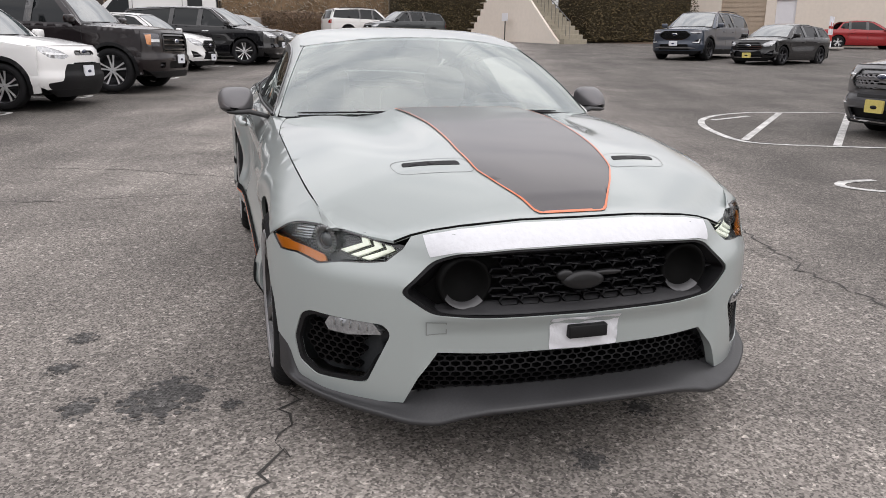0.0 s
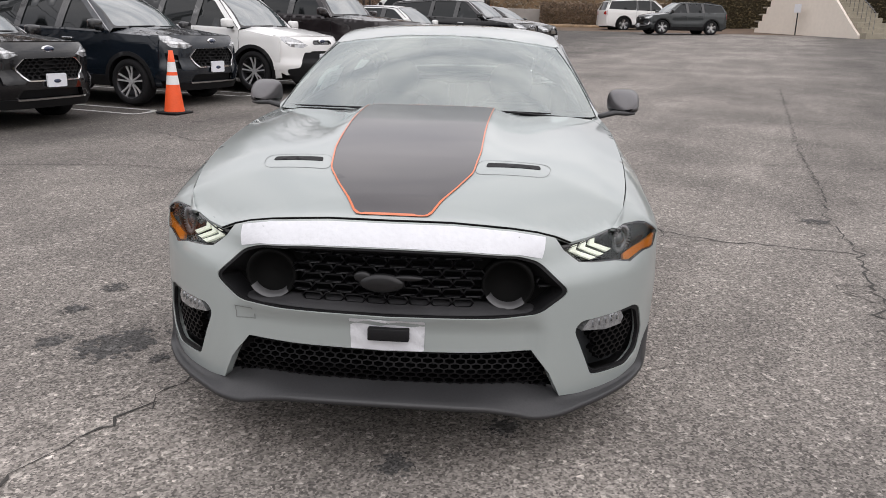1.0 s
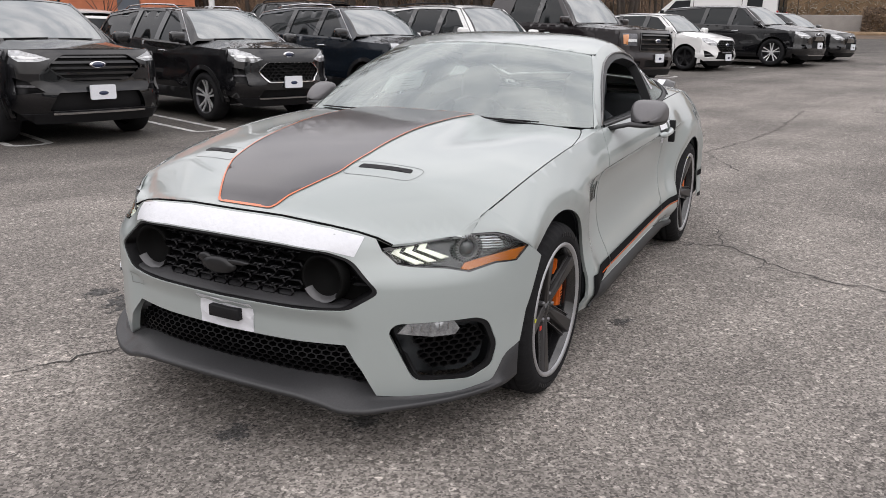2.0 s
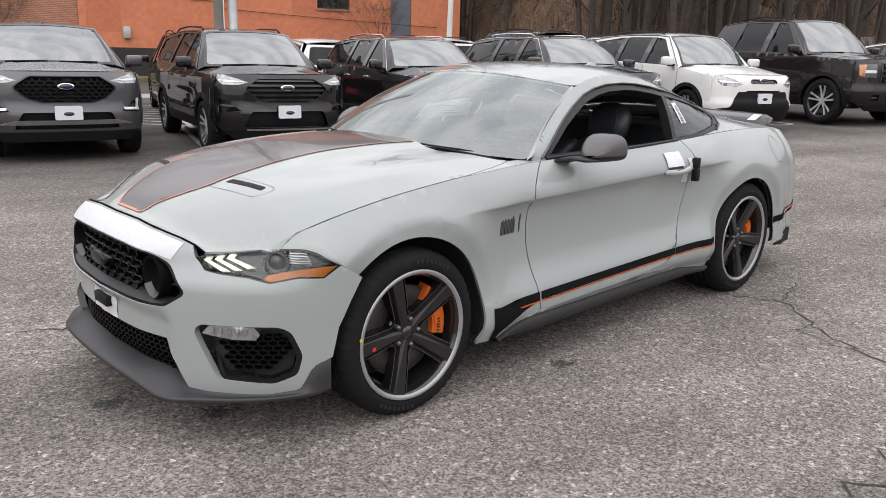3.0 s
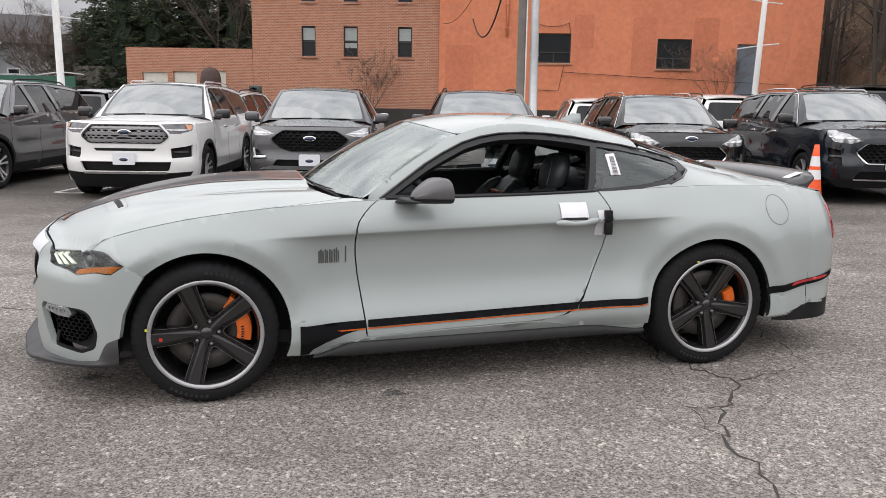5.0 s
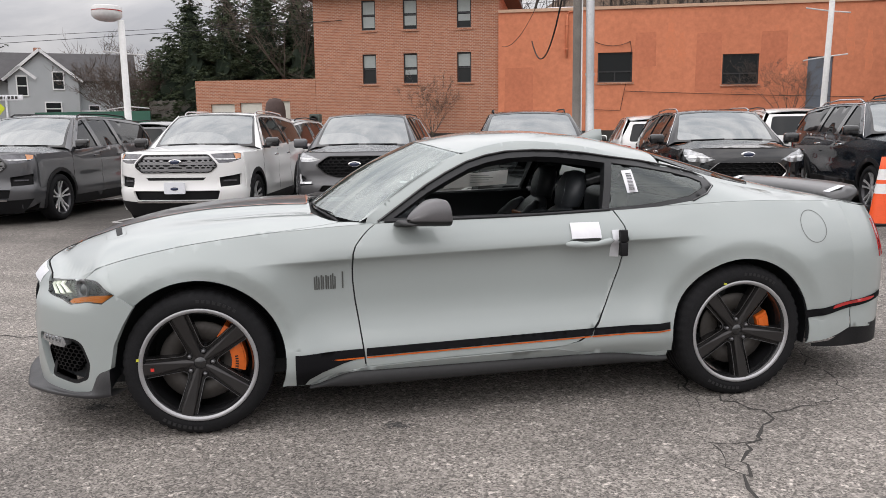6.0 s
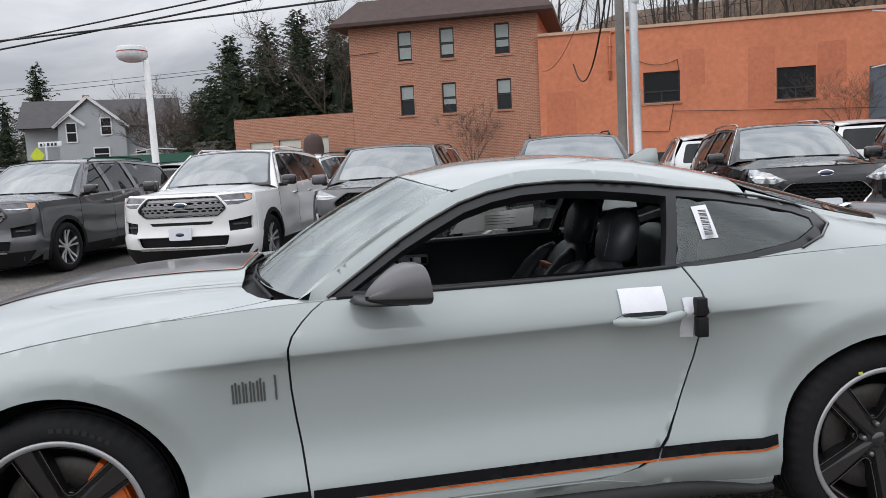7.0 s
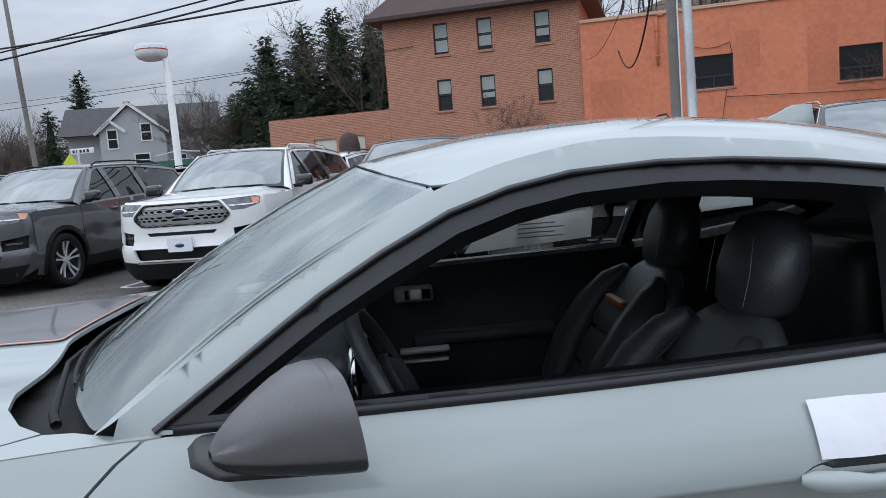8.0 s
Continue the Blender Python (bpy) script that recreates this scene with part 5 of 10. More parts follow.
GRILLE = rounded(closed_half([(0.0, 0.719), (0.25, 0.715), (0.41, 0.705), (0.492, 0.677), (0.589, 0.582), (0.483, 0.518), (0.35, 0.507), (0.0, 0.505)]), 0.028, 4)
FOG = rounded([(0.612, 0.45), (0.64, 0.478), (0.92, 0.475), (0.965, 0.455), (1.005, 0.365), (0.985, 0.29), (0.90, 0.257), (0.70, 0.274)], 0.02, 3)
LAMP = [(0.592, 0.703), (0.73, 0.725), (0.92, 0.741), (1.01, 0.743), (1.06, 0.733), (1.148, 0.688), (1.085, 0.646), (1.0, 0.648), (0.893, 0.630),
        (0.815, 0.646), (0.70, 0.656), (0.645, 0.664)]
LOW_IN = closed_half([(0.0, 0.385), (0.30, 0.388), (0.468, 0.392), (0.535, 0.305), (0.57, 0.24), (0.0, 0.235)])
M_GRILLE = surface("grille_black", (0.004, 0.004, 0.0045), 0.35, var=0.2, spec=0.14)
M_LIP = surface("grille_lip_highlight", (0.11, 0.11, 0.115), 0.35, 0.3, 0.3, 40, 200)


def oval_plug(bm, at, ax, az, d, n=24):
    """A low oval boss facing forward."""
    rings = []
    for k, y in ((1.0, 0.0), (0.92, -d * 0.8), (0.6, -d), (0.02, -d * 1.05)):
        rings.append([bm.verts.new((at[0] + ax * k * math.cos(2 * math.pi * i / n), at[1] + y, at[2] + az * k * math.sin(2 * math.pi * i / n))) for i in range(n)])
    for a, b in zip(rings, rings[1:]):
        for i in range(n):
            bm.faces.new((a[i], a[(i + 1) % n], b[(i + 1) % n], b[i]))


def build_front(car):
    top = [(0.0, 0.787), (0.20, 0.786), (0.30, 0.781), (0.40, 0.773), (0.50, 0.757), (0.57, 0.739), (0.592, 0.703)]
    top += [(0.645, 0.664), (0.70, 0.656), (0.815, 0.646), (0.893, 0.630), (1.0, 0.648), (1.085, 0.646), (1.148, 0.688), (1.19, 0.664), (1.232, 0.634), (1.18, 0.55), (1.135, 0.46),
            (1.112, 0.350), (1.05, 0.322), (0.995, 0.232), (0.853, 0.214), (0.684, 0.218), (0.575, 0.225), (0.527, 0.315), (0.468, 0.392), (0.30, 0.388), (0.0, 0.385)]
    out = closed_half(top)
    bm = panel(out, nose, 0.024, [GRILLE, FOG, mirrored(FOG)], (0, -1, 0), 0.03)
    part("front_bumper", bm, M_PAINT, car, "pale grey painted bumper")
    bm = panel(closed_half([(0.0, 0.783), (0.20, 0.782), (0.30, 0.777), (0.40, 0.769), (0.528, 0.746), (0.497, 0.688), (0.41, 0.709), (0.25, 0.719), (0.0, 0.723)]),
               lambda c, z: nose(c, z, -0.002), 0.02, away=(0, -1, 0), depth=0)
    part("protective_film", bm, M_WHITETAPE, car, "white transport film along the nose")
    bm = panel(rounded([(-0.112, 0.388), (0.122, 0.388), (0.124, 0.494), (-0.114, 0.496)], 0.006, 2), lambda c, z: nose(c, z, -0.0022 - 0.0015 * math.sin(c * 60 + z * 120)), 0.012,
               away=(0, -1, 0), depth=0)
    part("protective_film", bm, M_WHITETAPE, car, "white transport film under the plate bracket")
    bm = bmesh.new()
    box(bm, -0.055, -0.884, 0.425, 0.075, -0.855, 0.466, bevel=0.004)
    part("plate_bracket", bm, M_BLACK, car)
    bm = bmesh.new()
    panel([(-0.505, 0.452), (-0.44, 0.452), (-0.44, 0.497), (-0.505, 0.497)], lambda c, z: nose(c, z, -0.001), 0.03, [[(-0.502, 0.455), (-0.443, 0.455), (-0.443, 0.494), (-0.502, 0.494)]],
          (0, -1, 0), 0, bm=bm)
    part("tow_cover_seam", bm, surface("fine_seam", (0.17, 0.18, 0.18), 0.6), car)
    # main grille
    part("grille_recess", panel(GRILLE, lambda c, z: nose(c, z, 0.085), 0.05, away=(0, -1, 0), depth=0), M_VOID, car)
    ring_in = [(c * 0.972, 0.61 + (z - 0.61) * 0.93) for c, z in GRILLE]
    bm = panel(GRILLE, lambda c, z: nose(c, z, 0.004), 0.03, [ring_in], (0, -1, 0), 0.09)
    part("grille_surround", bm, M_BLACK, car)
    bm = bmesh.new()
    cols = []
    for c in np.linspace(-0.50, 0.50, 41):
        up = 0.012 + 0.020 * (1 - (abs(c) / 0.5) ** 4)
        cols.append([bm.verts.new(nose(c, z, o)) for z, o in ((0.514 + 0.010 * (abs(c) / 0.5) ** 3, 0.010), (0.517 + 0.010 * (abs(c) / 0.5) ** 3, 0.016), (0.516 + up, 0.052), (0.514 + up, 0.075))])
    for a, b in zip(cols, cols[1:]):
        for i in range(3):
            bm.faces.new((a[i], b[i], b[i + 1], a[i + 1]))
    part("grille_shelf", fix(bm), surface("grille_shelf_grey", (0.028, 0.028, 0.030), 0.5, var=0.2, scale=20, fine=200), car, "dark grey sloping grille shelf")
    shut = [(c * 0.96, 0.61 + (z - 0.61) * 0.9) for c, z in GRILLE]
    meshes = {-1: bmesh.new(), 0: bmesh.new(), 1: bmesh.new()}
    cw, ch = 0.082, 0.030
    # paler lower lips: the lit edges of the cells painted in grey
    lips = bmesh.new()
    for j in range(7):
        for i in range(-7, 8):
            cx, cz = (i + 0.5 * (j % 2)) * cw * 0.84, 0.518 + j * ch
            if not inside(np.array([[cx, cz]]), shut)[0]:
                continue
            if (abs(abs(cx) - 0.385) < 0.105):
                continue
            bm = meshes[0 if abs(cx) < 0.385 else (1 if cx > 0 else -1)]
            hx2, hz2 = cw * 0.40, ch * 0.36
            a = [(cx - hx2, cz), (cx - hx2 * 0.72, cz - hz2), (cx + hx2 * 0.72, cz - hz2), (cx + hx2, cz), (cx + hx2 * 0.72, cz + hz2), (cx - hx2 * 0.72, cz + hz2)]
            b = [(cx + (p - cx) * 1.13, cz + (q - cz) * 1.35) for p, q in a]
            lips.faces.new([lips.verts.new(nose(p, q, o2)) for p, q, o2 in ((cx - hx2 * 0.74, cz - hz2 * 1.25, 0.037), (cx + hx2 * 0.74, cz - hz2 * 1.25, 0.037),
                                                                            (cx + hx2 * 0.70, cz - hz2 * 0.95, 0.043), (cx - hx2 * 0.70, cz - hz2 * 0.95, 0.043))])
            fo = [bm.verts.new(nose(p, q, 0.040)) for p, q in b]
            fi = [bm.verts.new(nose(p, q, 0.036)) for p, q in a]
            ba = [bm.verts.new(nose(p, q, 0.072)) for p, q in a]
            for m in range(6):
                n = (m + 1) % 6
                bm.faces.new((fo[m], fo[n], fi[n], fi[m]))
                bm.faces.new((fi[m], fi[n], ba[n], ba[m]))
    for bm in meshes.values():
        part("grille_mesh", fix(bm), M_GRILLE, car, "black honeycomb grille mesh", smooth=False)
    tagged(part("grille_lip_highlights", lips, M_LIP, car, smooth=False), "lower lips of the grille cells, their highlight painted grey", kind="stuff")
    for sg in (1, -1):
        cx, cz = sg * 0.385, 0.607
        px_, py_, _ = nose(cx, cz, 0.038)
        bm = bmesh.new()
        lathe(bm, [(0.083, 0.035), (0.083, 0.0), (0.078, -0.010), (0.070, -0.004), (0.062, 0.030), (0.001, 0.040)], 32, "Y", (px_, py_, cz))
        pod = part("grille_pod", fix(bm), M_VOID, car, "round black blanking pod")
        # lower arc of the rim only: a highlight painted in lighter grey
        bm = bmesh.new()
        lathe(bm, [(0.078, -0.0115), (0.070, -0.0050), (0.062, 0.012)], 20, "Y", (px_, py_, cz), a0=212, a1=315)
        part("pod_edge_highlight", bm, surface("pod_highlight_grey", (0.085, 0.085, 0.088), 0.35, 0.3), pod)
    # plain emblem: a stretched, low shape
    y0 = nose(0, 0.61, 0.02)[1]
    bm = bmesh.new()
    oval_plug(bm, (-0.012, y0, 0.610), 0.072, 0.030, 0.018)
    oval_plug(bm, (0.070, y0, 0.630), 0.048, 0.009, 0.014)
    oval_plug(bm, (-0.072, y0, 0.628), 0.028, 0.018, 0.014)
    part("emblem", bm, surface("dark_chrome", (0.018, 0.018, 0.019), 0.3, 0.4), car, "dark metal emblem")
    # lower intake
    part("intake_recess", panel(LOW_IN, lambda c, z: nose(c, z, 0.09), 0.06, away=(0, -1, 0), depth=0), M_CABIN, car)
    bm = bmesh.new()
    honeycomb(bm, LOW_IN, lambda c, z, d: nose(c, z, 0.045 + d), 0.036, 0.0035, 0.03, 0.42)
    part("intake_mesh", bm, M_GRILLE, car, "black honeycomb lower intake", smooth=False)
    # corner intakes with fog lamps
    for sg in (1, -1):
        poly = FOG if sg > 0 else mirrored(FOG)
        inner = [(sg * (0.80 + (abs(c) - 0.80) * 0.90), 0.375 + (z - 0.375) * 0.88) for c, z in poly]
        bm = panel(poly, lambda c, z: nose(c, z, 0.004 + 0.09 * blend(0.0, 0.10, min(0.1, max(0.0, 0.10 - abs(abs(c) - 0.62) * 0.9)))), 0.03, [inner], (0, -1, 0), 0.012)
        duct = part("corner_intake", bm, M_BLACK, car)
        part("duct_floor", panel(inner, lambda c, z: nose(c, z, 0.055), 0.04, away=(0, -1, 0), depth=0), M_CABIN, duct)
        mesh_in = [(sg * 0.70, 0.432), (sg * 0.93, 0.44), (sg * 0.965, 0.37), (sg * 0.90, 0.318), (sg * 0.74, 0.318)]
        bm = bmesh.new()
        honeycomb(bm, mesh_in, lambda c, z, d: nose(c, z, 0.02 + d), 0.036, 0.004, 0.03, 0.5)
        part("duct_mesh", bm, M_GRILLE, duct, smooth=False)
        fl = [(sg * 0.645, 0.444), (sg * 0.675, 0.476), (sg * 0.835, 0.474), (sg * 0.855, 0.446), (sg * 0.84, 0.426), (sg * 0.76, 0.426)]
        bm = panel(fl, lambda c, z: nose(c, z, 0.002), 0.03, away=(0, -1, 0), depth=0.03)
        lamp = part("fog_lamp", bm, M_FOG, car, "clear fog lamp")
        for k in range(5):
            c0 = 0.69 + k * 0.030
            bm = bmesh.new()
            panel([(sg * c0, 0.449), (sg * (c0 + 0.004), 0.449), (sg * (c0 + 0.004), 0.469), (sg * c0, 0.469)], lambda c, z: nose(c, z, -0.003), 0.05, away=(0, -1, 0), depth=0.005, bm=bm)
            part("lens_rib", bm, M_REFLECTOR, lamp)
    # splitter
    zl = curve((0.0, 0.221), (0.30, 0.214), (0.40, 0.197), (0.47, 0.181), (0.53, 0.181), (0.64, 0.192), (0.83, 0.199), (1.03, 0.206), (1.12, 0.224))
    zt = curve((0.0, 0.276), (0.40, 0.274), (0.50, 0.262), (0.575, 0.234), (0.68, 0.226), (0.85, 0.222), (0.985, 0.236), (1.045, 0.325), (1.115, 0.354))
    reach = curve((0.0, 0.055), (0.40, 0.06), (0.50, 0.066), (0.66, 0.052), (0.9, 0.036), (1.02, 0.022), (1.12, 0.004))
    deep = curve((0.0, 0.10), (0.46, 0.10), (0.58, 0.02), (0.7, 0.0), (1.12, 0.0))
    bm = bmesh.new()
    cols = []
    for c in np.linspace(-1.105, 1.105, 121):
        a = abs(c)
        z0, z1, o, d = zl(a), zt(a), reach(a), deep(a)
        spec = [(z1 + 0.022 * blend(0.5, 0.62, a), d + 0.012), (z1 + 0.0, d + 0.004), (z1 - 0.008, d * 0.4 - 0.002), (z0 + (z1 - z0) * 0.42, -o * 0.38), (z0 + 0.020, -o * 0.86), (z0 + 0.014, -o), (z0 + 0.002, -o), (z0 - 0.004, -o + 0.012), (z0 - 0.004, 0.15)]
        cols.append([bm.verts.new(nose(c, z, off)) for z, off in spec])
    for a, b in zip(cols, cols[1:]):
        for i in range(len(a) - 1):
            bm.faces.new((a[i], b[i], b[i + 1], a[i + 1]))
    part("splitter", fix(bm), surface("satin_grey_plastic", (0.028, 0.028, 0.030), 0.42, var=0.25, scale=5, fine=150, bump=0.1), car, "dark satin front splitter")


def build_lamps(car):
    for sg in (1, -1):
        lay = lambda poly: poly if sg > 0 else mirrored(poly)
        bm = panel(lay(LAMP), lambda c, z: nose(c, z, 0.035), 0.03, away=(0, -1, 0), depth=0)
        lamp = part("headlight", bm, M_GLOSS, car, "clear headlight with three bright slanted bars")
        rim = [(0.87 + (c - 0.87) * 0.985, 0.69 + (z - 0.69) * 0.92) for c, z in LAMP]
        part("lamp_rim", panel(lay(LAMP), lambda c, z: nose(c, z, 0.001), 0.03, [lay(rim)], (0, -1, 0), 0.035), M_GLOSS, lamp)
        for ch in (((0.642, 0.708), (0.668, 0.712), (0.655, 0.695), (0.742, 0.664), (0.712, 0.662), (0.625, 0.694)),
                   ((0.690, 0.715), (0.716, 0.719), (0.703, 0.700), (0.786, 0.668), (0.758, 0.666), (0.674, 0.699)),
                   ((0.738, 0.722), (0.764, 0.725), (0.751, 0.706), (0.836, 0.676), (0.806, 0.672), (0.722, 0.704))):
            part("lamp_bar", panel(lay(list(ch)), lambda c, z: nose(c, z, 0.010), 0.02, away=(0, -1, 0), depth=0.008), M_DRL, lamp, "bright slanted lamp bar")
        px_, py_, pz_ = nose(sg * 0.915, 0.694, 0.022)
        rot = pose(px_, py_, pz_, 0, 0, sg * 48)
        bm = bmesh.new()
        lathe(bm, [(0.040, 0.0), (0.037, -0.010), (0.031, -0.004), (0.029, 0.01)], 28, "Y")
        for k in range(28):
            a = 2 * math.pi * k / 28
            box(bm, -0.0016, -0.013, 0.036, 0.0016, -0.004, 0.049, m=Matrix.Rotation(a, 4, "Y"))
        bmesh.ops.transform(bm, matrix=rot, verts=bm.verts)
        part("projector_ring", bm, surface("ring_grey", (0.22, 0.22, 0.225), 0.3, 0.5), lamp)
        bm = bmesh.new()
        lathe(bm, [(0.029, 0.004), (0.022, -0.008), (0.010, -0.013), (0.001, -0.014)], 24, "Y")
        bmesh.ops.transform(bm, matrix=rot, verts=bm.verts)
        part("projector", bm, surface("projector_glass", (0.05, 0.052, 0.055), 0.08, coat=1.0), lamp)
        amber = [(0.868, 0.641), (0.895, 0.635), (1.0, 0.652), (1.083, 0.650), (1.138, 0.687), (1.06, 0.683), (0.97, 0.670), (0.885, 0.655)]
        part("side_indicator", panel(lay(amber), lambda c, z: nose(c, z, 0.006), 0.03, away=(0, -1, 0), depth=0.01), M_AMBER, lamp, "amber side indicator")
        for k in range(5):
            z = 0.694 + 0.008 * k
            rib = [(0.965, z), (1.045 - 0.004 * k, z - 0.001), (1.045 - 0.004 * k, z + 0.003), (0.965, z + 0.004)]
            part("reflector_rib", panel(lay(rib), lambda c, z: nose(c, z, 0.014), 0.03, away=(0, -1, 0), depth=0.004), M_REFLECTOR, lamp)
        lens = part("lamp_lens", panel(lay(LAMP), lambda c, z: nose(c, z, 0.002), 0.03, away=(0, -1, 0), depth=0), M_LENS, lamp)
        lens.visible_shadow = False


def hood_skin(x, y, off=0.0):
    """The bonnet, its leading edge drawn down on to the nose."""
    z = hood(x, y)[2]
    a = abs(x)
    lip = NOSE_LIP(a)
    k = 1 - blend(0.0, 0.10, y - lip[0])
    return (x, y, z + (lip[1] - z) * k + off)


def NOSE_LIP(a):
    """Where the bonnet's front edge lies at a distance from the middle: y and z."""
    lo = max((p for p in LIP_PTS if p[0] <= a), key=lambda p: p[0])
    hi = min((p for p in LIP_PTS if p[0] >= a), key=lambda p: p[0], default=LIP_PTS[-1])
    t = 0.0 if hi[0] - lo[0] < 1e-6 else (a - lo[0]) / (hi[0] - lo[0])
    return (lo[1] + (hi[1] - lo[1]) * t, lo[2] + (hi[2] - lo[2]) * t)


LIP_LINE = ((0.0, 0.790), (0.10, 0.790), (0.20, 0.789), (0.30, 0.784), (0.40, 0.776), (0.50, 0.760), (0.575, 0.742), (0.63, 0.722), (0.73, 0.728), (0.84, 0.7365))
LIP_PTS = [nose(c, z) for c, z in LIP_LINE]


def build_hood(car):
    front = LIP_PTS
    half = [(p[0], p[1] + 0.004) for p in front]
    half += [(0.748, -0.53), (0.759, -0.47)] + [(EDGE_X(y) - 0.003, y) for y in np.linspace(-0.40, 0.36, 16)]
    half += [(0.803, 0.44), (0.790, 0.53), (0.772, 0.61), (0.752, 0.668), (0.72, 0.622), (0.66, 0.578), (0.58, 0.553), (0.46, 0.538), (0.30, 0.530), (0.15, 0.528), (0.0, 0.527)]
    out = closed_half(half)
    slot = rounded([(0.285, -0.462), (0.476, -0.415), (0.472, -0.388), (0.290, -0.432)], 0.008, 2)
    bm = panel(out, hood_skin, 0.026, [], (0, 0, 1), 0.008)
    part("bonnet", bm, M_PAINT, car, "pale grey painted bonnet")
    for sl in (slot, mirrored(slot)):
        part("bonnet_vent", panel(sl, lambda x, y: hood_skin(x, y, 0.0018), 0.02, away=(0, 0, 1), depth=0.002), M_BLACK, car, "black bonnet vent slot")
    bm = bmesh.new()
    tube(bm, [Vector(nose(c, z, 0.001)) + Vector((0, 0, -0.001)) for c, z in [(-c, z) for c, z in reversed(LIP_LINE[1:8])] + list(LIP_LINE[:8])], 0.0035, 6)
    part("bonnet_gap", bm, M_VOID, car, "dark shut line ahead of the bonnet", smooth=True)
    for sg in (1, -1):
        bm = bmesh.new()
        line = [(0.7495, -0.53), (0.7605, -0.47)] + [(EDGE_X(y) - 0.0015, y) for y in np.linspace(-0.40, 0.36, 16)] + [(0.8045, 0.44), (0.7915, 0.53), (0.7735, 0.61), (0.754, 0.668)]
        tube(bm, [Vector(hood(x, y, -0.0038)) if sg > 0 else Vector((-x, y, hood(x, y, -0.0038)[2])) for x, y in line], 0.0014, 6)
        part("bonnet_gap", bm, M_VOID, car)
    ring = rounded([(0.248, -0.520), (0.497, -0.460), (0.514, -0.39), (0.50, -0.362), (0.27, -0.415), (0.252, -0.45)], 0.03, 3)
    inner = [(0.378 + (x - 0.378) * 0.985, -0.44 + (y + 0.44) * 0.955) for x, y in ring]
    seam = surface("seam_grey", (0.16, 0.17, 0.17), 0.6)
    for rg, rin in ((ring, inner), (mirrored(ring), mirrored(inner))):
        part("vent_seam", panel(rg, lambda x, y: hood_skin(x, y, 0.0008), 0.03, [rin], (0, 0, 1), 0), seam, car)
    st = [(0.0, -0.748), (0.116, -0.746), (0.20, -0.61), (0.247, -0.515), (0.266, -0.35), (0.272, -0.1), (0.290, 0.40), (0.294, 0.520), (0.0, 0.518)]
    stripe = closed_half(rounded_half(st))
    inner = [(x, y + 0.006 * (1 - blend(-0.745, -0.70, y))) for x, y in inset_poly(stripe, 0.0055)]
    part("bonnet_stripe", panel(stripe, lambda x, y: hood_skin(x, y, 0.0030), 0.026, away=(0, 0, 1), depth=0), M_STRIPE, car, "satin black bonnet stripe")
    part("stripe_border", panel(stripe, lambda x, y: hood_skin(x, y, 0.0046), 0.026, [inner], (0, 0, 1), 0), M_PINSTRIPE, car, "thin orange pinstripe")
    for sg in (1, -1):
        # the wing's front end, drawn down to the top of the headlight
        bm = bmesh.new()
        lampx = curve((0.0, 0.842), (0.5, 0.98), (1.0, 1.146))
        lampz = curve((0.842, 0.7375), (0.92, 0.742), (1.01, 0.744), (1.06, 0.735), (1.10, 0.714), (1.146, 0.689))
        gapx = curve((-0.545, 0.7455), (-0.53, 0.748), (-0.47, 0.759), (-0.40, EDGE_X(-0.40) - 0.003))
        backy = curve((0.0, -0.545), (0.3, -0.40), (0.65, -0.375), (1.0, -0.345))
        backz = curve((0.3, EDGE_Z(-0.40) - 0.001), (0.5, 0.775), (0.75, 0.733), (1.0, 0.688))
        cols = []
        for t in np.linspace(0, 1, 31):
            c, y = lampx(t), backy(t)
            p = Vector(nose(c, lampz(c), 0.0005))
            if t < 0.3:
                e2 = Vector((gapx(y) + 0.003, y, hood_skin(gapx(y), y)[2]))
            else:
                e2 = Vector(flank(y, backz(t), 0.0012))
            mid = p.lerp(e2, 0.5) + Vector((0.002, -0.003, 0.006)) * min(1.0, (p - e2).length / 0.08)
            cols.append([bm.verts.new((sg * v.x, v.y, v.z)) for v in (p, p.lerp(mid, 0.5) + Vector((0, 0, 0.001)), mid, mid.lerp(e2, 0.5), e2)])
        for p, q in zip(cols, cols[1:]):
            for i in range(4):
                bm.faces.new((p[i], p[i + 1], q[i + 1], q[i]))
        part("wing_corner", fix(bm), M_PAINT, car)
    # scuttle, wipers
    bm = panel(closed_half([(0.0, 0.50), (0.45, 0.51), (0.65, 0.545), (0.735, 0.60), (0.775, 0.67), (0.79, 0.75), (0.80, 0.83), (0.55, 0.80), (0.0, 0.72)]),
               lambda x, y: (x, y, 0.984 - 0.045 * (x / 0.7) ** 2), 0.05, away=(0, 0, 1), depth=0.02)
    part("scuttle", bm, M_BLACK, car, "black plastic scuttle panel")
    for sg in (1, -1):
        corner = [(EDGE_X(y) + 0.002, y) for y in np.linspace(0.86, 0.36, 9)] + [(0.8065, 0.44), (0.7935, 0.53), (0.7755, 0.612), (0.7565, 0.672), (0.762, 0.72), (0.780, 0.765), (0.792, 0.80), (0.797, 0.86)]
        part("wing_top", panel([(sg * x, y) for x, y in corner], lambda x, y: hood(x, y, 0.0), 0.03, away=(0, 0, 1), depth=0.03), M_PAINT, car)
    for s0, s1, pivot in ((0.70, 0.06, 0.86), (-0.22, -0.88, -0.06)):
        blade = [Vector(screen(s0 + (s1 - s0) * k / 10, 0.006 + 0.010 * k / 10, 0.004)) + Vector((0, -0.006, 0)) for k in range(11)]
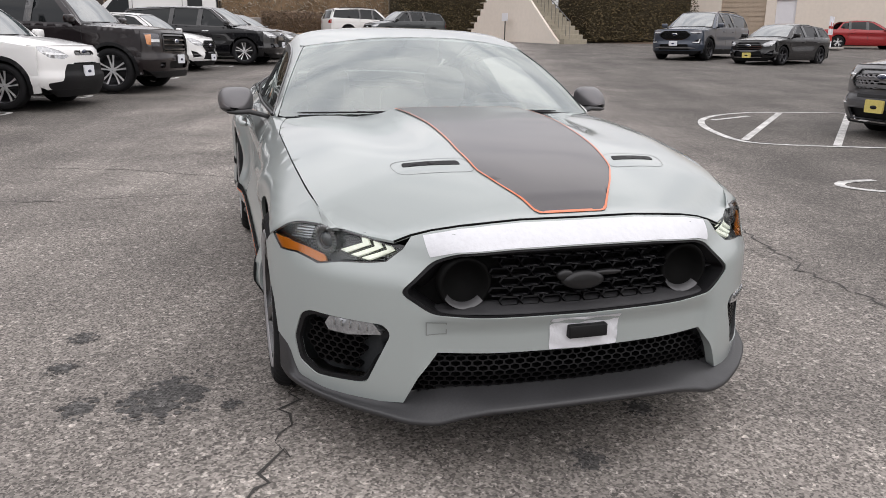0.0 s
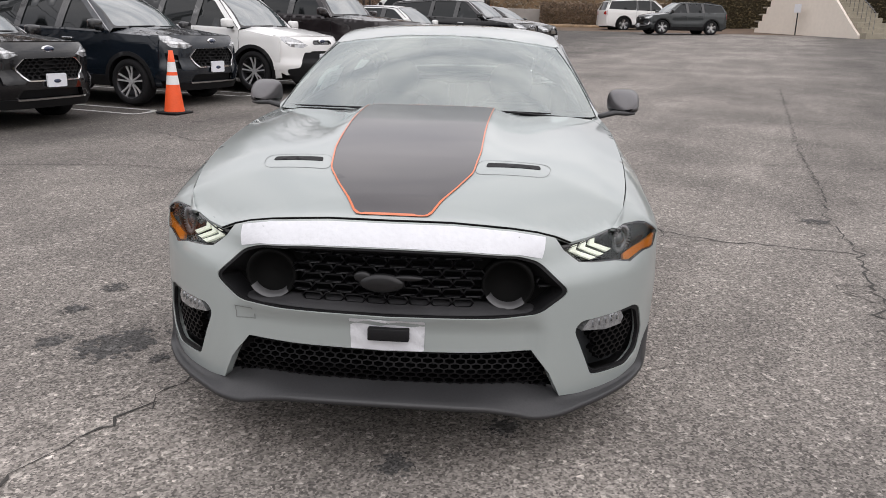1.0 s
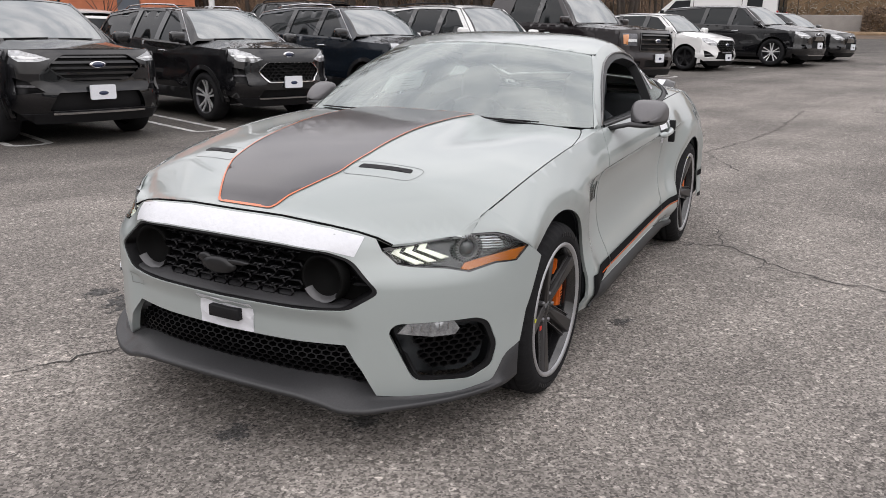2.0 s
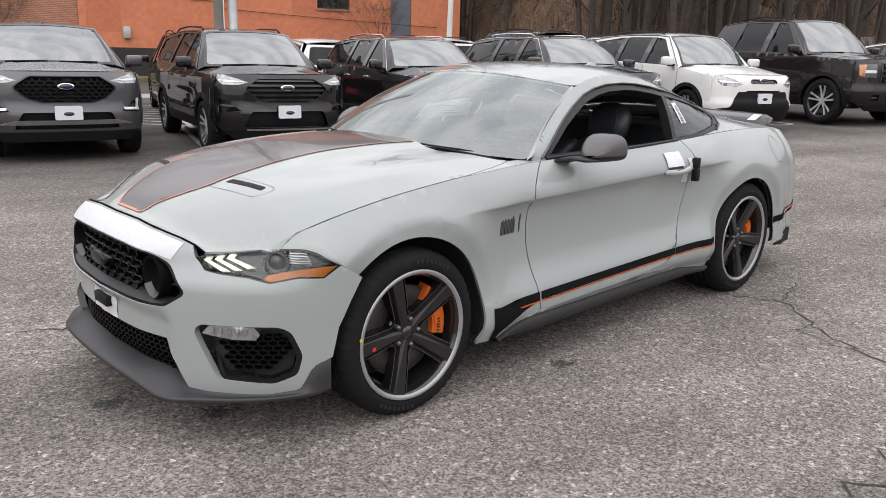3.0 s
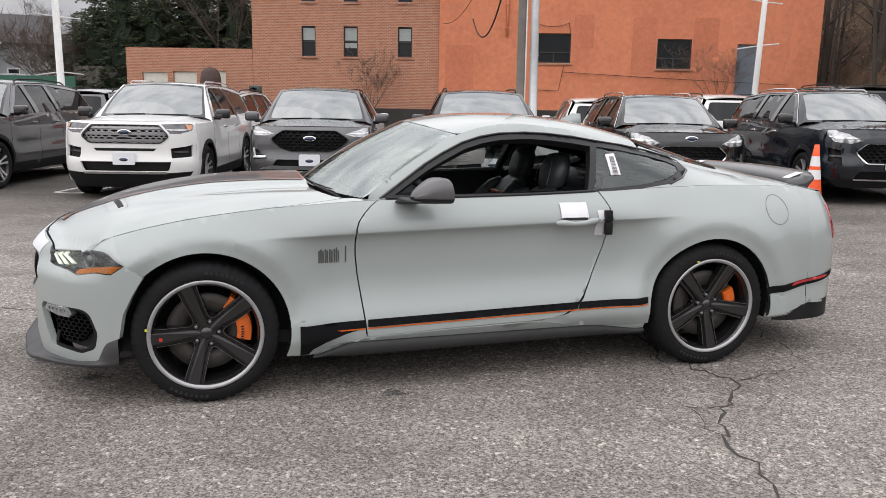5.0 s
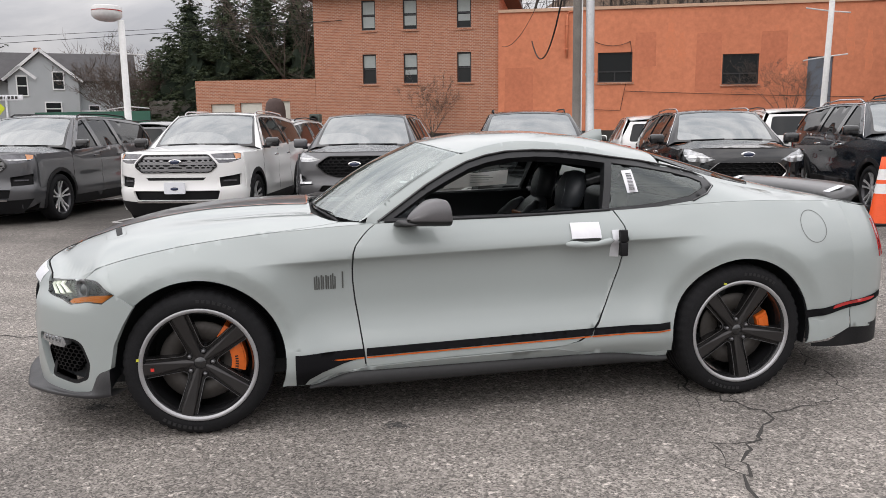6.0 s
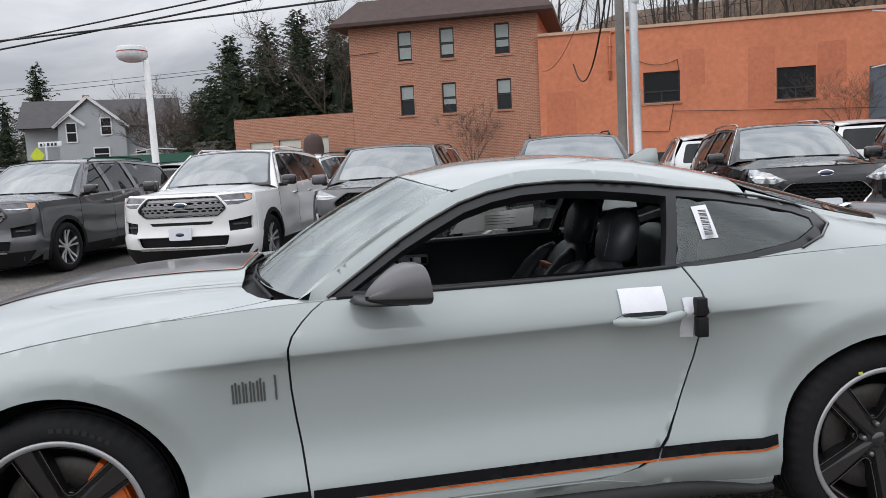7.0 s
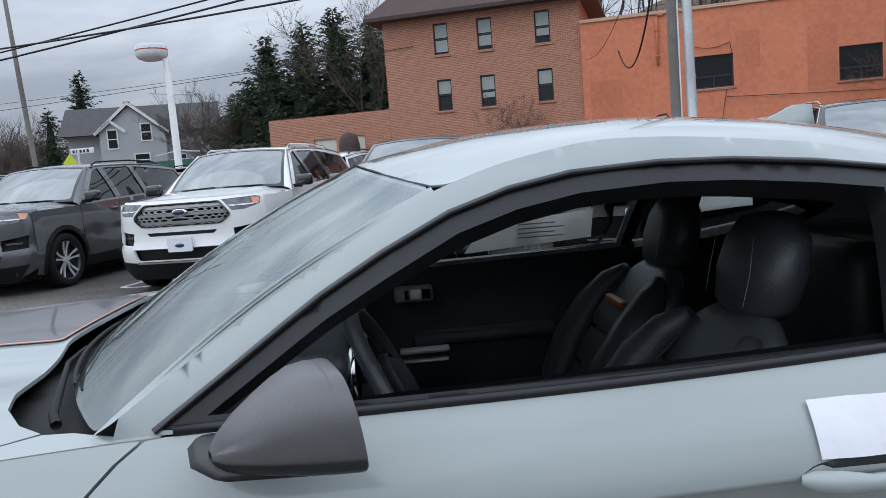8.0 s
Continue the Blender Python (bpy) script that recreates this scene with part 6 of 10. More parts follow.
        arm = [Vector(screen(pivot, 0.0)) + Vector((0, -0.05, -0.020)), Vector(screen(pivot * 0.8 + s0 * 0.2, 0.0)) + Vector((0, -0.05, -0.010)), blade[3] + Vector((0, -0.022, -0.002)), blade[5] + Vector((0, -0.004, 0.002))]
        bm = bmesh.new()
        tube(bm, arm, [0.009, 0.008, 0.005, 0.0035], 8)
        tube(bm, blade, [0.0025] + [0.0042] * 9 + [0.0025], 6)
        part("wiper", bm, M_BLACK, car, "black wiper arm and blade")


def rounded_half(st):
    """Softens the corners of a half outline, its ends kept."""
    out = [st[0]]
    for a, p, b in zip(st, st[1:], st[2:]):
        a, p, b = Vector(a), Vector(p), Vector(b)
        r = min(0.02, (a - p).length * 0.4, (b - p).length * 0.4)
        s, e = p + (a - p).normalized() * r, p + (b - p).normalized() * r
        for t in (0, 0.5, 1):
            q = s * (1 - t) ** 2 + p * 2 * t * (1 - t) + e * t * t
            out.append((q.x, q.y))
    return out + [st[-1]]


DOOR_FRONT = [(0.835, 0.962), (0.80, 0.938), (0.766, 0.906), (0.735, 0.868), (0.722, 0.832), (0.718, 0.76), (0.719, 0.693), (0.728, 0.60), (0.743, 0.50), (0.757, 0.39), (0.768, 0.29)]
DOOR_BOTTOM = [(1.188, 0.309), (1.647, 0.323), (1.76, 0.331), (1.83, 0.349), (1.893, 0.388), (1.94, 0.44)]
DOOR_REAR = [(1.992, 0.524), (2.03, 0.61), (2.062, 0.694), (2.085, 0.78), (2.092, 0.85), (2.082, 0.92), (2.048, 0.992)]


CREASES = [[(y, 0.80 + 0.03 * (y - 0.4) - d) for y in np.linspace(0.15, 2.7, 60)] for d in (-0.004, 0.001, 0.008, 0.022)]
CREASES += [arch_line(k, rr, 175, 5, 40) for k in (0, 1) for rr in (0.435, 0.47, 0.485)]


def build_sides(car):
    e = 0.0035
    fender = [(-0.405, EDGE_Z(-0.405) - 0.002), (-0.395, 0.778), (-0.378, 0.735), (-0.353, 0.694), (-0.312, 0.664), (-0.272, 0.634)]
    fender += arch_line(0, 0.396, 131.5, -20, 30) + [(0.42, 0.21), (0.50, 0.21)] + [(0.62, 0.26), (0.765 - e, 0.285)]
    fender += [(y - e, z) for y, z in reversed(DOOR_FRONT)] + [(y, EDGE_Z(y) - 0.001) for y in np.linspace(0.82, -0.40, 24)]
    part("front_wing", panel(fender, flank, 0.03, away=(1, 0, 0), depth=0.014, lines=CREASES), M_PAINT, car)
    part("front_wing", panel(fender, lambda y, z: (-flank(y, z)[0], y, z), 0.03, away=(-1, 0, 0), depth=0.014), M_PAINT, car)
    door = [(y + e, z) for y, z in DOOR_FRONT] + [(y, z + e) for y, z in DOOR_BOTTOM] + [(y - e, z) for y, z in DOOR_REAR]
    door += [(y, EDGE_Z(y) - 0.001) for y in np.linspace(2.03, 0.86, 20)]
    for sg in (1, -1):
        d = part("door", panel(door, lambda y, z: (sg * flank(y, z)[0], y, z), 0.024, away=(sg, 0, 0), depth=0.006, lines=CREASES), M_PAINT, car, "pale grey painted door with its window down" if sg > 0 else "")
        # handle over a flat dark panel; the cup's shade is put into its colour
        bm = bmesh.new()
        pts = [(1.770, 0.840), (1.785, 0.842), (1.815, 0.842), (1.86, 0.837), (1.92, 0.840), (1.955, 0.849), (1.99, 0.854), (2.012, 0.853)]
        offs = [0.002, 0.012, 0.024, 0.032, 0.032, 0.026, 0.018, 0.004]
        tube(bm, [(sg * (flank(y, z)[0] + o), y, z) for (y, z), o in zip(pts, offs)], [0.008, 0.015, 0.017, 0.0125, 0.0125, 0.016, 0.016, 0.008], 12)
        part("door_handle", bm, M_PAINT, d)
        cup = rounded([(1.762, 0.842), (1.79, 0.824), (1.84, 0.827), (1.94, 0.829), (1.955, 0.862), (1.93, 0.872), (1.84, 0.868), (1.79, 0.860)], 0.012, 3)
        part("handle_cup_shade", panel(cup, lambda y, z: (sg * flank(y, z, 0.0012)[0], y, z), 0.02, away=(sg, 0, 0), depth=0), surface("cup_shade_grey", (0.028, 0.030, 0.030), 0.5), d)
    quarter = [(2.052, 0.994)] + [(y + e, z) for y, z in reversed(DOOR_REAR[:-1])] + [(1.945, 0.432), (1.898, 0.380), (1.84, 0.347), (1.70, 0.322), (2.0, 0.262), (2.325, 0.270)]
    quarter += arch_line(1, 0.387, 192, -12, 34) + [(3.085, 0.272), (3.30, 0.31), (3.37, 0.335), (3.375, 0.48), (3.385, 0.62), (3.39, 0.80), (3.38, EDGE_Z(3.38))]
    quarter += [(y, EDGE_Z(y) - 0.001) for y in np.linspace(3.36, 2.1, 24)]
    for sg in (1, -1):
        q = part("rear_wing", panel(quarter, lambda y, z: (sg * flank(y, z)[0], y, z), 0.03, away=(sg, 0, 0), depth=0.006, lines=CREASES), M_PAINT, car)
        bm = bmesh.new()
        oval = [(3.145 + 0.078 * math.cos(a), 0.884 + 0.082 * math.sin(a)) for a in np.linspace(0, 2 * math.pi, 33)[:-1]]
        hole = [(3.145 + 0.0745 * math.cos(a), 0.884 + 0.0785 * math.sin(a)) for a in np.linspace(0, 2 * math.pi, 33)[:-1]]
        if sg > 0:
            panel(oval, lambda y, z: flank(y, z, 0.001), 0.03, [hole], (1, 0, 0), 0, bm=bm)
            part("fuel_flap_seam", bm, surface("flap_seam_grey", (0.10, 0.105, 0.105), 0.6), q)
        # rear reflector stripe and lower valance
        bm = panel([(3.085, 0.405), (3.40, 0.446), (3.60, 0.48), (3.60, 0.515), (3.40, 0.483), (3.085, 0.448)], lambda y, z: (sg * rear_side(y, z, 0.005)[0], rear_side(y, z, 0.005)[1], z), 0.02, away=(sg, 0, 0), depth=0)
        part("rear_stripe", bm, M_SIDESTRIPE, q)
        bm = panel(rounded([(3.24, 0.446), (3.50, 0.476), (3.53, 0.490), (3.48, 0.491), (3.26, 0.465)], 0.01, 2), lambda y, z: (sg * rear_side(y, z, 0.008)[0], rear_side(y, z, 0.008)[1], z), 0.03, away=(sg, 0, 0), depth=0.003)
        part("side_reflector", bm, M_RED, q)
    # sill: body-coloured upper edge, dark skirt below
    for sg in (1, -1):
        bm = panel([(0.505, 0.207), (0.62, 0.257), (0.768, 0.285), (1.188, 0.305), (1.65, 0.318), (1.72, 0.318), (2.0, 0.258), (2.32, 0.268), (2.315, 0.226), (0.6, 0.198)],
                   lambda y, z: (sg * flank(y, z, 0.002 if z > 0.245 else 0.002)[0], y, z), 0.03, away=(sg, 0, 0), depth=0.02)
        part("sill", bm, M_PAINT, car)
        bm = bmesh.new()
        cols = []
        for y in np.linspace(0.50, 2.315, 40):
            k = (y - 0.5) / 1.815
            zt = 0.205 + 0.058 * blend(0.0, 0.12, k) + 0.012 * k - 0.03 * blend(0.80, 1.0, k)
            zb = 0.186 + 0.026 * k
            x = flank(y, zt)[0]
            cols.append([bm.verts.new((sg * (x + dx), y, z)) for dx, z in ((0.001, zt), (0.016, zt - 0.006), (0.020, (zt + zb) / 2), (0.012, zb + 0.006), (-0.02, zb), (-0.15, zb))])
        for a, b in zip(cols, cols[1:]):
            for i in range(5):
                bm.faces.new((a[i], b[i], b[i + 1], a[i + 1]))
        part("side_skirt", fix(bm), surface("grey_skirt", (0.030, 0.030, 0.031), 0.55, var=0.12, spec=0.3), car, "dark grey side skirt")
    # side stripe on sill, wing and doors
    for sg in (1, -1):
        lay = lambda o: (lambda y, z: (sg * flank(y, z, o)[0], y, z))
        bm = bmesh.new()
        for y0, y1, du, dl in ((0.437, 0.760, 0.0, 0.0), (0.772, 1.903, 0.012, 0.0), (1.908, 2.318, 0.0, 0.012)):
            n = 6
            up = [(y, 0.367 + 0.032 * (y - 0.435)) for y in np.linspace(y1 + du, y0 + dl, n)]
            lo = [(y, 0.3285 + 0.0335 * (y - 0.435)) for y in np.linspace(y0, y1, n)]
            if y0 < 0.5:
                lo = [(0.437, 0.212), (0.478, 0.214), (0.50, 0.242), (0.56, 0.275), (0.66, 0.312), (0.760, 0.339)]
            panel(lo + up, lay(0.0045), 0.018, away=(sg, 0, 0), depth=0, bm=bm)
        part("side_stripe", bm, M_SIDESTRIPE, car, "black side stripe with orange line")
        bm = bmesh.new()
        for y0, y1 in ((0.61, 0.760), (0.772, 1.896), (1.903, 2.318)):
            n = 6
            up = [(y, 0.3265 + 0.0335 * (y - 0.435)) for y in np.linspace(y1, y0, n)]
            lo = [(y, 0.3195 + 0.0340 * (y - 0.435) + (0.008 if y < 0.63 else 0)) for y in np.linspace(y0, y1, n)]
            panel(lo + up, lay(0.0055), 0.018, away=(sg, 0, 0), depth=0, bm=bm)
        part("side_pinstripe", bm, M_SIDEPIN, car, "orange pinstripe")
    # badge of plain upright bars
    bm = bmesh.new()
    spots = [0.536, 0.546, 0.556, 0.568, 0.577, 0.590, 0.600, 0.612, 0.622, 0.632, 0.668]
    for k, y in enumerate(spots):
        hi = (0.724, 0.730, 0.722, 0.731, 0.724, 0.730, 0.724, 0.730, 0.737, 0.722, 0.744)[k]
        for a in (0.0,):
            panel([(y, 0.662), (y + 0.006, 0.662), (y + 0.006, hi), (y, hi)], lambda yy, z: flank(yy, z, 0.004), 0.05, away=(1, 0, 0), depth=0.004, bm=bm)
    part("wing_badge", bm, surface("badge_grey", (0.11, 0.115, 0.11), 0.4, 0.4), car, "dark grey badge of upright bars")
    # dark inner shell behind the gaps
    inner = [(-0.30, 0.62)] + arch_line(0, 0.40, 130, -20, 24) + [(0.5, 0.22), (2.2, 0.24)] + arch_line(1, 0.392, 195, -12, 24) + [(3.3, 0.34), (3.5, 0.7), (3.5, 0.93)]
    inner += [(y, EDGE_Z(y) - 0.03) for y in np.linspace(3.4, -0.3, 24)]
    bm = panel(inner, lambda y, z: flank(y, z, -0.028), 0.09, away=(1, 0, 0), depth=0, mirror=True)
    part("inner_shell", bm, M_CABIN, car)


WIN_DOOR = [(0.925, 0.985), (1.055, 1.070), (1.107, 1.103), (1.204, 1.154), (1.325, 1.213), (1.425, 1.243), (1.53, 1.261), (1.68, 1.267), (1.80, 1.261), (1.937, 1.246), (2.058, 1.228), (1.992, 0.994)]
WIN_QUARTER = [(2.098, 1.226), (2.27, 1.203), (2.439, 1.172), (2.56, 1.142), (2.615, 1.118), (2.60, 1.09), (2.50, 1.052), (2.30, 1.022), (2.032, 1.002)]
WIN_FRAME = [(0.850, 0.972), (0.954, 1.041), (1.040, 1.099), (1.10, 1.138), (1.20, 1.193), (1.313, 1.246), (1.415, 1.277), (1.52, 1.295), (1.67, 1.301), (1.80, 1.296), (1.95, 1.281), (2.10, 1.258), (2.28, 1.234),
             (2.46, 1.201), (2.60, 1.165), (2.672, 1.135), (2.668, 1.095), (2.60, 1.06), (2.50, 1.028), (2.30, 1.004), (2.05, 0.990), (1.5, 0.974), (1.1, 0.968)]


def build_upper(car):
    shell = [(0.79, EDGE_Z(0.79) + 0.001)] + [(y, RAIL_Z(y) + 0.0) for y in np.linspace(0.80, 3.30, 126)]
    shell += [(TAIL_START, EDGE_Z(TAIL_START))] + [(y, EDGE_Z(y)) for y in np.linspace(3.35, 0.85, 30)]
    for sg in (1, -1):
        lay = lambda o: (lambda y, z: (sg * house(y, z, o)[0], y, z))
        part("roof_side", panel(shell, lay(0.0), 0.02, [WIN_FRAME], (sg, 0, 0.2), 0.012), M_PAINT, car)
        fr = part("window_frame", panel(WIN_FRAME, lay(-0.004), 0.03, [WIN_DOOR, WIN_QUARTER], (sg, 0, 0.2), 0.05), M_WINTRIM, car, "black window frame and pillar")
        bm = bmesh.new()
        seal = WIN_FRAME[:19]
        tube(bm, [(sg * (house(y, z)[0] + 0.003), y, z) for y, z in seal], 0.006, 6)
        part("window_seal", bm, M_GLOSS, fr)
        g = part("quarter_window", panel(WIN_QUARTER, lay(-0.012), 0.05, away=(sg, 0, 0.2), depth=0), M_GLASS, car, "dark quarter window" if sg > 0 else "")
        g.visible_shadow = False
        if sg < 0:
            g = part("door_window", panel(WIN_DOOR, lay(-0.014), 0.06, away=(sg, 0, 0.2), depth=0), M_GLASS, car)
            g.visible_shadow = False
        bm = bmesh.new()
        tube(bm, [(sg * (EDGE_X(y) - 0.004), y, EDGE_Z(y) + 0.005) for y in np.linspace(0.88, 2.03, 20)], 0.0085, 8)
        part("door_waist_seal", bm, M_WINTRIM, car)
    # barcode sticker in the quarter window
    bm = panel([(2.150, 1.075), (2.212, 1.078), (2.205, 1.190), (2.143, 1.186)], lambda y, z: house(y, z, -0.008), 0.05, away=(1, 0, 0.2), depth=0)
    st = part("window_sticker", bm, M_PAPER, car, "white barcode sticker in the quarter window")
    bm = bmesh.new()
    rnd = random.Random(4)
    z = 1.09
    while z < 1.175:
        h = rnd.uniform(0.0012, 0.0035)
        panel([(2.165, z), (2.196, z), (2.196, z + h), (2.165, z + h)], lambda y, zz: house(y, zz, -0.007), 0.05, away=(1, 0, 0.2), depth=0, bm=bm)
        z += h + rnd.uniform(0.0012, 0.003)
    part("barcode", bm, M_GLOSS, st)
    # roof, rear window, boot
    def roof_front(x):
        s = x / 0.612
        return 1.141 + 0.163 * abs(s) ** 2.2
    half = [(0.0, roof_front(0)), (0.15, roof_front(0.15)), (0.30, roof_front(0.30)), (0.42, roof_front(0.42)), (0.52, roof_front(0.52)), (0.59, roof_front(0.59)), (0.61, 1.315)]
    half += [(RAIL_X(y) + 0.0, y) for y in np.linspace(1.33, 2.40, 54)] + [(0.45, 2.40), (0.0, 2.36)]
    part("roof", panel(closed_half(half), crown, 0.03, away=(0, 0, 1), depth=0.004), M_PAINT, car)
    half = [(0.0, 2.365), (0.44, 2.405), (0.50, 2.43), (0.525, 2.6), (0.52, 2.95), (0.40, 3.01), (0.0, 3.03)]
    part("rear_window", panel(closed_half(half), crown, 0.05, away=(0, 0, 1), depth=0.0), M_TINT, car)
    half = [(0.0, 3.035), (0.41, 3.015), (0.53, 2.95), (0.53, 2.42), (0.575, 2.405)] + [(RAIL_X(y), y) for y in np.linspace(2.45, 3.30, 12)] + [(0.0, 3.30)]
    part("boot_lid", panel(closed_half(half), crown, 0.04, away=(0, 0, 1), depth=0.01), M_PAINT, car)
    # windscreen with its dark border
    inset = rounded([(-0.984, 0.05), (0.984, 0.05), (0.984, 0.965), (-0.984, 0.965)], 0.05, 4)
    border = rounded([(-0.988, -0.015), (0.988, -0.015), (0.988, 1.0), (-0.988, 1.0)], 0.05, 4)
    part("windscreen_border", panel(border, lambda s, t: screen(s, t, -0.004), 0.06, [inset], (0, -1, 1), 0), M_GLOSS, car)
    g = part("windscreen", panel(border, screen, 0.06, away=(0, -1, 1), depth=0), M_SHIELD, car, "windscreen reflecting the pale sky")
    g.visible_shadow = False
    for sg in (1, -1):
        bm = bmesh.new()
        cols = []
        for t in np.linspace(-0.03, 1.0, 16):
            p = Vector(screen(0.982, t, 0.0025))
            yy = max(0.79, p.y + 0.004)
            q = Vector(house(yy, RAIL_Z(yy)))
            cols.append([bm.verts.new((sg * v.x, v.y, v.z)) for v in (p, p.lerp(q, 0.5), q)])
        for a, b in zip(cols, cols[1:]):
            for i in range(2):
                bm.faces.new((a[i], a[i + 1], b[i + 1], b[i]))
        part("screen_pillar", fix(bm), M_PAINT, car)
    bm = bmesh.new()
    box(bm, -0.095, 1.13, 1.285, 0.095, 1.20, 1.335, bevel=0.015)
    part("camera_housing", bm, M_BLACK, car)
    bm = bmesh.new()
    box(bm, -0.13, 1.24, 1.225, 0.13, 1.27, 1.29, bevel=0.02)
    part("rear_view_mirror", bm, M_BLACK, car)
    # roof antenna fin
    bm = bmesh.new()
    prism(bm, [(2.13, 1.345), (2.30, 1.315), (2.288, 1.402), (2.245, 1.403), (2.19, 1.380)], lambda y, z: (0.012, y, z), lambda y, z: (-0.012, y, z))
    part("antenna_fin", fix(bm), M_PAINT, car)
    # boot spoiler
    bm = bmesh.new()
    cols = []
    for x in np.linspace(-0.62, 0.62, 41):
        a = abs(x) / 0.62
        y0, y1 = 3.50 - 0.09 * a ** 2, 3.71 - 0.13 * a ** 2
        zb = 1.022 - 0.004 * a ** 2
        droop = 0.020 * blend(0.9, 1.0, a)
        cols.append([bm.verts.new((x, y, z - droop)) for y, z in ((y0, zb + 0.006), (y0 + 0.10, zb + 0.030), (y1 - 0.06, zb + 0.046), (y1, zb + 0.052), (y1 + 0.006, zb + 0.036), (y1 - 0.05, zb - 0.03),
                                                                  (y0 + 0.03, zb - 0.05))])
    for a, b in zip(cols, cols[1:]):
        for i in range(7):
            j = (i + 1) % 7
            bm.faces.new((a[i], a[j], b[j], b[i]))
    bm.faces.new(cols[0])
    bm.faces.new(list(reversed(cols[-1])))
    sp = part("boot_spoiler", fix(bm), surface("spoiler_black", (0.04, 0.04, 0.042), 0.3, coat=0.4), car, "dark boot spoiler with white tape")
    bm = bmesh.new()
    for x in (0.52, -0.52):
        a = abs(x) / 0.62
        y0, y1, zb = 3.50 - 0.09 * a ** 2, 3.71 - 0.13 * a ** 2, 1.022 - 0.004 * a ** 2
        vs = [bm.verts.new(p) for p in ((x - 0.03, y0 + 0.02, zb + 0.014), (x + 0.03, y0 + 0.02, zb + 0.014), (x + 0.03, y1 - 0.06, zb + 0.049), (x - 0.03, y1 - 0.06, zb + 0.049))]
        bm.faces.new(vs)
    part("tape", bm, M_WHITETAPE, sp)


def build_rear(car):
    out = closed_half([(0.0, 0.950), (0.5, 0.956), (0.9, 0.968), (1.2, EDGE_Z(TAIL_START) - 0.001), (1.2, 0.335), (0.8, 0.32), (0.0, 0.32)])
    part("rear_bumper", panel(out, tail, 0.03, away=(0, 1, 0), depth=0.004), M_PAINT, car)
    bm = bmesh.new()
    cols = []
    for c in np.linspace(-1.32, 1.32, 60):
        a = abs(c)
        x, y, _ = tail(min(a, 1.2), 0.35)
        if a > 1.2:
            y -= (a - 1.2) * 2.2
            x = flank(y, 0.3)[0] + 0.003
        zt = 0.345 - 0.075 * blend(1.15, 1.32, a)
        cols.append([bm.verts.new((math.copysign(x, c), y, z)) for z in (zt, 0.235 + 0.02 * blend(1.2, 1.32, a))])
    for a, b in zip(cols, cols[1:]):
        bm.faces.new((a[0], b[0], b[1], a[1]))
    part("rear_valance", fix(bm), M_BLACK, car)
    bm = bmesh.new()
    cols = []
    for t in np.linspace(-1, 1, 61):
        a = abs(t)
        if a < 0.8:
            p = Vector(crown(RAIL_X(3.30) * a / 0.8, 3.30))
        else:
            k = (a - 0.8) / 0.2
            y = 3.30 + (TAIL_START - 3.30) * k
            p = Vector((RAIL_X(y) + (EDGE_X(y) - RAIL_X(y)) * k, y, RAIL_Z(y) + (EDGE_Z(y) - RAIL_Z(y)) * k))
        q = Vector(tail(1.2 * a, 0.950 + (EDGE_Z(TAIL_START) - 0.951) * a ** 2.2))
        cols.append([bm.verts.new((math.copysign(v.x, t), v.y, v.z)) for v in (p, p.lerp(q, 0.25) + Vector((0, 0, 0.003)), p.lerp(q, 0.5) + Vector((0, 0, 0.004)), p.lerp(q, 0.8) + Vector((0, 0, 0.003)), q)])
    for p, q in zip(cols, cols[1:]):
        for i in range(4):
            bm.faces.new((p[i], p[i + 1], q[i + 1], q[i]))
    part("rear_deck", fix(bm), M_PAINT, car)
    for sg in (1, -1):
        for k in range(3):
            c0 = 0.62 + 0.10 * k
            bm = panel([(sg * c0, 0.70), (sg * (c0 + 0.06), 0.70), (sg * (c0 + 0.06), 0.90), (sg * c0, 0.90)], lambda c, z: (tail(c, z)[0], tail(c, z)[1] + 0.006, z), 0.05, away=(0, 1, 0), depth=0.01)
            part("tail_lamp", bm, M_RED, car)


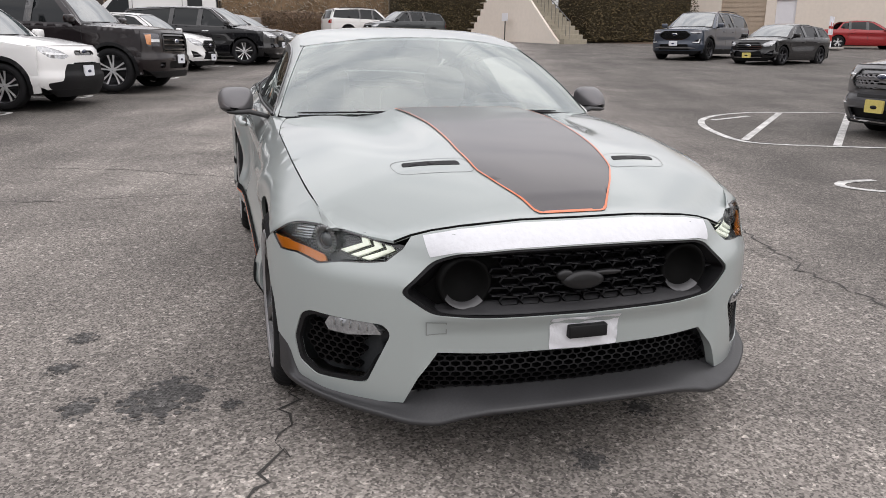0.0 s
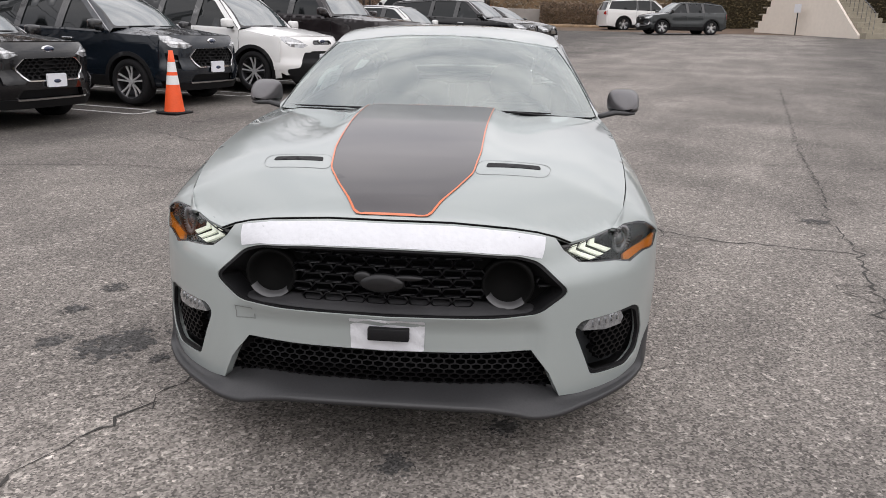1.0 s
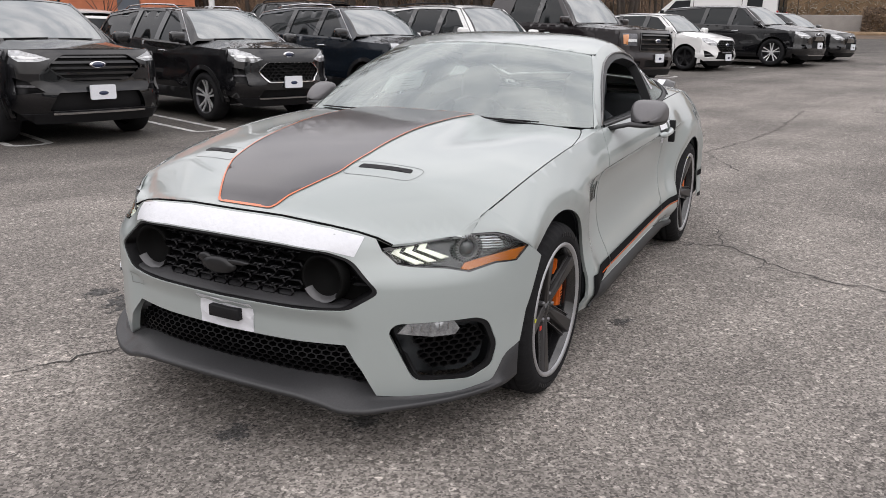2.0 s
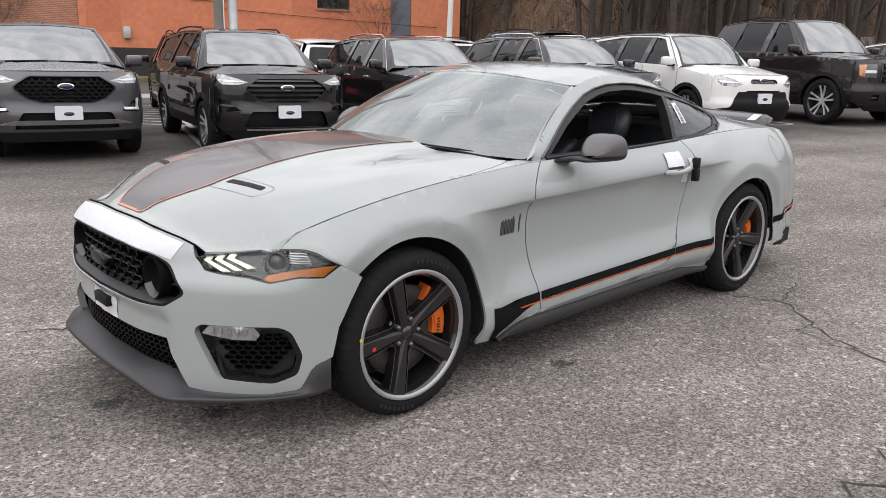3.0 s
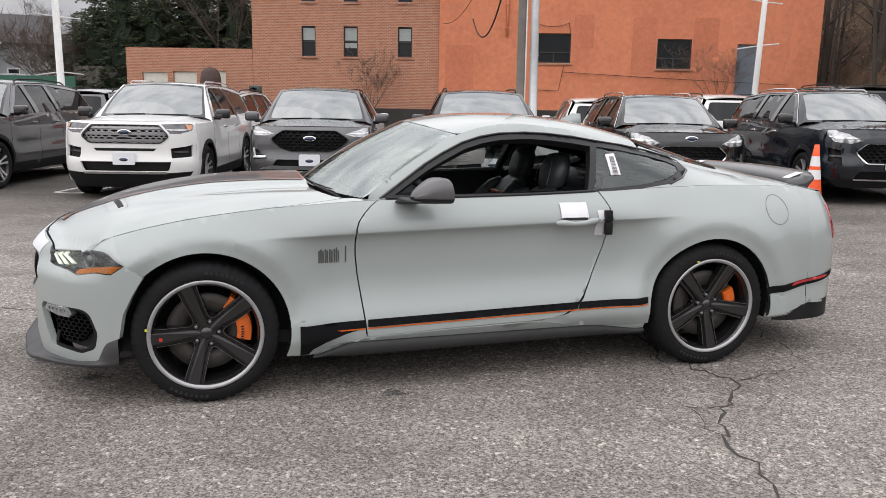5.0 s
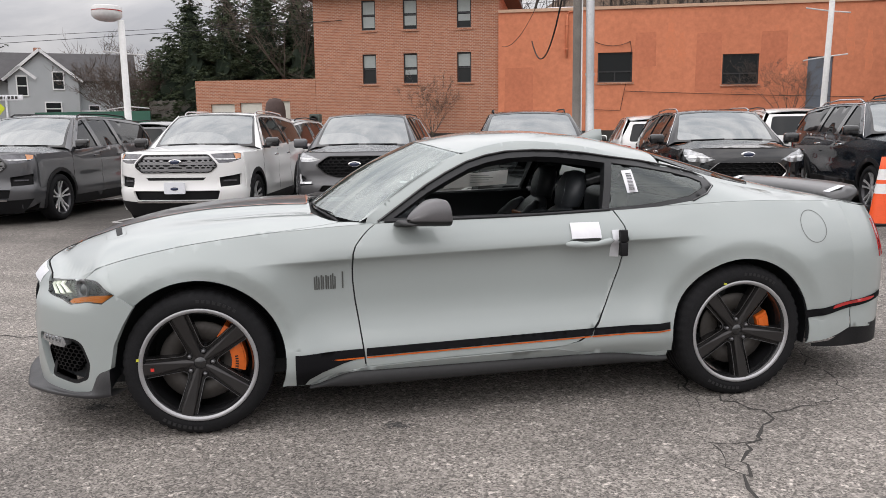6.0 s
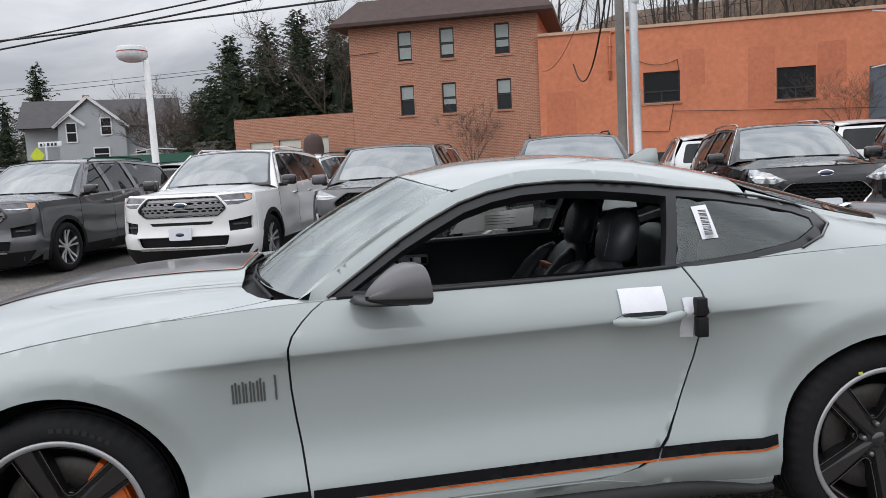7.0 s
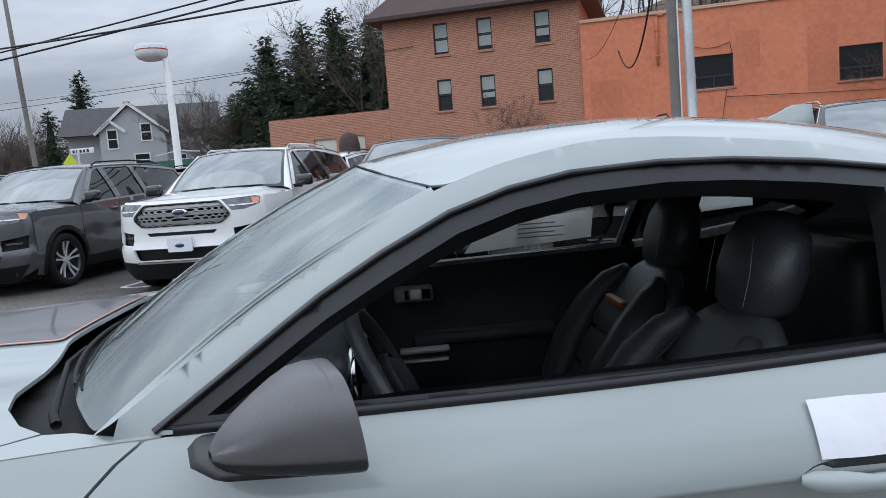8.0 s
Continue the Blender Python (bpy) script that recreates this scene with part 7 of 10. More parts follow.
def build_mirrors(car):
    cap = surface("satin_mirror_grey", (0.118, 0.114, 0.118), 0.36, 0.2, 0.12, 9, 240)
    spans = ((0.956, 0.012, 0.992, 1.000), (0.966, 0.040, 0.985, 1.014), (0.985, 0.062, 0.979, 1.033), (1.010, 0.078, 0.974, 1.051), (1.045, 0.090, 0.970, 1.070), (1.080, 0.096, 0.967, 1.083),
             (1.110, 0.099, 0.966, 1.088), (1.134, 0.100, 0.966, 1.088), (1.142, 0.099, 0.967, 1.086), (1.144, 0.095, 0.969, 1.082))

    spans = [(1.144 - (1.144 - y) * 0.92, hx2, lo, hi) for y, hx2, lo, hi in spans]

    def at(y, a, hx2, lo, hi):
        c, s = math.cos(a), math.sin(a)
        x = 0.962 + 0.84 * hx2 * math.copysign(abs(c) ** 0.55, c)
        z = (lo + hi) / 2 + (hi - lo) / 2 * math.copysign(abs(s) ** 0.62, s) - (0.012 * max(0.0, c) ** 2 if s > 0 else 0.0)
        return Vector((x, y + (0.30 * (x - 0.962) - 0.14 * (z - 1.015)) * blend(1.0, 1.12, y), z))
    for sg in (1, -1):
        bm = bmesh.new()
        rings = [[bm.verts.new((sg * p.x, p.y, p.z)) for p in (at(y, 2 * math.pi * k / 32, hx2, lo, hi) for k in range(32))] for y, hx2, lo, hi in spans]
        for a, b in zip(rings, rings[1:]):
            for k in range(32):
                bm.faces.new((a[k], a[(k + 1) % 32], b[(k + 1) % 32], b[k]))
        bm.faces.new(rings[0])
        mr = part("door_mirror", fix(bm), cap, car, "dark grey door mirror")
        bm = bmesh.new()
        y, hx2, lo, hi = spans[-1]
        bm.faces.new([bm.verts.new((sg * (0.962 + (p.x - 0.962) * 0.97), p.y + 0.001, p.z)) for p in (at(y, 2 * math.pi * k / 32, hx2 * 0.97, lo + 0.003, hi - 0.003) for k in range(32))])
        part("mirror_glass", bm, M_CHROME, mr, smooth=False)
        # trailing rim and black lower band
        bm = bmesh.new()
        rows = []
        for y, hx2, lo, hi in (spans[-4], spans[-3], spans[-2]):
            rows.append([bm.verts.new((sg * (0.962 + (p.x - 0.962) * 1.008), p.y + (0.012 if y < 1.12 else 0.002), 1.027 + (p.z - 1.027) * 1.012)) for p in (at(y, 2 * math.pi * k / 32, hx2, lo, hi) for k in range(32))])
        for a, b in zip(rows, rows[1:]):
            for k in range(32):
                bm.faces.new((a[k], a[(k + 1) % 32], b[(k + 1) % 32], b[k]))
        part("mirror_rim", fix(bm), cap, mr)
        bm = bmesh.new()
        rows = []
        for y, hx2, lo, hi in spans[1:-1]:
            ring = [at(y, radians(a), hx2 * 1.012, lo - 0.003, hi) for a in np.linspace(196, 344, 15)]
            top = lo + 0.020 + 0.004 * blend(1.0, 1.1, y)
            rows.append([bm.verts.new((sg * p.x, p.y, min(p.z, top))) for p in ring])
        for a, b in zip(rows, rows[1:]):
            for k in range(14):
                bm.faces.new((a[k], a[k + 1], b[k + 1], b[k]))
        part("mirror_band", fix(bm), M_WINTRIM, mr, "black lower band of the mirror")
        bm = bmesh.new()
        rows = []
        for x, y0, y1, z0, z1 in ((0.785, 0.925, 1.030, 0.934, 0.958), (0.850, 0.920, 1.040, 0.952, 0.977), (0.905, 0.926, 1.060, 0.966, 0.991), (0.965, 0.945, 1.090, 0.962, 0.986), (1.010, 0.985, 1.11, 0.966, 0.980)):
            rows.append([bm.verts.new((sg * x, y, z)) for y, z in ((y0, (z0 + z1) / 2), (y0 + 0.012, z1), (y1 - 0.012, z1 - 0.004), (y1, (z0 + z1) / 2 - 0.004), (y1 - 0.014, z0), (y0 + 0.014, z0 + 0.003))])
        for a, b in zip(rows, rows[1:]):
            for k in range(6):
                bm.faces.new((a[k], a[(k + 1) % 6], b[(k + 1) % 6], b[k]))
        bm.faces.new(rows[0])
        bm.faces.new(rows[-1])
        part("mirror_foot", fix(bm), surface("mirror_foot_black", (0.018, 0.018, 0.019), 0.45, var=0.2), mr)


M_SPOKEEDGE = surface("spoke_edge_highlight", (0.15, 0.15, 0.155), 0.3, 0.5, 0.1)
M_TYREMARK = surface("raised_rubber", (0.022, 0.022, 0.023), 0.6, var=0.2, spec=0.25)
M_NUT = surface("nut_steel", (0.16, 0.16, 0.165), 0.35, 0.6, 0.1)
M_RIMLIP = surface("turned_lip", (0.38, 0.38, 0.39), 0.33, 0.5, 0.12, 8, 200)
M_CALIPER = surface("caliper_orange", (0.62, 0.12, 0.01), 0.45, var=0.12, scale=20)
M_REDMARK = surface("red_sticker", (0.6, 0.03, 0.02), 0.5, var=0.05)
M_YELLOWMARK = surface("yellow_mark", (0.6, 0.6, 0.05), 0.5, var=0.05)


def coupe_wheel(car, sg, k, a0):
    """Five-spoke dark wheel with a machined lip, brake disc and orange caliper."""
    hy, r = HUBS[k]
    tw = 0.255 if k == 0 else 0.275
    xc = 0.912 - tw / 2 + (0.012 if k else 0.0)
    R = 0.264 if k == 0 else 0.267
    bm = bmesh.new()
    o = xc + tw / 2
    prof = [(R - 0.004, o - 0.012), (R + 0.010, o - 0.003), (R + 0.022, o + 0.001), (R + 0.030, o - 0.001), (r - 0.040, o - 0.001), (r - 0.036, o - 0.003), (r - 0.024, o - 0.006), (r - 0.010, o - 0.020),
            (r - 0.002, o - 0.038), (r, o - 0.055)]
    for g in range(4):
        gx = o - 0.06 - g * (tw - 0.12) / 3.6
        prof += [(r, gx), (r - 0.008, gx - 0.002), (r - 0.008, gx - 0.010), (r, gx - 0.012)]
    prof += [(r - 0.004, xc - tw / 2 + 0.03), (r - 0.05, xc - tw / 2), (R, xc - tw / 2 + 0.01)]
    rings = lathe(bm, [(a, sg * b) for a, b in prof], 144, "X")
    for ring in rings[6:10]:
        for j in range(0, 144, 3):
            v = ring[j].co
            ring[j].co = Vector((v.x - sg * 0.002, v.y * 0.984, v.z * 0.984))
    bmesh.ops.translate(bm, vec=(0, hy, r), verts=bm.verts)
    wheel = part("wheel", fix(bm), M_RUBBER, car, "low-profile black tyre on a dark five-spoke wheel")
    ctr = (0, hy, r)
    for mid in (70, 250):
        for j in range(8):
            bm = bmesh.new()
            a = mid + 17 - j * 4.6
            lathe(bm, [(R + 0.030, sg * (o - 0.002)), (R + 0.030, sg * (o + 0.0012)), (R + 0.044, sg * (o + 0.0012)), (R + 0.044, sg * (o - 0.002))], 2, "X", ctr, a0=a, a1=a + 2.9)
            part("tyre_mark", fix(bm), M_TYREMARK, wheel, "raised bar on the sidewall", smooth=False)
    bm = bmesh.new()
    lathe(bm, [(R + 0.004, sg * (o - 0.005)), (R + 0.001, sg * (o + 0.001)), (R - 0.009, sg * (o - 0.001)), (R - 0.016, sg * (o - 0.009))], 72, "X", ctr)
    part("rim_lip", fix(bm), M_RIMLIP, wheel, "bright machined rim lip")
    bm = bmesh.new()
    lathe(bm, [(R - 0.016, sg * (o - 0.008)), (R - 0.024, sg * (o - 0.018)), (R - 0.030, sg * (o - 0.05)), (R - 0.034, sg * (xc - tw / 2 + 0.02))], 56, "X", ctr)
    part("rim", fix(bm), M_GLOSS, wheel)
    xf = o - 0.012
    dish = curve((0.0, -0.034), (0.055, -0.033), (0.09, -0.027), (0.15, -0.014), (0.21, -0.003), (R, 0.006))

    def star(hw0, hw1, corner, end):
        """Outline of five spokes joined round the hub; corner is how far the webs reach out between them."""
        pts = []
        for i in range(5):
            u, w = radians(a0 + 72 * i), radians(a0 + 72 * (i + 1))
            au, pu = Vector((math.cos(u), math.sin(u))), Vector((-math.sin(u), math.cos(u)))
            aw, pw = Vector((math.cos(w), math.sin(w))), Vector((-math.sin(w), math.cos(w)))
            m = radians(a0 + 72 * i + 36)
            near = Vector((math.cos(m), math.sin(m))) * corner
            t0 = corner * 1.28
            left = [au * t + pu * (hw0 + (hw1 - hw0) * t / end) for t in np.linspace(end, t0, 6)]
            right = [aw * t - pw * (hw0 + (hw1 - hw0) * t / end) for t in np.linspace(t0, end, 6)]
            pts += left
            for t in (0.2, 0.4, 0.6, 0.8):
                q = left[-1] * (1 - t) ** 2 + (near * 2 - (left[-1] + right[0]) / 2) * 2 * t * (1 - t) + right[0] * t * t
                pts.append(q)
            pts += right
        return pts

    def layers(bm, shapes, cap):
        rings = [[bm.verts.new((sg * (xf + d + dish(p.length)), hy + p.x, r + p.y)) for p in star(*sh)] for sh, d in shapes]
        for p, q in zip(rings, rings[1:]):
            for m in range(len(p)):
                n = (m + 1) % len(p)
                bm.faces.new((p[m], p[n], q[n], q[m]))
        if cap:
            hub = bm.verts.new((sg * (xf + shapes[0][1] + dish(0)), hy, r))
            n = len(rings[0]) // 5
            for i in range(5):
                for m in range(n):
                    bm.faces.new((rings[0][i * n + m], rings[0][(i * n + m + 1) % (5 * n)], hub))

    E1 = R - 0.010
    bm = bmesh.new()
    layers(bm, [((0.015, 0.026, 0.042, E1), 0.0), ((0.0170, 0.0280, 0.044, E1), -0.0020), ((0.021, 0.032, 0.048, E1), -0.018), ((0.0215, 0.0325, 0.049, E1), -0.020)], True)
    sp = part("spokes", fix(bm), surface("satin_dark_wheel", (0.036, 0.034, 0.034), 0.30, 0.5, 0.12, 14, 260), wheel)
    for f in sp.data.polygons:
        f.use_smooth = False
    bm = bmesh.new()
    layers(bm, [((0.020, 0.0315, 0.047, E1), -0.0185), ((0.0295, 0.0430, 0.074, E1 + 0.004), -0.0190), ((0.0305, 0.0440, 0.0755, E1 + 0.004), -0.0125), ((0.0325, 0.0460, 0.0775, E1 + 0.004), -0.0125),
                ((0.0345, 0.0480, 0.080, E1 + 0.004), -0.018), ((0.0365, 0.0500, 0.084, E1 + 0.004), -0.055)], False)
    part("spoke_ledge", fix(bm), surface("gloss_dark_wheel", (0.022, 0.021, 0.021), 0.24, 0.5, 0.12, 14, 260), wheel, smooth=False)
    # paler line on the ridge: its highlight is put into the colour
    bm = bmesh.new()
    layers(bm, [((0.0305, 0.0440, 0.0755, E1 + 0.004), -0.0121), ((0.0325, 0.0460, 0.0775, E1 + 0.004), -0.0121)], False)
    part("spoke_ridge", fix(bm), M_SPOKEEDGE, wheel, smooth=False)
    bm = bmesh.new()
    lathe(bm, [(0.086, sg * (xf - 0.095)), (0.084, sg * (xf - 0.052)), (0.045, sg * (xf - 0.050)), (0.001, sg * (xf - 0.050))], 28, "X", ctr)
    part("hub", fix(bm), M_GLOSS, wheel)
    for i in range(5):
        a = radians(a0 + 36 + 72 * i)
        bm = bmesh.new()
        lathe(bm, [(0.0105, sg * (xf - 0.050)), (0.0105, sg * (xf - 0.034)), (0.008, sg * (xf - 0.027)), (0.001, sg * (xf - 0.025))], 8, "X", (0, hy + 0.057 * math.cos(a), r + 0.057 * math.sin(a)))
        part("wheel_nut", fix(bm), M_NUT, wheel)
    bm = bmesh.new()
    lathe(bm, [(0.030, sg * (xf - 0.036)), (0.028, sg * (xf - 0.0275)), (0.001, sg * (xf - 0.0265))], 24, "X", ctr)
    part("centre_cap", fix(bm), M_GLOSS, wheel)
    bm = bmesh.new()
    lathe(bm, [(0.19, sg * (xf - 0.075)), (0.186, sg * (xf - 0.068)), (0.105, sg * (xf - 0.068)), (0.10, sg * (xf - 0.085)), (0.05, sg * (xf - 0.085))], 48, "X", ctr)
    part("brake_disc", fix(bm), surface("cast_disc", (0.055, 0.050, 0.046), 0.5, 0.5, 0.25), wheel)
    bm = bmesh.new()
    ca = 21 if k == 0 else 14
    span = 35 if k == 0 else 15
    cr = 0.0 if k == 0 else -0.018
    for rr, x0, x1, sp2 in ((0.0, -0.088, -0.030, 1.0), (0.008, -0.046, -0.024, 0.62)):
        prof = [(0.142 + rr + cr, sg * (xf + x0 - 0.012)), (0.142 + rr + cr, sg * (xf + x1 - 0.012)), (0.172 + cr, sg * (xf + x1 - 0.008)), (0.208 - rr + cr, sg * (xf + x1 - 0.014)), (0.214 - rr + cr, sg * (xf + x0 - 0.012))]
        rings = lathe(bm, prof, 14, "X", ctr, closed=True, a0=ca - span * sp2, a1=ca + span * sp2)
        bm.faces.new([rg[0] for rg in rings])
        bm.faces.new([rg[-1] for rg in reversed(rings)])
    part("brake_caliper", fix(bm), M_CALIPER, wheel, "orange brake caliper", smooth=False)
    if k == 0:
        bm = bmesh.new()
        for j in range(6):
            a = radians(8 - 4.2 * j)
            c, n = math.cos(a), math.sin(a)
            box(bm, sg * (xf - 0.031) - 0.001, -0.003, 0.160, sg * (xf - 0.031) + 0.001, 0.003, 0.174, m=Matrix.Translation((0, hy, r)) @ Matrix.Rotation(a - math.pi / 2, 4, "X"))
        part("caliper_mark", bm, M_GLOSS, wheel, "dark bars on the caliper", smooth=False)
    if k == 0 and sg > 0:
        for a, rad, h2, mt in ((182, 0.205, 0.0075, M_REDMARK), (171, R + 0.006, 0.006, M_YELLOWMARK)):
            c0, s0 = hy + rad * math.cos(radians(a)), r + rad * math.sin(radians(a))
            bm = bmesh.new()
            xo = xf + 0.001 if rad < 0.20 else o + 0.003
            box(bm, sg * xo - 0.0015, c0 - h2, s0 - h2, sg * xo + 0.0015, c0 + h2, s0 + h2)
            part("sticker", bm, mt, wheel, "small bright wheel sticker", smooth=False)
    if k == 1 and sg > 0:
        bm = bmesh.new()
        a = radians(112)
        c0, s0 = hy + (R + 0.012) * math.cos(a), r + (R + 0.012) * math.sin(a)
        box(bm, o + 0.0005, c0 - 0.007, s0 - 0.004, o + 0.003, c0 + 0.007, s0 + 0.004)
        part("sticker", bm, M_YELLOWMARK, wheel, "small yellow tyre mark", smooth=False)
    return wheel


def seat(name, car, x, y, accent=True):
    s = new(name)
    s.matrix_basis = pose(x, y, 0)
    tagged(s, "black leather bucket seat with orange accent" if accent else "black leather bucket seat")
    bm = bmesh.new()
    rings = []
    for z, yy, hw, d in ((0.50, 0.00, 0.20, 0.07), (0.60, 0.03, 0.215, 0.075), (0.72, 0.085, 0.225, 0.075), (0.82, 0.135, 0.225, 0.068), (0.885, 0.168, 0.215, 0.060), (0.935, 0.192, 0.185, 0.052), (0.965, 0.207, 0.13, 0.042),
                         (0.985, 0.216, 0.08, 0.03)):
        ring = []
        for k in range(32):
            a = 2 * math.pi * k / 32
            c, sn = math.cos(a), math.sin(a)
            ring.append(bm.verts.new((hw * math.copysign(abs(c) ** 0.55, c), yy + d * sn, z - 0.012 * (1 - abs(c)) * blend(0.90, 0.96, z))))
        rings.append(ring)
    for a, b in zip(rings, rings[1:]):
        for k in range(32):
            bm.faces.new((a[k], a[(k + 1) % 32], b[(k + 1) % 32], b[k]))
    bm.faces.new(rings[-1])
    part("backrest", fix(bm), M_LEATHER, s)
    for sd in (1, -1):
        bm = bmesh.new()
        tube(bm, [(sd * 0.20, -0.10, 0.50), (sd * 0.225, -0.07, 0.60), (sd * 0.232, -0.015, 0.72), (sd * 0.222, 0.055, 0.83), (sd * 0.195, 0.115, 0.90), (sd * 0.15, 0.155, 0.945)], [0.045, 0.060, 0.064, 0.056, 0.044, 0.02], 14)
        part("side_bolster", bm, M_LEATHER, s)
        bm = bmesh.new()
        tube(bm, [(sd * 0.165, -0.085, 0.52), (sd * 0.172, -0.052, 0.62), (sd * 0.172, 0.004, 0.73), (sd * 0.160, 0.062, 0.83), (sd * 0.128, 0.118, 0.90)], 0.0035, 6)
        part("piping", bm, M_CABIN, s)
    bm = bmesh.new()
    for z0, z1, y0, y1 in ((0.56, 0.66, -0.068, -0.026), (0.67, 0.77, -0.022, 0.030), (0.78, 0.855, 0.036, 0.078)):
        rows = [[bm.verts.new((x, y0 + (y1 - y0) * t - 0.012 * math.sin(math.pi * t) - 0.006, z0 + (z1 - z0) * t)) for x in np.linspace(-0.135, 0.135, 7)] for t in (0, 0.25, 0.5, 0.75, 1)]
        for p, q in zip(rows, rows[1:]):
            for k in range(6):
                bm.faces.new((p[k], p[k + 1], q[k + 1], q[k]))
    part("centre_panel", bm, M_SEATCLOTH, s, "perforated black centre panel")
    bm = bmesh.new()
    rings = []
    for z, yy, hw, d in ((0.965, 0.235, 0.085, 0.05), (0.99, 0.235, 0.125, 0.060), (1.06, 0.25, 0.14, 0.065), (1.12, 0.265, 0.13, 0.06), (1.165, 0.275, 0.09, 0.045), (1.175, 0.278, 0.03, 0.02)):
        ring = []
        for k in range(20):
            a = 2 * math.pi * k / 20
            c, sn = math.cos(a), math.sin(a)
            ring.append(bm.verts.new((hw * math.copysign(abs(c) ** 0.7, c), yy + d * sn, z)))
        rings.append(ring)
    for a, b in zip(rings, rings[1:]):
        for k in range(20):
            bm.faces.new((a[k], a[(k + 1) % 20], b[(k + 1) % 20], b[k]))
    bm.faces.new(rings[0])
    bm.faces.new(rings[-1])
    part("headrest", fix(bm), M_LEATHER, s)
    bm = bmesh.new()
    box(bm, -0.25, -0.52, 0.36, 0.25, 0.06, 0.56, bevel=0.05)
    part("cushion", bm, M_LEATHER, s)
    if accent:
        bm = bmesh.new()
        box(bm, -0.085, 0.058, 0.858, 0.085, 0.085, 0.880, bevel=0.006)
        part("accent_stripe", bm, surface("tan_orange_leather", (0.30, 0.09, 0.02), 0.5), s)
    for xx in (-0.045, 0.045):
        bm = bmesh.new()
        tube(bm, [(xx * 2.0, 0.168, 1.0), (xx * 2.1, 0.182, 1.06), (xx * 1.9, 0.198, 1.14)], 0.0007, 4)
        part("stitching", bm, M_DULLSILVER, s)
    s.parent = car
    return s


def build_cabin(car):
    bm = bmesh.new()
    box(bm, -0.80, 0.55, 0.28, 0.80, 3.0, 0.32)
    box(bm, -0.78, 0.62, 0.32, 0.78, 0.70, 0.93)
    box(bm, -0.78, 2.62, 0.32, 0.78, 2.70, 1.0)
    part("cabin_floor", bm, M_CABIN, car, smooth=False)
    bm = bmesh.new()
    cols = []
    for x in np.linspace(-0.76, 0.76, 24):
        k = (x / 0.76) ** 2
        cols.append([bm.verts.new((x, y, z)) for y, z in ((0.78 + 0.1 * k, 0.975 - 0.02 * k), (0.95, 0.985 - 0.02 * k), (1.06, 0.965 - 0.02 * k), (1.10, 0.90), (1.09, 0.78), (1.0, 0.60), (0.72, 0.5))])
    for a, b in zip(cols, cols[1:]):
        for i in range(6):
            bm.faces.new((a[i], b[i], b[i + 1], a[i + 1]))
    part("dashboard", fix(bm), M_CABIN, car, "black padded dashboard")
    bm = bmesh.new()
    box(bm, -0.70, 1.085, 0.80, 0.05, 1.105, 0.83, bevel=0.005)
    part("dash_trim", bm, M_ALLOY, car)
    bm = bmesh.new()
    box(bm, 0.20, 0.98, 0.93, 0.55, 1.12, 1.005, bevel=0.03)
    part("binnacle", bm, M_LEATHER, car, "hooded instrument binnacle")
    for cx in (0.29, 0.46):
        bm = bmesh.new()
        lathe(bm, [(0.062, 1.118), (0.066, 1.128), (0.058, 1.130), (0.054, 1.121), (0.001, 1.121)], 24, "Y", (cx, 0, 0.945))
        part("dial_ring", fix(bm), M_CHROME, car, "chrome-ringed dial")
    bm = bmesh.new()
    box(bm, 0.30, 1.02, 0.78, 0.44, 1.19, 0.88, bevel=0.02)
    part("steering_column", bm, M_LEATHER, car)
    # steering wheel
    bm = bmesh.new()
    rings = []
    for i in range(36):
        a = 2 * math.pi * i / 36
        rings.append([bm.verts.new(((0.18 + 0.017 * math.cos(b)) * math.cos(a), 0.017 * math.sin(b), (0.18 + 0.017 * math.cos(b)) * math.sin(a))) for b in np.linspace(0, 2 * math.pi, 11)[:-1]])
    for i in range(36):
        a, b = rings[i], rings[(i + 1) % 36]
        for k in range(10):
            bm.faces.new((a[k], a[(k + 1) % 10], b[(k + 1) % 10], b[k]))
    wheel = part("steering_wheel", fix(bm), M_LEATHER, car, "black leather steering wheel")
    wheel.matrix_basis = pose(0.37, 1.20, 0.88, 27, 0, 0)
    bm = bmesh.new()
    lathe(bm, [(0.07, 0.02), (0.075, 0.0), (0.05, 0.03), (0.001, 0.04)], 20, "Y")
    for a in (200, 340, 270):
        c, s = math.cos(radians(a)), math.sin(radians(a))
        tube(bm, [(0.05 * c, 0.0, 0.05 * s), (0.175 * c, 0.0, 0.175 * s)], 0.014, 8)
    part("wheel_hub", fix(bm), M_CABIN, wheel)
    bm = bmesh.new()
    tube(bm, [(-0.12, -0.03, 0.02), (-0.19, -0.05, 0.05)], 0.009, 8)
    part("column_stalk", bm, M_ALLOY, wheel)
    bm = bmesh.new()
    tube(bm, [(0.12, -0.03, 0.02), (0.19, -0.05, 0.05)], 0.009, 8)
    part("column_stalk", bm, M_ALLOY, wheel)
    for sg in (1, -1):
        poly = [(0.80, 0.30), (2.02, 0.34), (2.05, 0.99), (1.9, 0.985), (1.2, 0.97), (0.86, 0.955)]
        bm = panel(poly, lambda y, z: (sg * (flank(y, z)[0] - 0.075 - 0.03 * blend(0.75, 0.55, z)), y, z), 0.08, away=(-sg, 0, 0), depth=0.02)
        tr = part("door_trim", bm, M_CABIN, car)
        bm = bmesh.new()
        box(bm, min(sg * 0.742, sg * 0.79), 1.196, 0.852, max(sg * 0.742, sg * 0.79), 1.332, 0.908, bevel=0.012)
        ih = part("inner_handle", bm, M_DULLSILVER, tr, "satin inner door handle")
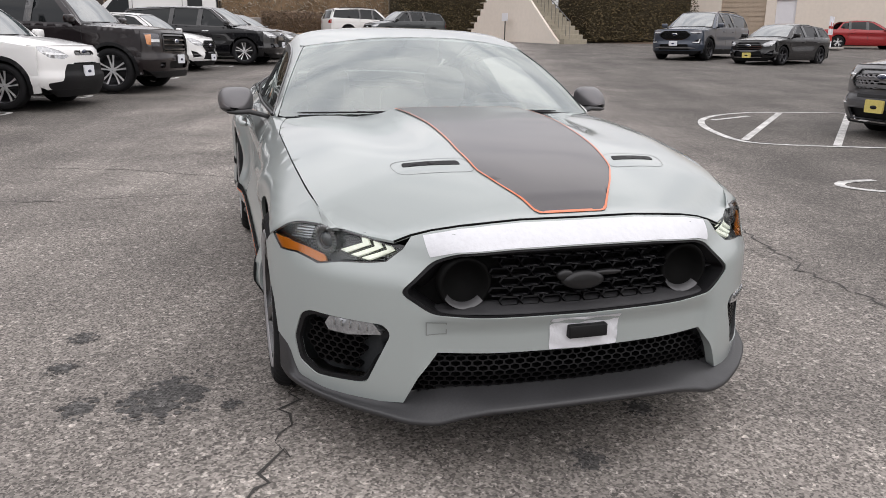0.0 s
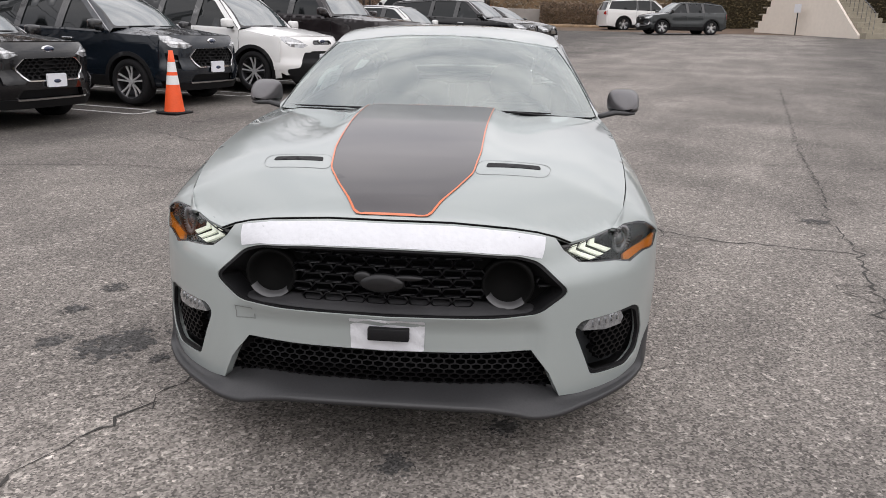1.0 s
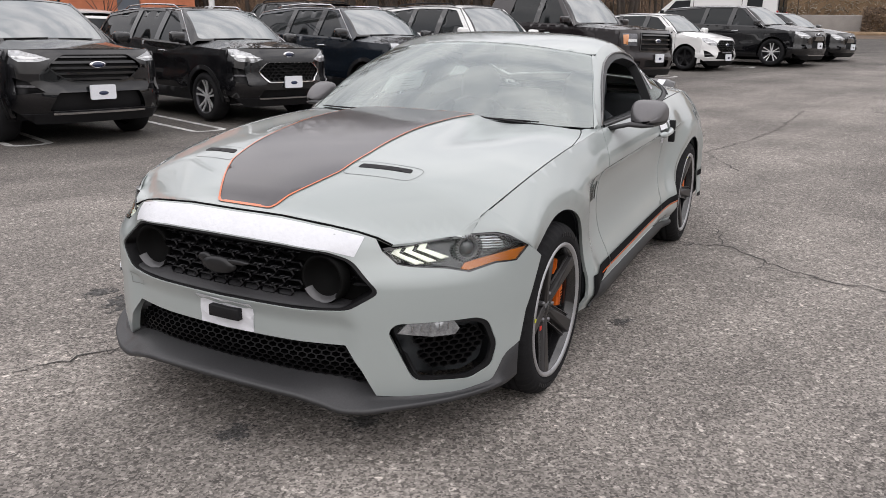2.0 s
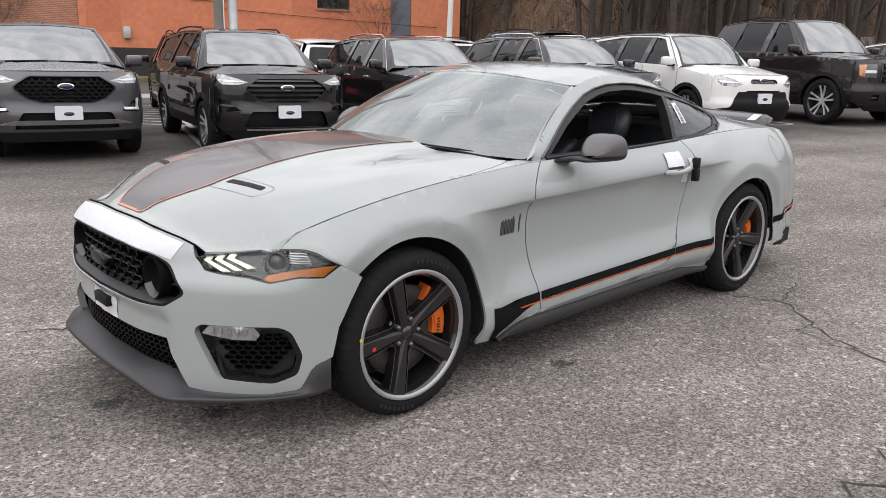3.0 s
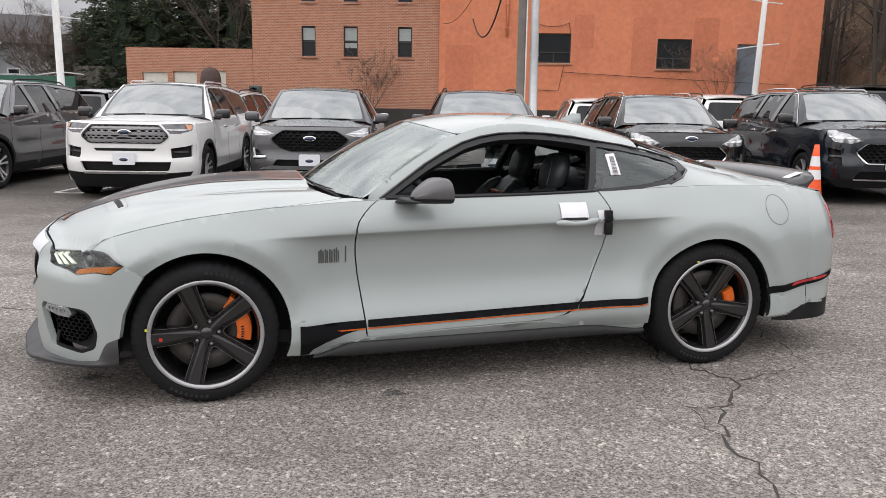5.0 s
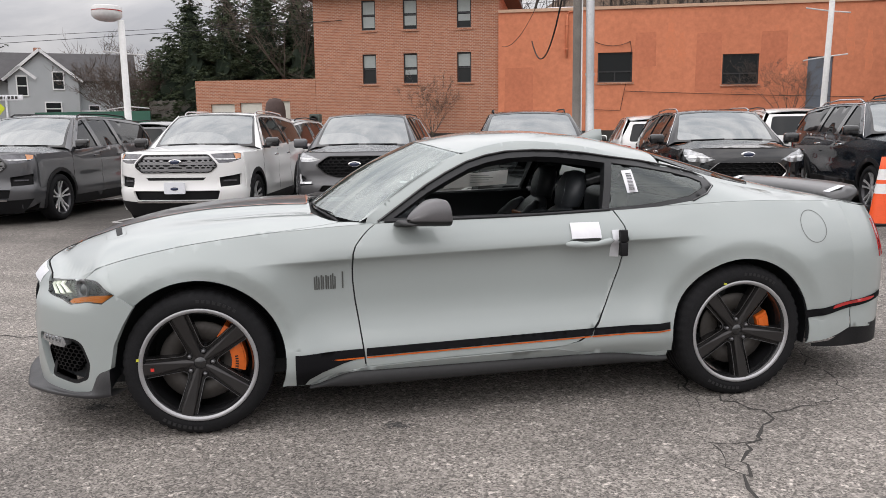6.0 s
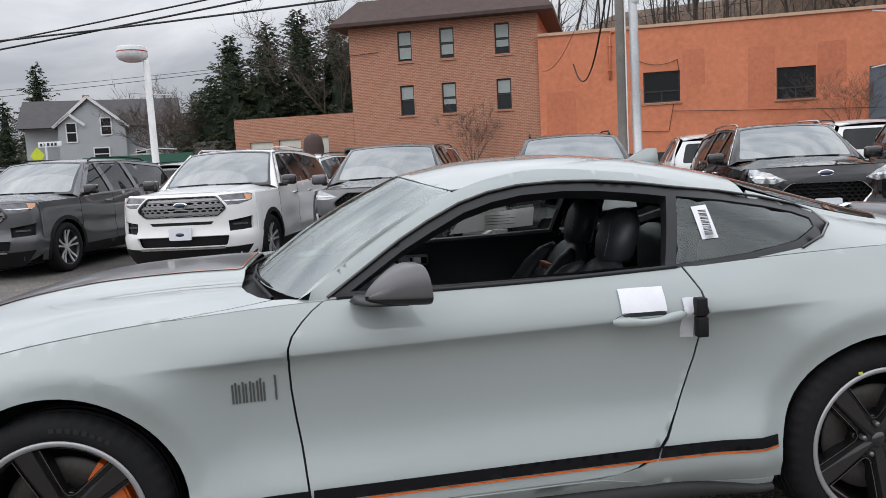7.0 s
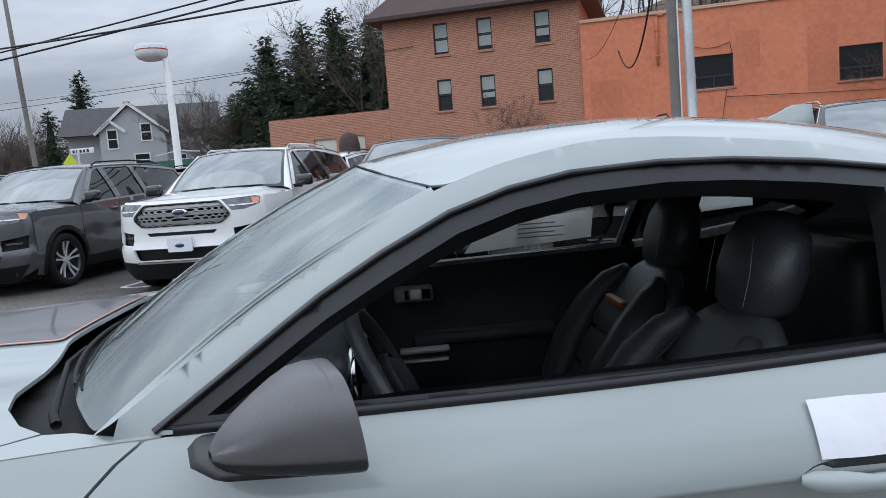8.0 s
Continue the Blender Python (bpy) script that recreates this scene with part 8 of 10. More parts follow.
        for y0, y1 in ((1.232, 1.246), (1.286, 1.322)):
            bm = bmesh.new()
            box(bm, min(sg * 0.738, sg * 0.75), y0, 0.864, max(sg * 0.738, sg * 0.75), y1, 0.897, bevel=0.003)
            part("handle_recess", bm, M_VOID, ih)
        bm = bmesh.new()
        box(bm, min(sg * 0.732, sg * 0.75), 1.252, 0.862, max(sg * 0.732, sg * 0.75), 1.292, 0.899, bevel=0.007)
        part("handle_lever", bm, M_SATIN, ih)
        bm = bmesh.new()
        box(bm, min(sg * 0.70, sg * 0.78), 1.25, 0.70, max(sg * 0.70, sg * 0.78), 1.75, 0.745, bevel=0.015)
        part("armrest", bm, M_LEATHER, tr)
        bm = bmesh.new()
        box(bm, min(sg * 0.66, sg * 0.70), 1.20, 0.688, max(sg * 0.66, sg * 0.70), 1.37, 0.706, bevel=0.006)
        part("armrest_trim", bm, M_SATIN, tr)
        bm = bmesh.new()
        box(bm, min(sg * 0.66, sg * 0.70), 1.20, 0.658, max(sg * 0.66, sg * 0.70), 1.365, 0.667, bevel=0.003)
        part("armrest_trim", bm, M_SATIN, tr)
        bm = bmesh.new()
        box(bm, min(sg * 0.715, sg * 0.775), 0.92, 0.50, max(sg * 0.715, sg * 0.775), 1.16, 0.66, bevel=0.02)
        part("door_speaker", bm, M_LEATHER, tr)
    bm = bmesh.new()
    for sg in (1, -1):
        box(bm, sg * 0.36 - 0.30, 2.42, 0.45, sg * 0.36 + 0.30, 2.58, 1.02, bevel=0.06)
    part("rear_bench", bm, M_LEATHER, car)
    bm = bmesh.new()
    box(bm, -0.10, 1.1, 0.34, 0.10, 2.2, 0.60, bevel=0.03)
    part("centre_console", bm, M_CABIN, car)
    bm = panel([(1.45, 1.005), (1.90, 1.030), (1.90, 1.132), (1.52, 1.10)], lambda y, z: (-house(y, z, -0.030)[0], y, z), 0.06, away=(1, 0, 0), depth=0)
    st = part("price_sheet", bm, M_SHEET, car, "printed sheet inside the far door window")
    bm = bmesh.new()
    for k in range(4):
        panel([(1.64, 1.045 + 0.016 * k), (1.64 + 0.16 - 0.03 * (k % 2), 1.045 + 0.016 * k), (1.64 + 0.16 - 0.03 * (k % 2), 1.049 + 0.016 * k), (1.64, 1.049 + 0.016 * k)],
              lambda y, z: (-house(y, z, -0.033)[0], y, z), 0.1, away=(1, 0, 0), depth=0, bm=bm)
    part("print_line", bm, M_BLIND, st)
    bm = panel([(2.275, 1.088), (2.455, 1.100), (2.430, 1.150), (2.275, 1.158)], lambda y, z: (-house(y, z, -0.020)[0], y, z), 0.06, away=(1, 0, 0), depth=0)
    part("rear_sheet", bm, M_SHEET, car, "small printed sheet inside the far quarter window")
    # headlining
    bm = panel(closed_half([(0.0, 1.26), (0.50, 1.38), (0.55, 2.40), (0.0, 2.45)]), lambda x, y: crown(x, y, -0.03), 0.12, away=(0, 0, -1), depth=0)
    part("headlining", bm, M_CABIN, car)
    seat("bucket_seat", car, 0.37, 1.72, False)
    seat("bucket_seat", car, -0.37, 1.80)


def build_underside(car):
    bm = bmesh.new()
    box(bm, -0.62, -0.50, 0.20, 0.62, 3.6, 0.27)
    box(bm, -0.55, -0.55, 0.27, 0.55, 0.5, 0.70)
    part("underbody", bm, M_CABIN, car, smooth=False)
    for k in (0, 1):
        hy, r = HUBS[k]
        for sg in (1, -1):
            bm = bmesh.new()
            lathe(bm, [(0.402 - 0.009 * k, sg * 0.888), (0.41, sg * 0.87), (0.42, sg * 0.62), (0.05, sg * 0.60)], 30, "X", (0, hy, r), a0=-14, a1=194)
            part("wheel_housing", bm, M_CABIN, car)


coupe = thing("coupe", pose(0, 0, 0), "pale grey two-door fastback coupe with black and orange stripes", "car")
build_front(coupe)
build_lamps(coupe)
build_hood(coupe)
build_sides(coupe)
build_upper(coupe)
build_rear(coupe)
build_mirrors(coupe)
for side_sign in (1, -1):
    coupe_wheel(coupe, side_sign, 0, 38)
    coupe_wheel(coupe, side_sign, 1, 61)
build_cabin(coupe)
build_underside(coupe)


def tape_things():
    """Paper, tape and foam block fixed to the door."""
    bm = bmesh.new()
    rows = []
    for z in np.linspace(0.868, 0.943, 9):
        rows.append([bm.verts.new((max(flank(y, z)[0], flank(y, 0.90)[0] - 0.9 * max(0.0, z - 0.90)) + 0.008 + 0.0015 * math.sin(y * 60 + z * 40), y, z)) for y in np.linspace(1.799, 1.951, 15)])
    for a, b in zip(rows, rows[1:]):
        for k in range(14):
            bm.faces.new((a[k], a[k + 1], b[k + 1], b[k]))
    p = part("paper_sheet", bm, M_PAPER)
    tagged(p, "white paper sheet taped above the door handle", "paper")
    bm = panel([(2.012, 0.765), (2.055, 0.763), (2.062, 0.905), (2.008, 0.903)], lambda y, z: flank(y, z, 0.004 + 0.003 * math.sin(y * 90 + z * 40)), 0.015, away=(1, 0, 0), depth=0)
    t = part("tape_strip", bm, M_WHITETAPE)
    tagged(t, "creased white tape strip over the door edge", "tape")
    bm = bmesh.new()
    box(bm, 0.890, 2.045, 0.775, 0.925, 2.082, 0.842, bevel=0.004)
    box(bm, 0.888, 2.043, 0.845, 0.923, 2.080, 0.905, bevel=0.004)
    b = part("foam_block", bm, M_BLACK)
    tagged(b, "small black foam door-edge protector", "protector")


tape_things()


def row_car(u, v, turn=0.0):
    return at_site(u, v, ground_rise(u), turn)


vehicle("white_suv", row_car(-3.7, 6.58, 7), "white mid-size sport utility vehicle with chrome grille", "car", P_WHITE, 5.05, 2.0, 1.78, r=0.385, grille="slats", lamp="slim",
        nose=1.09, cowl=(1.25, 1.215), belt=1.16, wb=3.02, fa=0.95, roof_y=2.0, chrome=True)
vehicle("grey_suv", row_car(-7.15, 6.6, 6), "dark grey mid-size sport utility vehicle", "car", P_GREY, 5.05, 2.0, 1.78, r=0.385, grille="slats", lamp="slim",
        nose=1.09, cowl=(1.25, 1.215), belt=1.16, wb=3.02, fa=0.95, roof_y=2.0)
vehicle("grey_crossover", row_car(-1.1, 7.05, 8), "grey crossover with black oval mesh grille", "car", P_GREY, 4.8, 1.93, 1.74, grille="net", lamp="wing",
        nose=1.05, cowl=(1.15, 1.19), belt=1.13, clear=0.31, wb=2.85, fa=0.93, roof_y=1.85, rails=False)
vehicle("black_crossover", row_car(1.6, 7.0, 6), "black crossover with black barred grille", "car", P_BLACK, 4.8, 1.93, 1.74, grille="bars", lamp="wing",
        nose=1.05, cowl=(1.15, 1.19), belt=1.13, clear=0.31, wb=2.85, fa=0.93, roof_y=1.85)
vehicle("black_crossover", row_car(4.55, 7.4, 4), "black compact crossover with chrome-edged mesh grille", "car", P_BLACK, 4.59, 1.88, 1.68, r=0.35, grille="chrome_net",
        lamp="swept", nose=1.01, cowl=(1.12, 1.165), belt=1.10, clear=0.29, wb=2.71, fa=0.93, roof_y=1.8, chrome=True)
vehicle("navy_crossover", row_car(7.3, 7.05, 3), "dark navy compact crossover with chrome-edged mesh grille", "car", P_NAVY, 4.59, 1.88, 1.68, r=0.35, grille="chrome_net",
        lamp="swept", nose=1.01, cowl=(1.12, 1.165), belt=1.10, clear=0.29, wb=2.71, fa=0.93, roof_y=1.8, chrome=True)
vehicle("white_crossover", row_car(9.65, 6.5), "white compact crossover with dark lower bumper", "car", P_WHITE, 4.57, 1.845, 1.70, r=0.355, grille="bar",
        lamp="swept", nose=0.92, cowl=(1.1, 1.12), belt=1.08, wb=2.66, fa=0.94, roof_y=1.75, dark_chin=True)
vehicle("pickup_truck", row_car(12.6, 6.1), "dark brown full-size pickup truck", "truck", P_BROWN, 5.9, 2.03, 1.96, r=0.41, grille="truck",
        lamp="block", nose=1.12, cowl=(1.35, 1.28), belt=1.25, wb=3.68, fa=0.95, roof_y=2.0, pickup=True, clear=0.32)
# back row, noses to the kerb
def back_car(u, v, name, label, body, **kw):
    d = dict(L=4.6, W=1.86, H=1.68, r=0.35, grille="bar", lamp="swept", nose=0.88, cowl=(1.1, 1.1), belt=1.06, wb=2.68, fa=0.92, roof_y=1.8)
    d.update(kw)
    L_, W_, H_ = d.pop("L"), d.pop("W"), d.pop("H")
    return vehicle(name, at_site(u, v + L_, ground_rise(u), 180), label, "car", body, L_, W_, H_, **d)


back_car(3.95, 12.6, "white_hatchback", "white crossover parked nose to the kerb", P_WHITE, rails=False)
back_car(6.8, 12.8, "white_crossover", "white crossover parked nose to the kerb", P_WHITE, H=1.70)
back_car(1.35, 13.0, "maroon_suv", "dark maroon sport utility vehicle parked nose to the kerb", P_BROWN, H=1.76)
back_car(9.6, 12.6, "black_suv", "black sport utility vehicle with roof rails", P_BLACK, H=1.84, L=4.9)
back_car(12.4, 12.6, "white_crossover", "white crossover parked nose to the kerb", P_WHITE)
back_car(-4.85, 12.7, "white_crossover", "white crossover parked nose to the kerb", P_WHITE, H=1.74)
back_car(-2.35, 12.9, "white_suv", "white sport utility vehicle parked nose to the kerb", P_WHITE, H=1.8, L=4.9)
back_car(-7.7, 12.4, "grey_suv", "grey sport utility vehicle parked nose to the kerb", P_GREY, H=1.72)
back_car(-10.6, 12.6, "maroon_crossover", "maroon crossover parked nose to the kerb", P_RED, H=1.66)
vehicle("grey_suv", row_car(-10.2, 6.8, 6), "dark grey mid-size sport utility vehicle", "car", P_GREY, 5.05, 2.0, 1.78, r=0.385, grille="slats", lamp="slim",
        nose=1.09, cowl=(1.25, 1.215), belt=1.16, wb=3.02, fa=0.95, roof_y=2.0)
# farther along the front row
vehicle("white_hatchback", row_car(18.1, 7.3), "small white hatchback with black wheels", "car", P_WHITE, 4.0, 1.72, 1.48, r=0.31, grille="net", lamp="swept", nose=0.78, cowl=(0.98, 0.98),
        belt=0.94, wb=2.49, fa=0.80, roof_y=1.65, rails=False, clad=False, rim=M_BLACK, clear=0.18)
vehicle("black_suv", row_car(21.1, 6.1), "black sport utility vehicle with silver wheels", "car", P_BLACK, 4.9, 1.98, 1.67, r=0.37, grille="bar", lamp="swept", nose=0.90, cowl=(1.12, 1.12),
        belt=1.06, wb=2.75, fa=0.95, roof_y=1.85, chrome=True, clad=False, rails=False)
vehicle("black_sedan", row_car(23.9, 6.2), "black saloon car at the end of row", "car", P_BLACK, 4.8, 1.84, 1.46, r=0.33, grille="bar", lamp="swept", nose=0.76, cowl=(1.2, 0.98),
        belt=0.92, wb=2.78, fa=0.95, roof_y=1.95, rails=False, clad=False, clear=0.18, deck=3.6)
vehicle("slate_suv", at_site(26.2, -6.9, ground_rise(27), -128), "slate blue sport utility vehicle with black wheels", "car", P_SLATE, 5.05, 2.0, 1.78, r=0.385, grille="net", lamp="slim",
        nose=1.01, cowl=(1.25, 1.18), belt=1.14, wb=3.02, fa=0.95, roof_y=2.0, rim=M_BLACK)
vehicle("black_coupe", at_site(24.2, -8.9, ground_rise(24.5), -140), "small black two-door hatchback", "car", P_BLACK, 4.08, 1.74, 1.40, r=0.31, grille="bars", lamp="swept", nose=0.74,
        cowl=(1.05, 0.92), belt=0.88, wb=2.43, fa=0.82, roof_y=1.75, rails=False, clad=False, rim=M_DARKMETAL, clear=0.17, plate=M_NJPLATE, hatch=0.9)
vehicle("red_sedan", at_site(40.0, -22.4, ground_rise(40), -8), "dark red saloon car", "car", P_RED, 4.8, 1.82, 1.46, r=0.33, grille="bar", lamp="swept", nose=0.76, cowl=(1.2, 0.98),
        belt=0.92, wb=2.78, fa=0.95, roof_y=1.95, rails=False, clad=False, clear=0.18, deck=3.6)
vehicle("grey_crossover", at_site(7.55, -5.2, ground_rise(7.5), 197), "grey compact crossover with chrome barred grille", "car", P_GREY, 4.53, 1.84, 1.68, r=0.35, grille="slats", lamp="swept", nose=0.92,
        cowl=(1.1, 1.1), belt=1.06, wb=2.69, fa=0.92, roof_y=1.8, chrome=True, plate=M_NJPLATE)
vehicle("white_suv", at_site(49.3, 5.3, ground_rise(47) - 0.1, 30.7), "large white sport utility vehicle", "car", P_WHITE, 5.3, 2.05, 1.92, r=0.41, grille="slats", lamp="slim",
        nose=1.05, cowl=(1.25, 1.22), belt=1.18, wb=3.1, fa=0.98, roof_y=2.0)
vehicle("black_crossover", at_site(40.2, 6.3, ground_rise(41), 212), "dark grey crossover parked by the hedge", "car", P_DUSK, 4.6, 1.88, 1.66, r=0.36, grille="net", lamp="swept",
        nose=0.88, cowl=(1.12, 1.1), belt=1.06, wb=2.71, fa=0.93, roof_y=1.8)


def cargo_van(m):
    """A long white van: y runs from the front bumper to the back doors."""
    b = thing("cargo_van", m, "long white van with dark rear windows", "van")
    side = [(0.0, 0.42), (0.04, 0.92), (0.85, 1.14), (1.70, 1.90), (2.15, 2.14), (3.0, 2.26), (5.45, 2.24), (5.60, 2.05), (5.66, 0.45)]
    bm = bmesh.new()
    prism(bm, side, lambda y, z: (-0.98 + 0.10 * max(0.0, z - 1.0), y, z), lambda y, z: (0.98 - 0.10 * max(0.0, z - 1.0), y, z))
    bmesh.ops.bevel(bm, geom=[e for e in bm.edges if len(e.link_faces) == 2 and e.calc_face_angle() > 0.4], offset=0.05, segments=2, affect="EDGES")
    part("body", fix(bm), P_WHITE, b, smooth=False)

    def flank(name, poly, mat, sg, proud=0.012):
        w = bmesh.new()
        prism(w, poly, lambda y, z: (sg * (0.975 - 0.10 * max(0.0, z - 1.0)), y, z), lambda y, z: (sg * (0.98 + proud - 0.10 * max(0.0, z - 1.0)), y, z))
        part(name, fix(w), mat, b, smooth=False)

    for sg in (1, -1):
        flank("door_window", [(1.30, 1.22), (1.82, 1.86), (2.40, 1.88), (2.40, 1.22)], M_TINT, sg)
        flank("side_window", [(4.55, 1.42), (4.55, 1.98), (5.10, 1.98), (5.10, 1.42)], M_TINT, sg)
        flank("door_seam", [(2.52, 0.6), (2.52, 2.0), (2.535, 2.0), (2.535, 0.6)], M_VOID, sg)
        flank("door_seam", [(4.35, 0.6), (4.35, 2.0), (4.365, 2.0), (4.365, 0.6)], M_VOID, sg)
        flank("rub_strip", [(0.9, 0.72), (0.9, 0.80), (5.5, 0.80), (5.5, 0.72)], M_BLACK, sg, 0.02)
        bm = bmesh.new()
        box(bm, sg * 0.84 - 0.07, 5.60, 1.05, sg * 0.84 + 0.07, 5.69, 1.50, bevel=0.015)
        part("tail_lamp", bm, M_RED, b, smooth=False)
        bm = bmesh.new()
        box(bm, sg * 0.40 - 0.29, 5.58, 1.42, sg * 0.40 + 0.29, 5.66, 1.98, bevel=0.02)
        part("rear_window", bm, M_TINT, b, smooth=False)
        bm = bmesh.new()
        box(bm, sg * 1.08 - 0.10, 1.30, 1.20, sg * 1.08 + 0.10, 1.42, 1.50, bevel=0.03)
        part("mirror", bm, M_BLACK, b)
        for y in (0.95, 4.40):
            make_wheel(b, sg * 0.86, y, 0.36, 0.22, sg, M_ALLOY)
    bm = bmesh.new()
    prism(bm, [(0.92, 1.20), (1.66, 1.88), (1.68, 1.86), (0.95, 1.18)], lambda y, z: (-0.80, y, z + 0.02), lambda y, z: (0.80, y, z + 0.02))
    part("windscreen", fix(bm), M_SCREEN, b, smooth=False)
    bm = bmesh.new()
    box(bm, -0.95, 5.60, 0.38, 0.95, 5.76, 0.58, bevel=0.03)
    part("rear_bumper", bm, M_BLACK, b)
    return b


cargo_van(at_site(27.4, 16.0, ground_rise(27.6), 192))


# ---- parking bays, kerb and painted lines ----
M_LINE = surface("worn_white_paint", (0.30, 0.295, 0.28), 0.85, var=0.45, scale=5, fine=26, second=(0.52, 0.515, 0.50))
M_CONCRETE = surface("concrete", (0.33, 0.31, 0.29), 0.85, var=0.2, scale=2, fine=30, bump=0.3)
M_CRACK = surface("crack_tar", (0.04, 0.037, 0.034), 0.9, var=0.3)
M_POLE = surface("white_steel", (0.62, 0.62, 0.61), 0.5, var=0.12, scale=3, fine=20)
M_WOOD = surface("weathered_wood", (0.16, 0.145, 0.13), 0.85, var=0.3, scale=3, fine=40, bump=0.4)
M_WIRE = surface("cable_black", (0.012, 0.012, 0.012), 0.6)


def ribbon(bm, pts, w, lift=0.004, jitter=0.0, rnd=None):
    """A flat strip on the ground along (u, v) points."""
    prev = None
    n = len(pts)
    for i, (u, v) in enumerate(pts):
        a = pts[max(0, i - 1)]
        b = pts[min(n - 1, i + 1)]
        du, dv = b[0] - a[0], b[1] - a[1]
        k = math.hypot(du, dv) or 1.0
        ww = w * (1 + (rnd.uniform(-jitter, jitter) if rnd else 0.0))
        l = bm.verts.new((u - dv / k * ww / 2, v + du / k * ww / 2, ground_z(u, v) + lift))
        r = bm.verts.new((u + dv / k * ww / 2, v - du / k * ww / 2, ground_z(u, v) + lift))
        if prev:
            bm.faces.new((prev[0], prev[1], r, l))
        prev = (l, r)


def hairpin(u, v0=7.4, v1=12.2, gap=0.44, w=0.09):
    bm = bmesh.new()
    line = [(u - gap / 2, v1 - (v1 - v0) * k / 8) for k in range(9)]
    line += [(u - gap / 2 * math.cos(a), v0 - gap / 2 * math.sin(a) * 0.5) for a in np.linspace(0.3, math.pi - 0.3, 7)]
    line += [(u + gap / 2, v0 + (v1 - v0) * k / 8) for k in range(9)]
    ribbon(bm, line, w, 0.005)
    ob = part("bay_line", bm, M_LINE, smooth=False)
    ob.matrix_basis = SITE
    tagged(ob, "worn white hairpin line between parking bays", "marking", "bay lines", "structure")


for bay_u in (-8.0, -5.0, -2.4, 0.85, 3.15, 6.0, 8.5, 11.1, 15.4, 19.7):
    hairpin(bay_u)


def painted_island():
    bm = bmesh.new()
    arc = [(10.55, -7.6), (10.55, -4.9), (10.2, -4.1), (9.55, -3.5), (8.7, -3.25), (7.8, -3.25), (7.15, -3.35), (6.95, -3.7), (6.85, -4.6), (6.8, -7.6)]
    fine = arc
    for _ in range(3):
        cut = [fine[0]]
        for a, b in zip(fine, fine[1:]):
            cut += [(a[0] * 0.75 + b[0] * 0.25, a[1] * 0.75 + b[1] * 0.25), (a[0] * 0.25 + b[0] * 0.75, a[1] * 0.25 + b[1] * 0.75)]
        fine = cut + [fine[-1]]
    ribbon(bm, fine, 0.10, 0.005)
    for a, b in (((9.3, -3.6), (9.9, -4.35)), ((7.3, -3.45), (10.35, -5.0)), ((6.95, -4.5), (10.45, -6.2)), ((6.9, -5.8), (10.5, -7.5))):
        ribbon(bm, [(a[0] + (b[0] - a[0]) * k / 6, a[1] + (b[1] - a[1]) * k / 6) for k in range(7)], 0.10, 0.0055)
    ob = part("painted_island", bm, M_LINE, smooth=False)
    ob.matrix_basis = SITE
    tagged(ob, "white hatched traffic island painted on the asphalt", "marking", kind="structure")
    bm = bmesh.new()
    pts = [(4.45 + 0.9 * math.cos(a) * 0.35, -4.2 + 0.75 * math.sin(a)) for a in np.linspace(0.4, 5.8, 24)]
    ribbon(bm, pts, 0.1, 0.005)
    ob = part("painted_loop", bm, M_LINE, smooth=False)
    ob.matrix_basis = SITE
    tagged(ob, "white loop painted on the asphalt", "marking", kind="structure")
    bm = bmesh.new()
    for k in range(9):
        v = 11.9 + k * 0.66
        ribbon(bm, [(-0.35, v + 0.55), (0.25, v + 0.2), (0.75, v - 0.1)], 0.10, 0.005)
    for u in (-0.4, 0.8):
        ribbon(bm, [(u, v) for v in np.linspace(11.3, 17.9, 10)], 0.1, 0.0055)
    ob = part("hatched_strip", bm, M_LINE, smooth=False)
    ob.matrix_basis = SITE
    tagged(ob, "white hatching painted between the back bays", "marking", kind="structure")


painted_island()


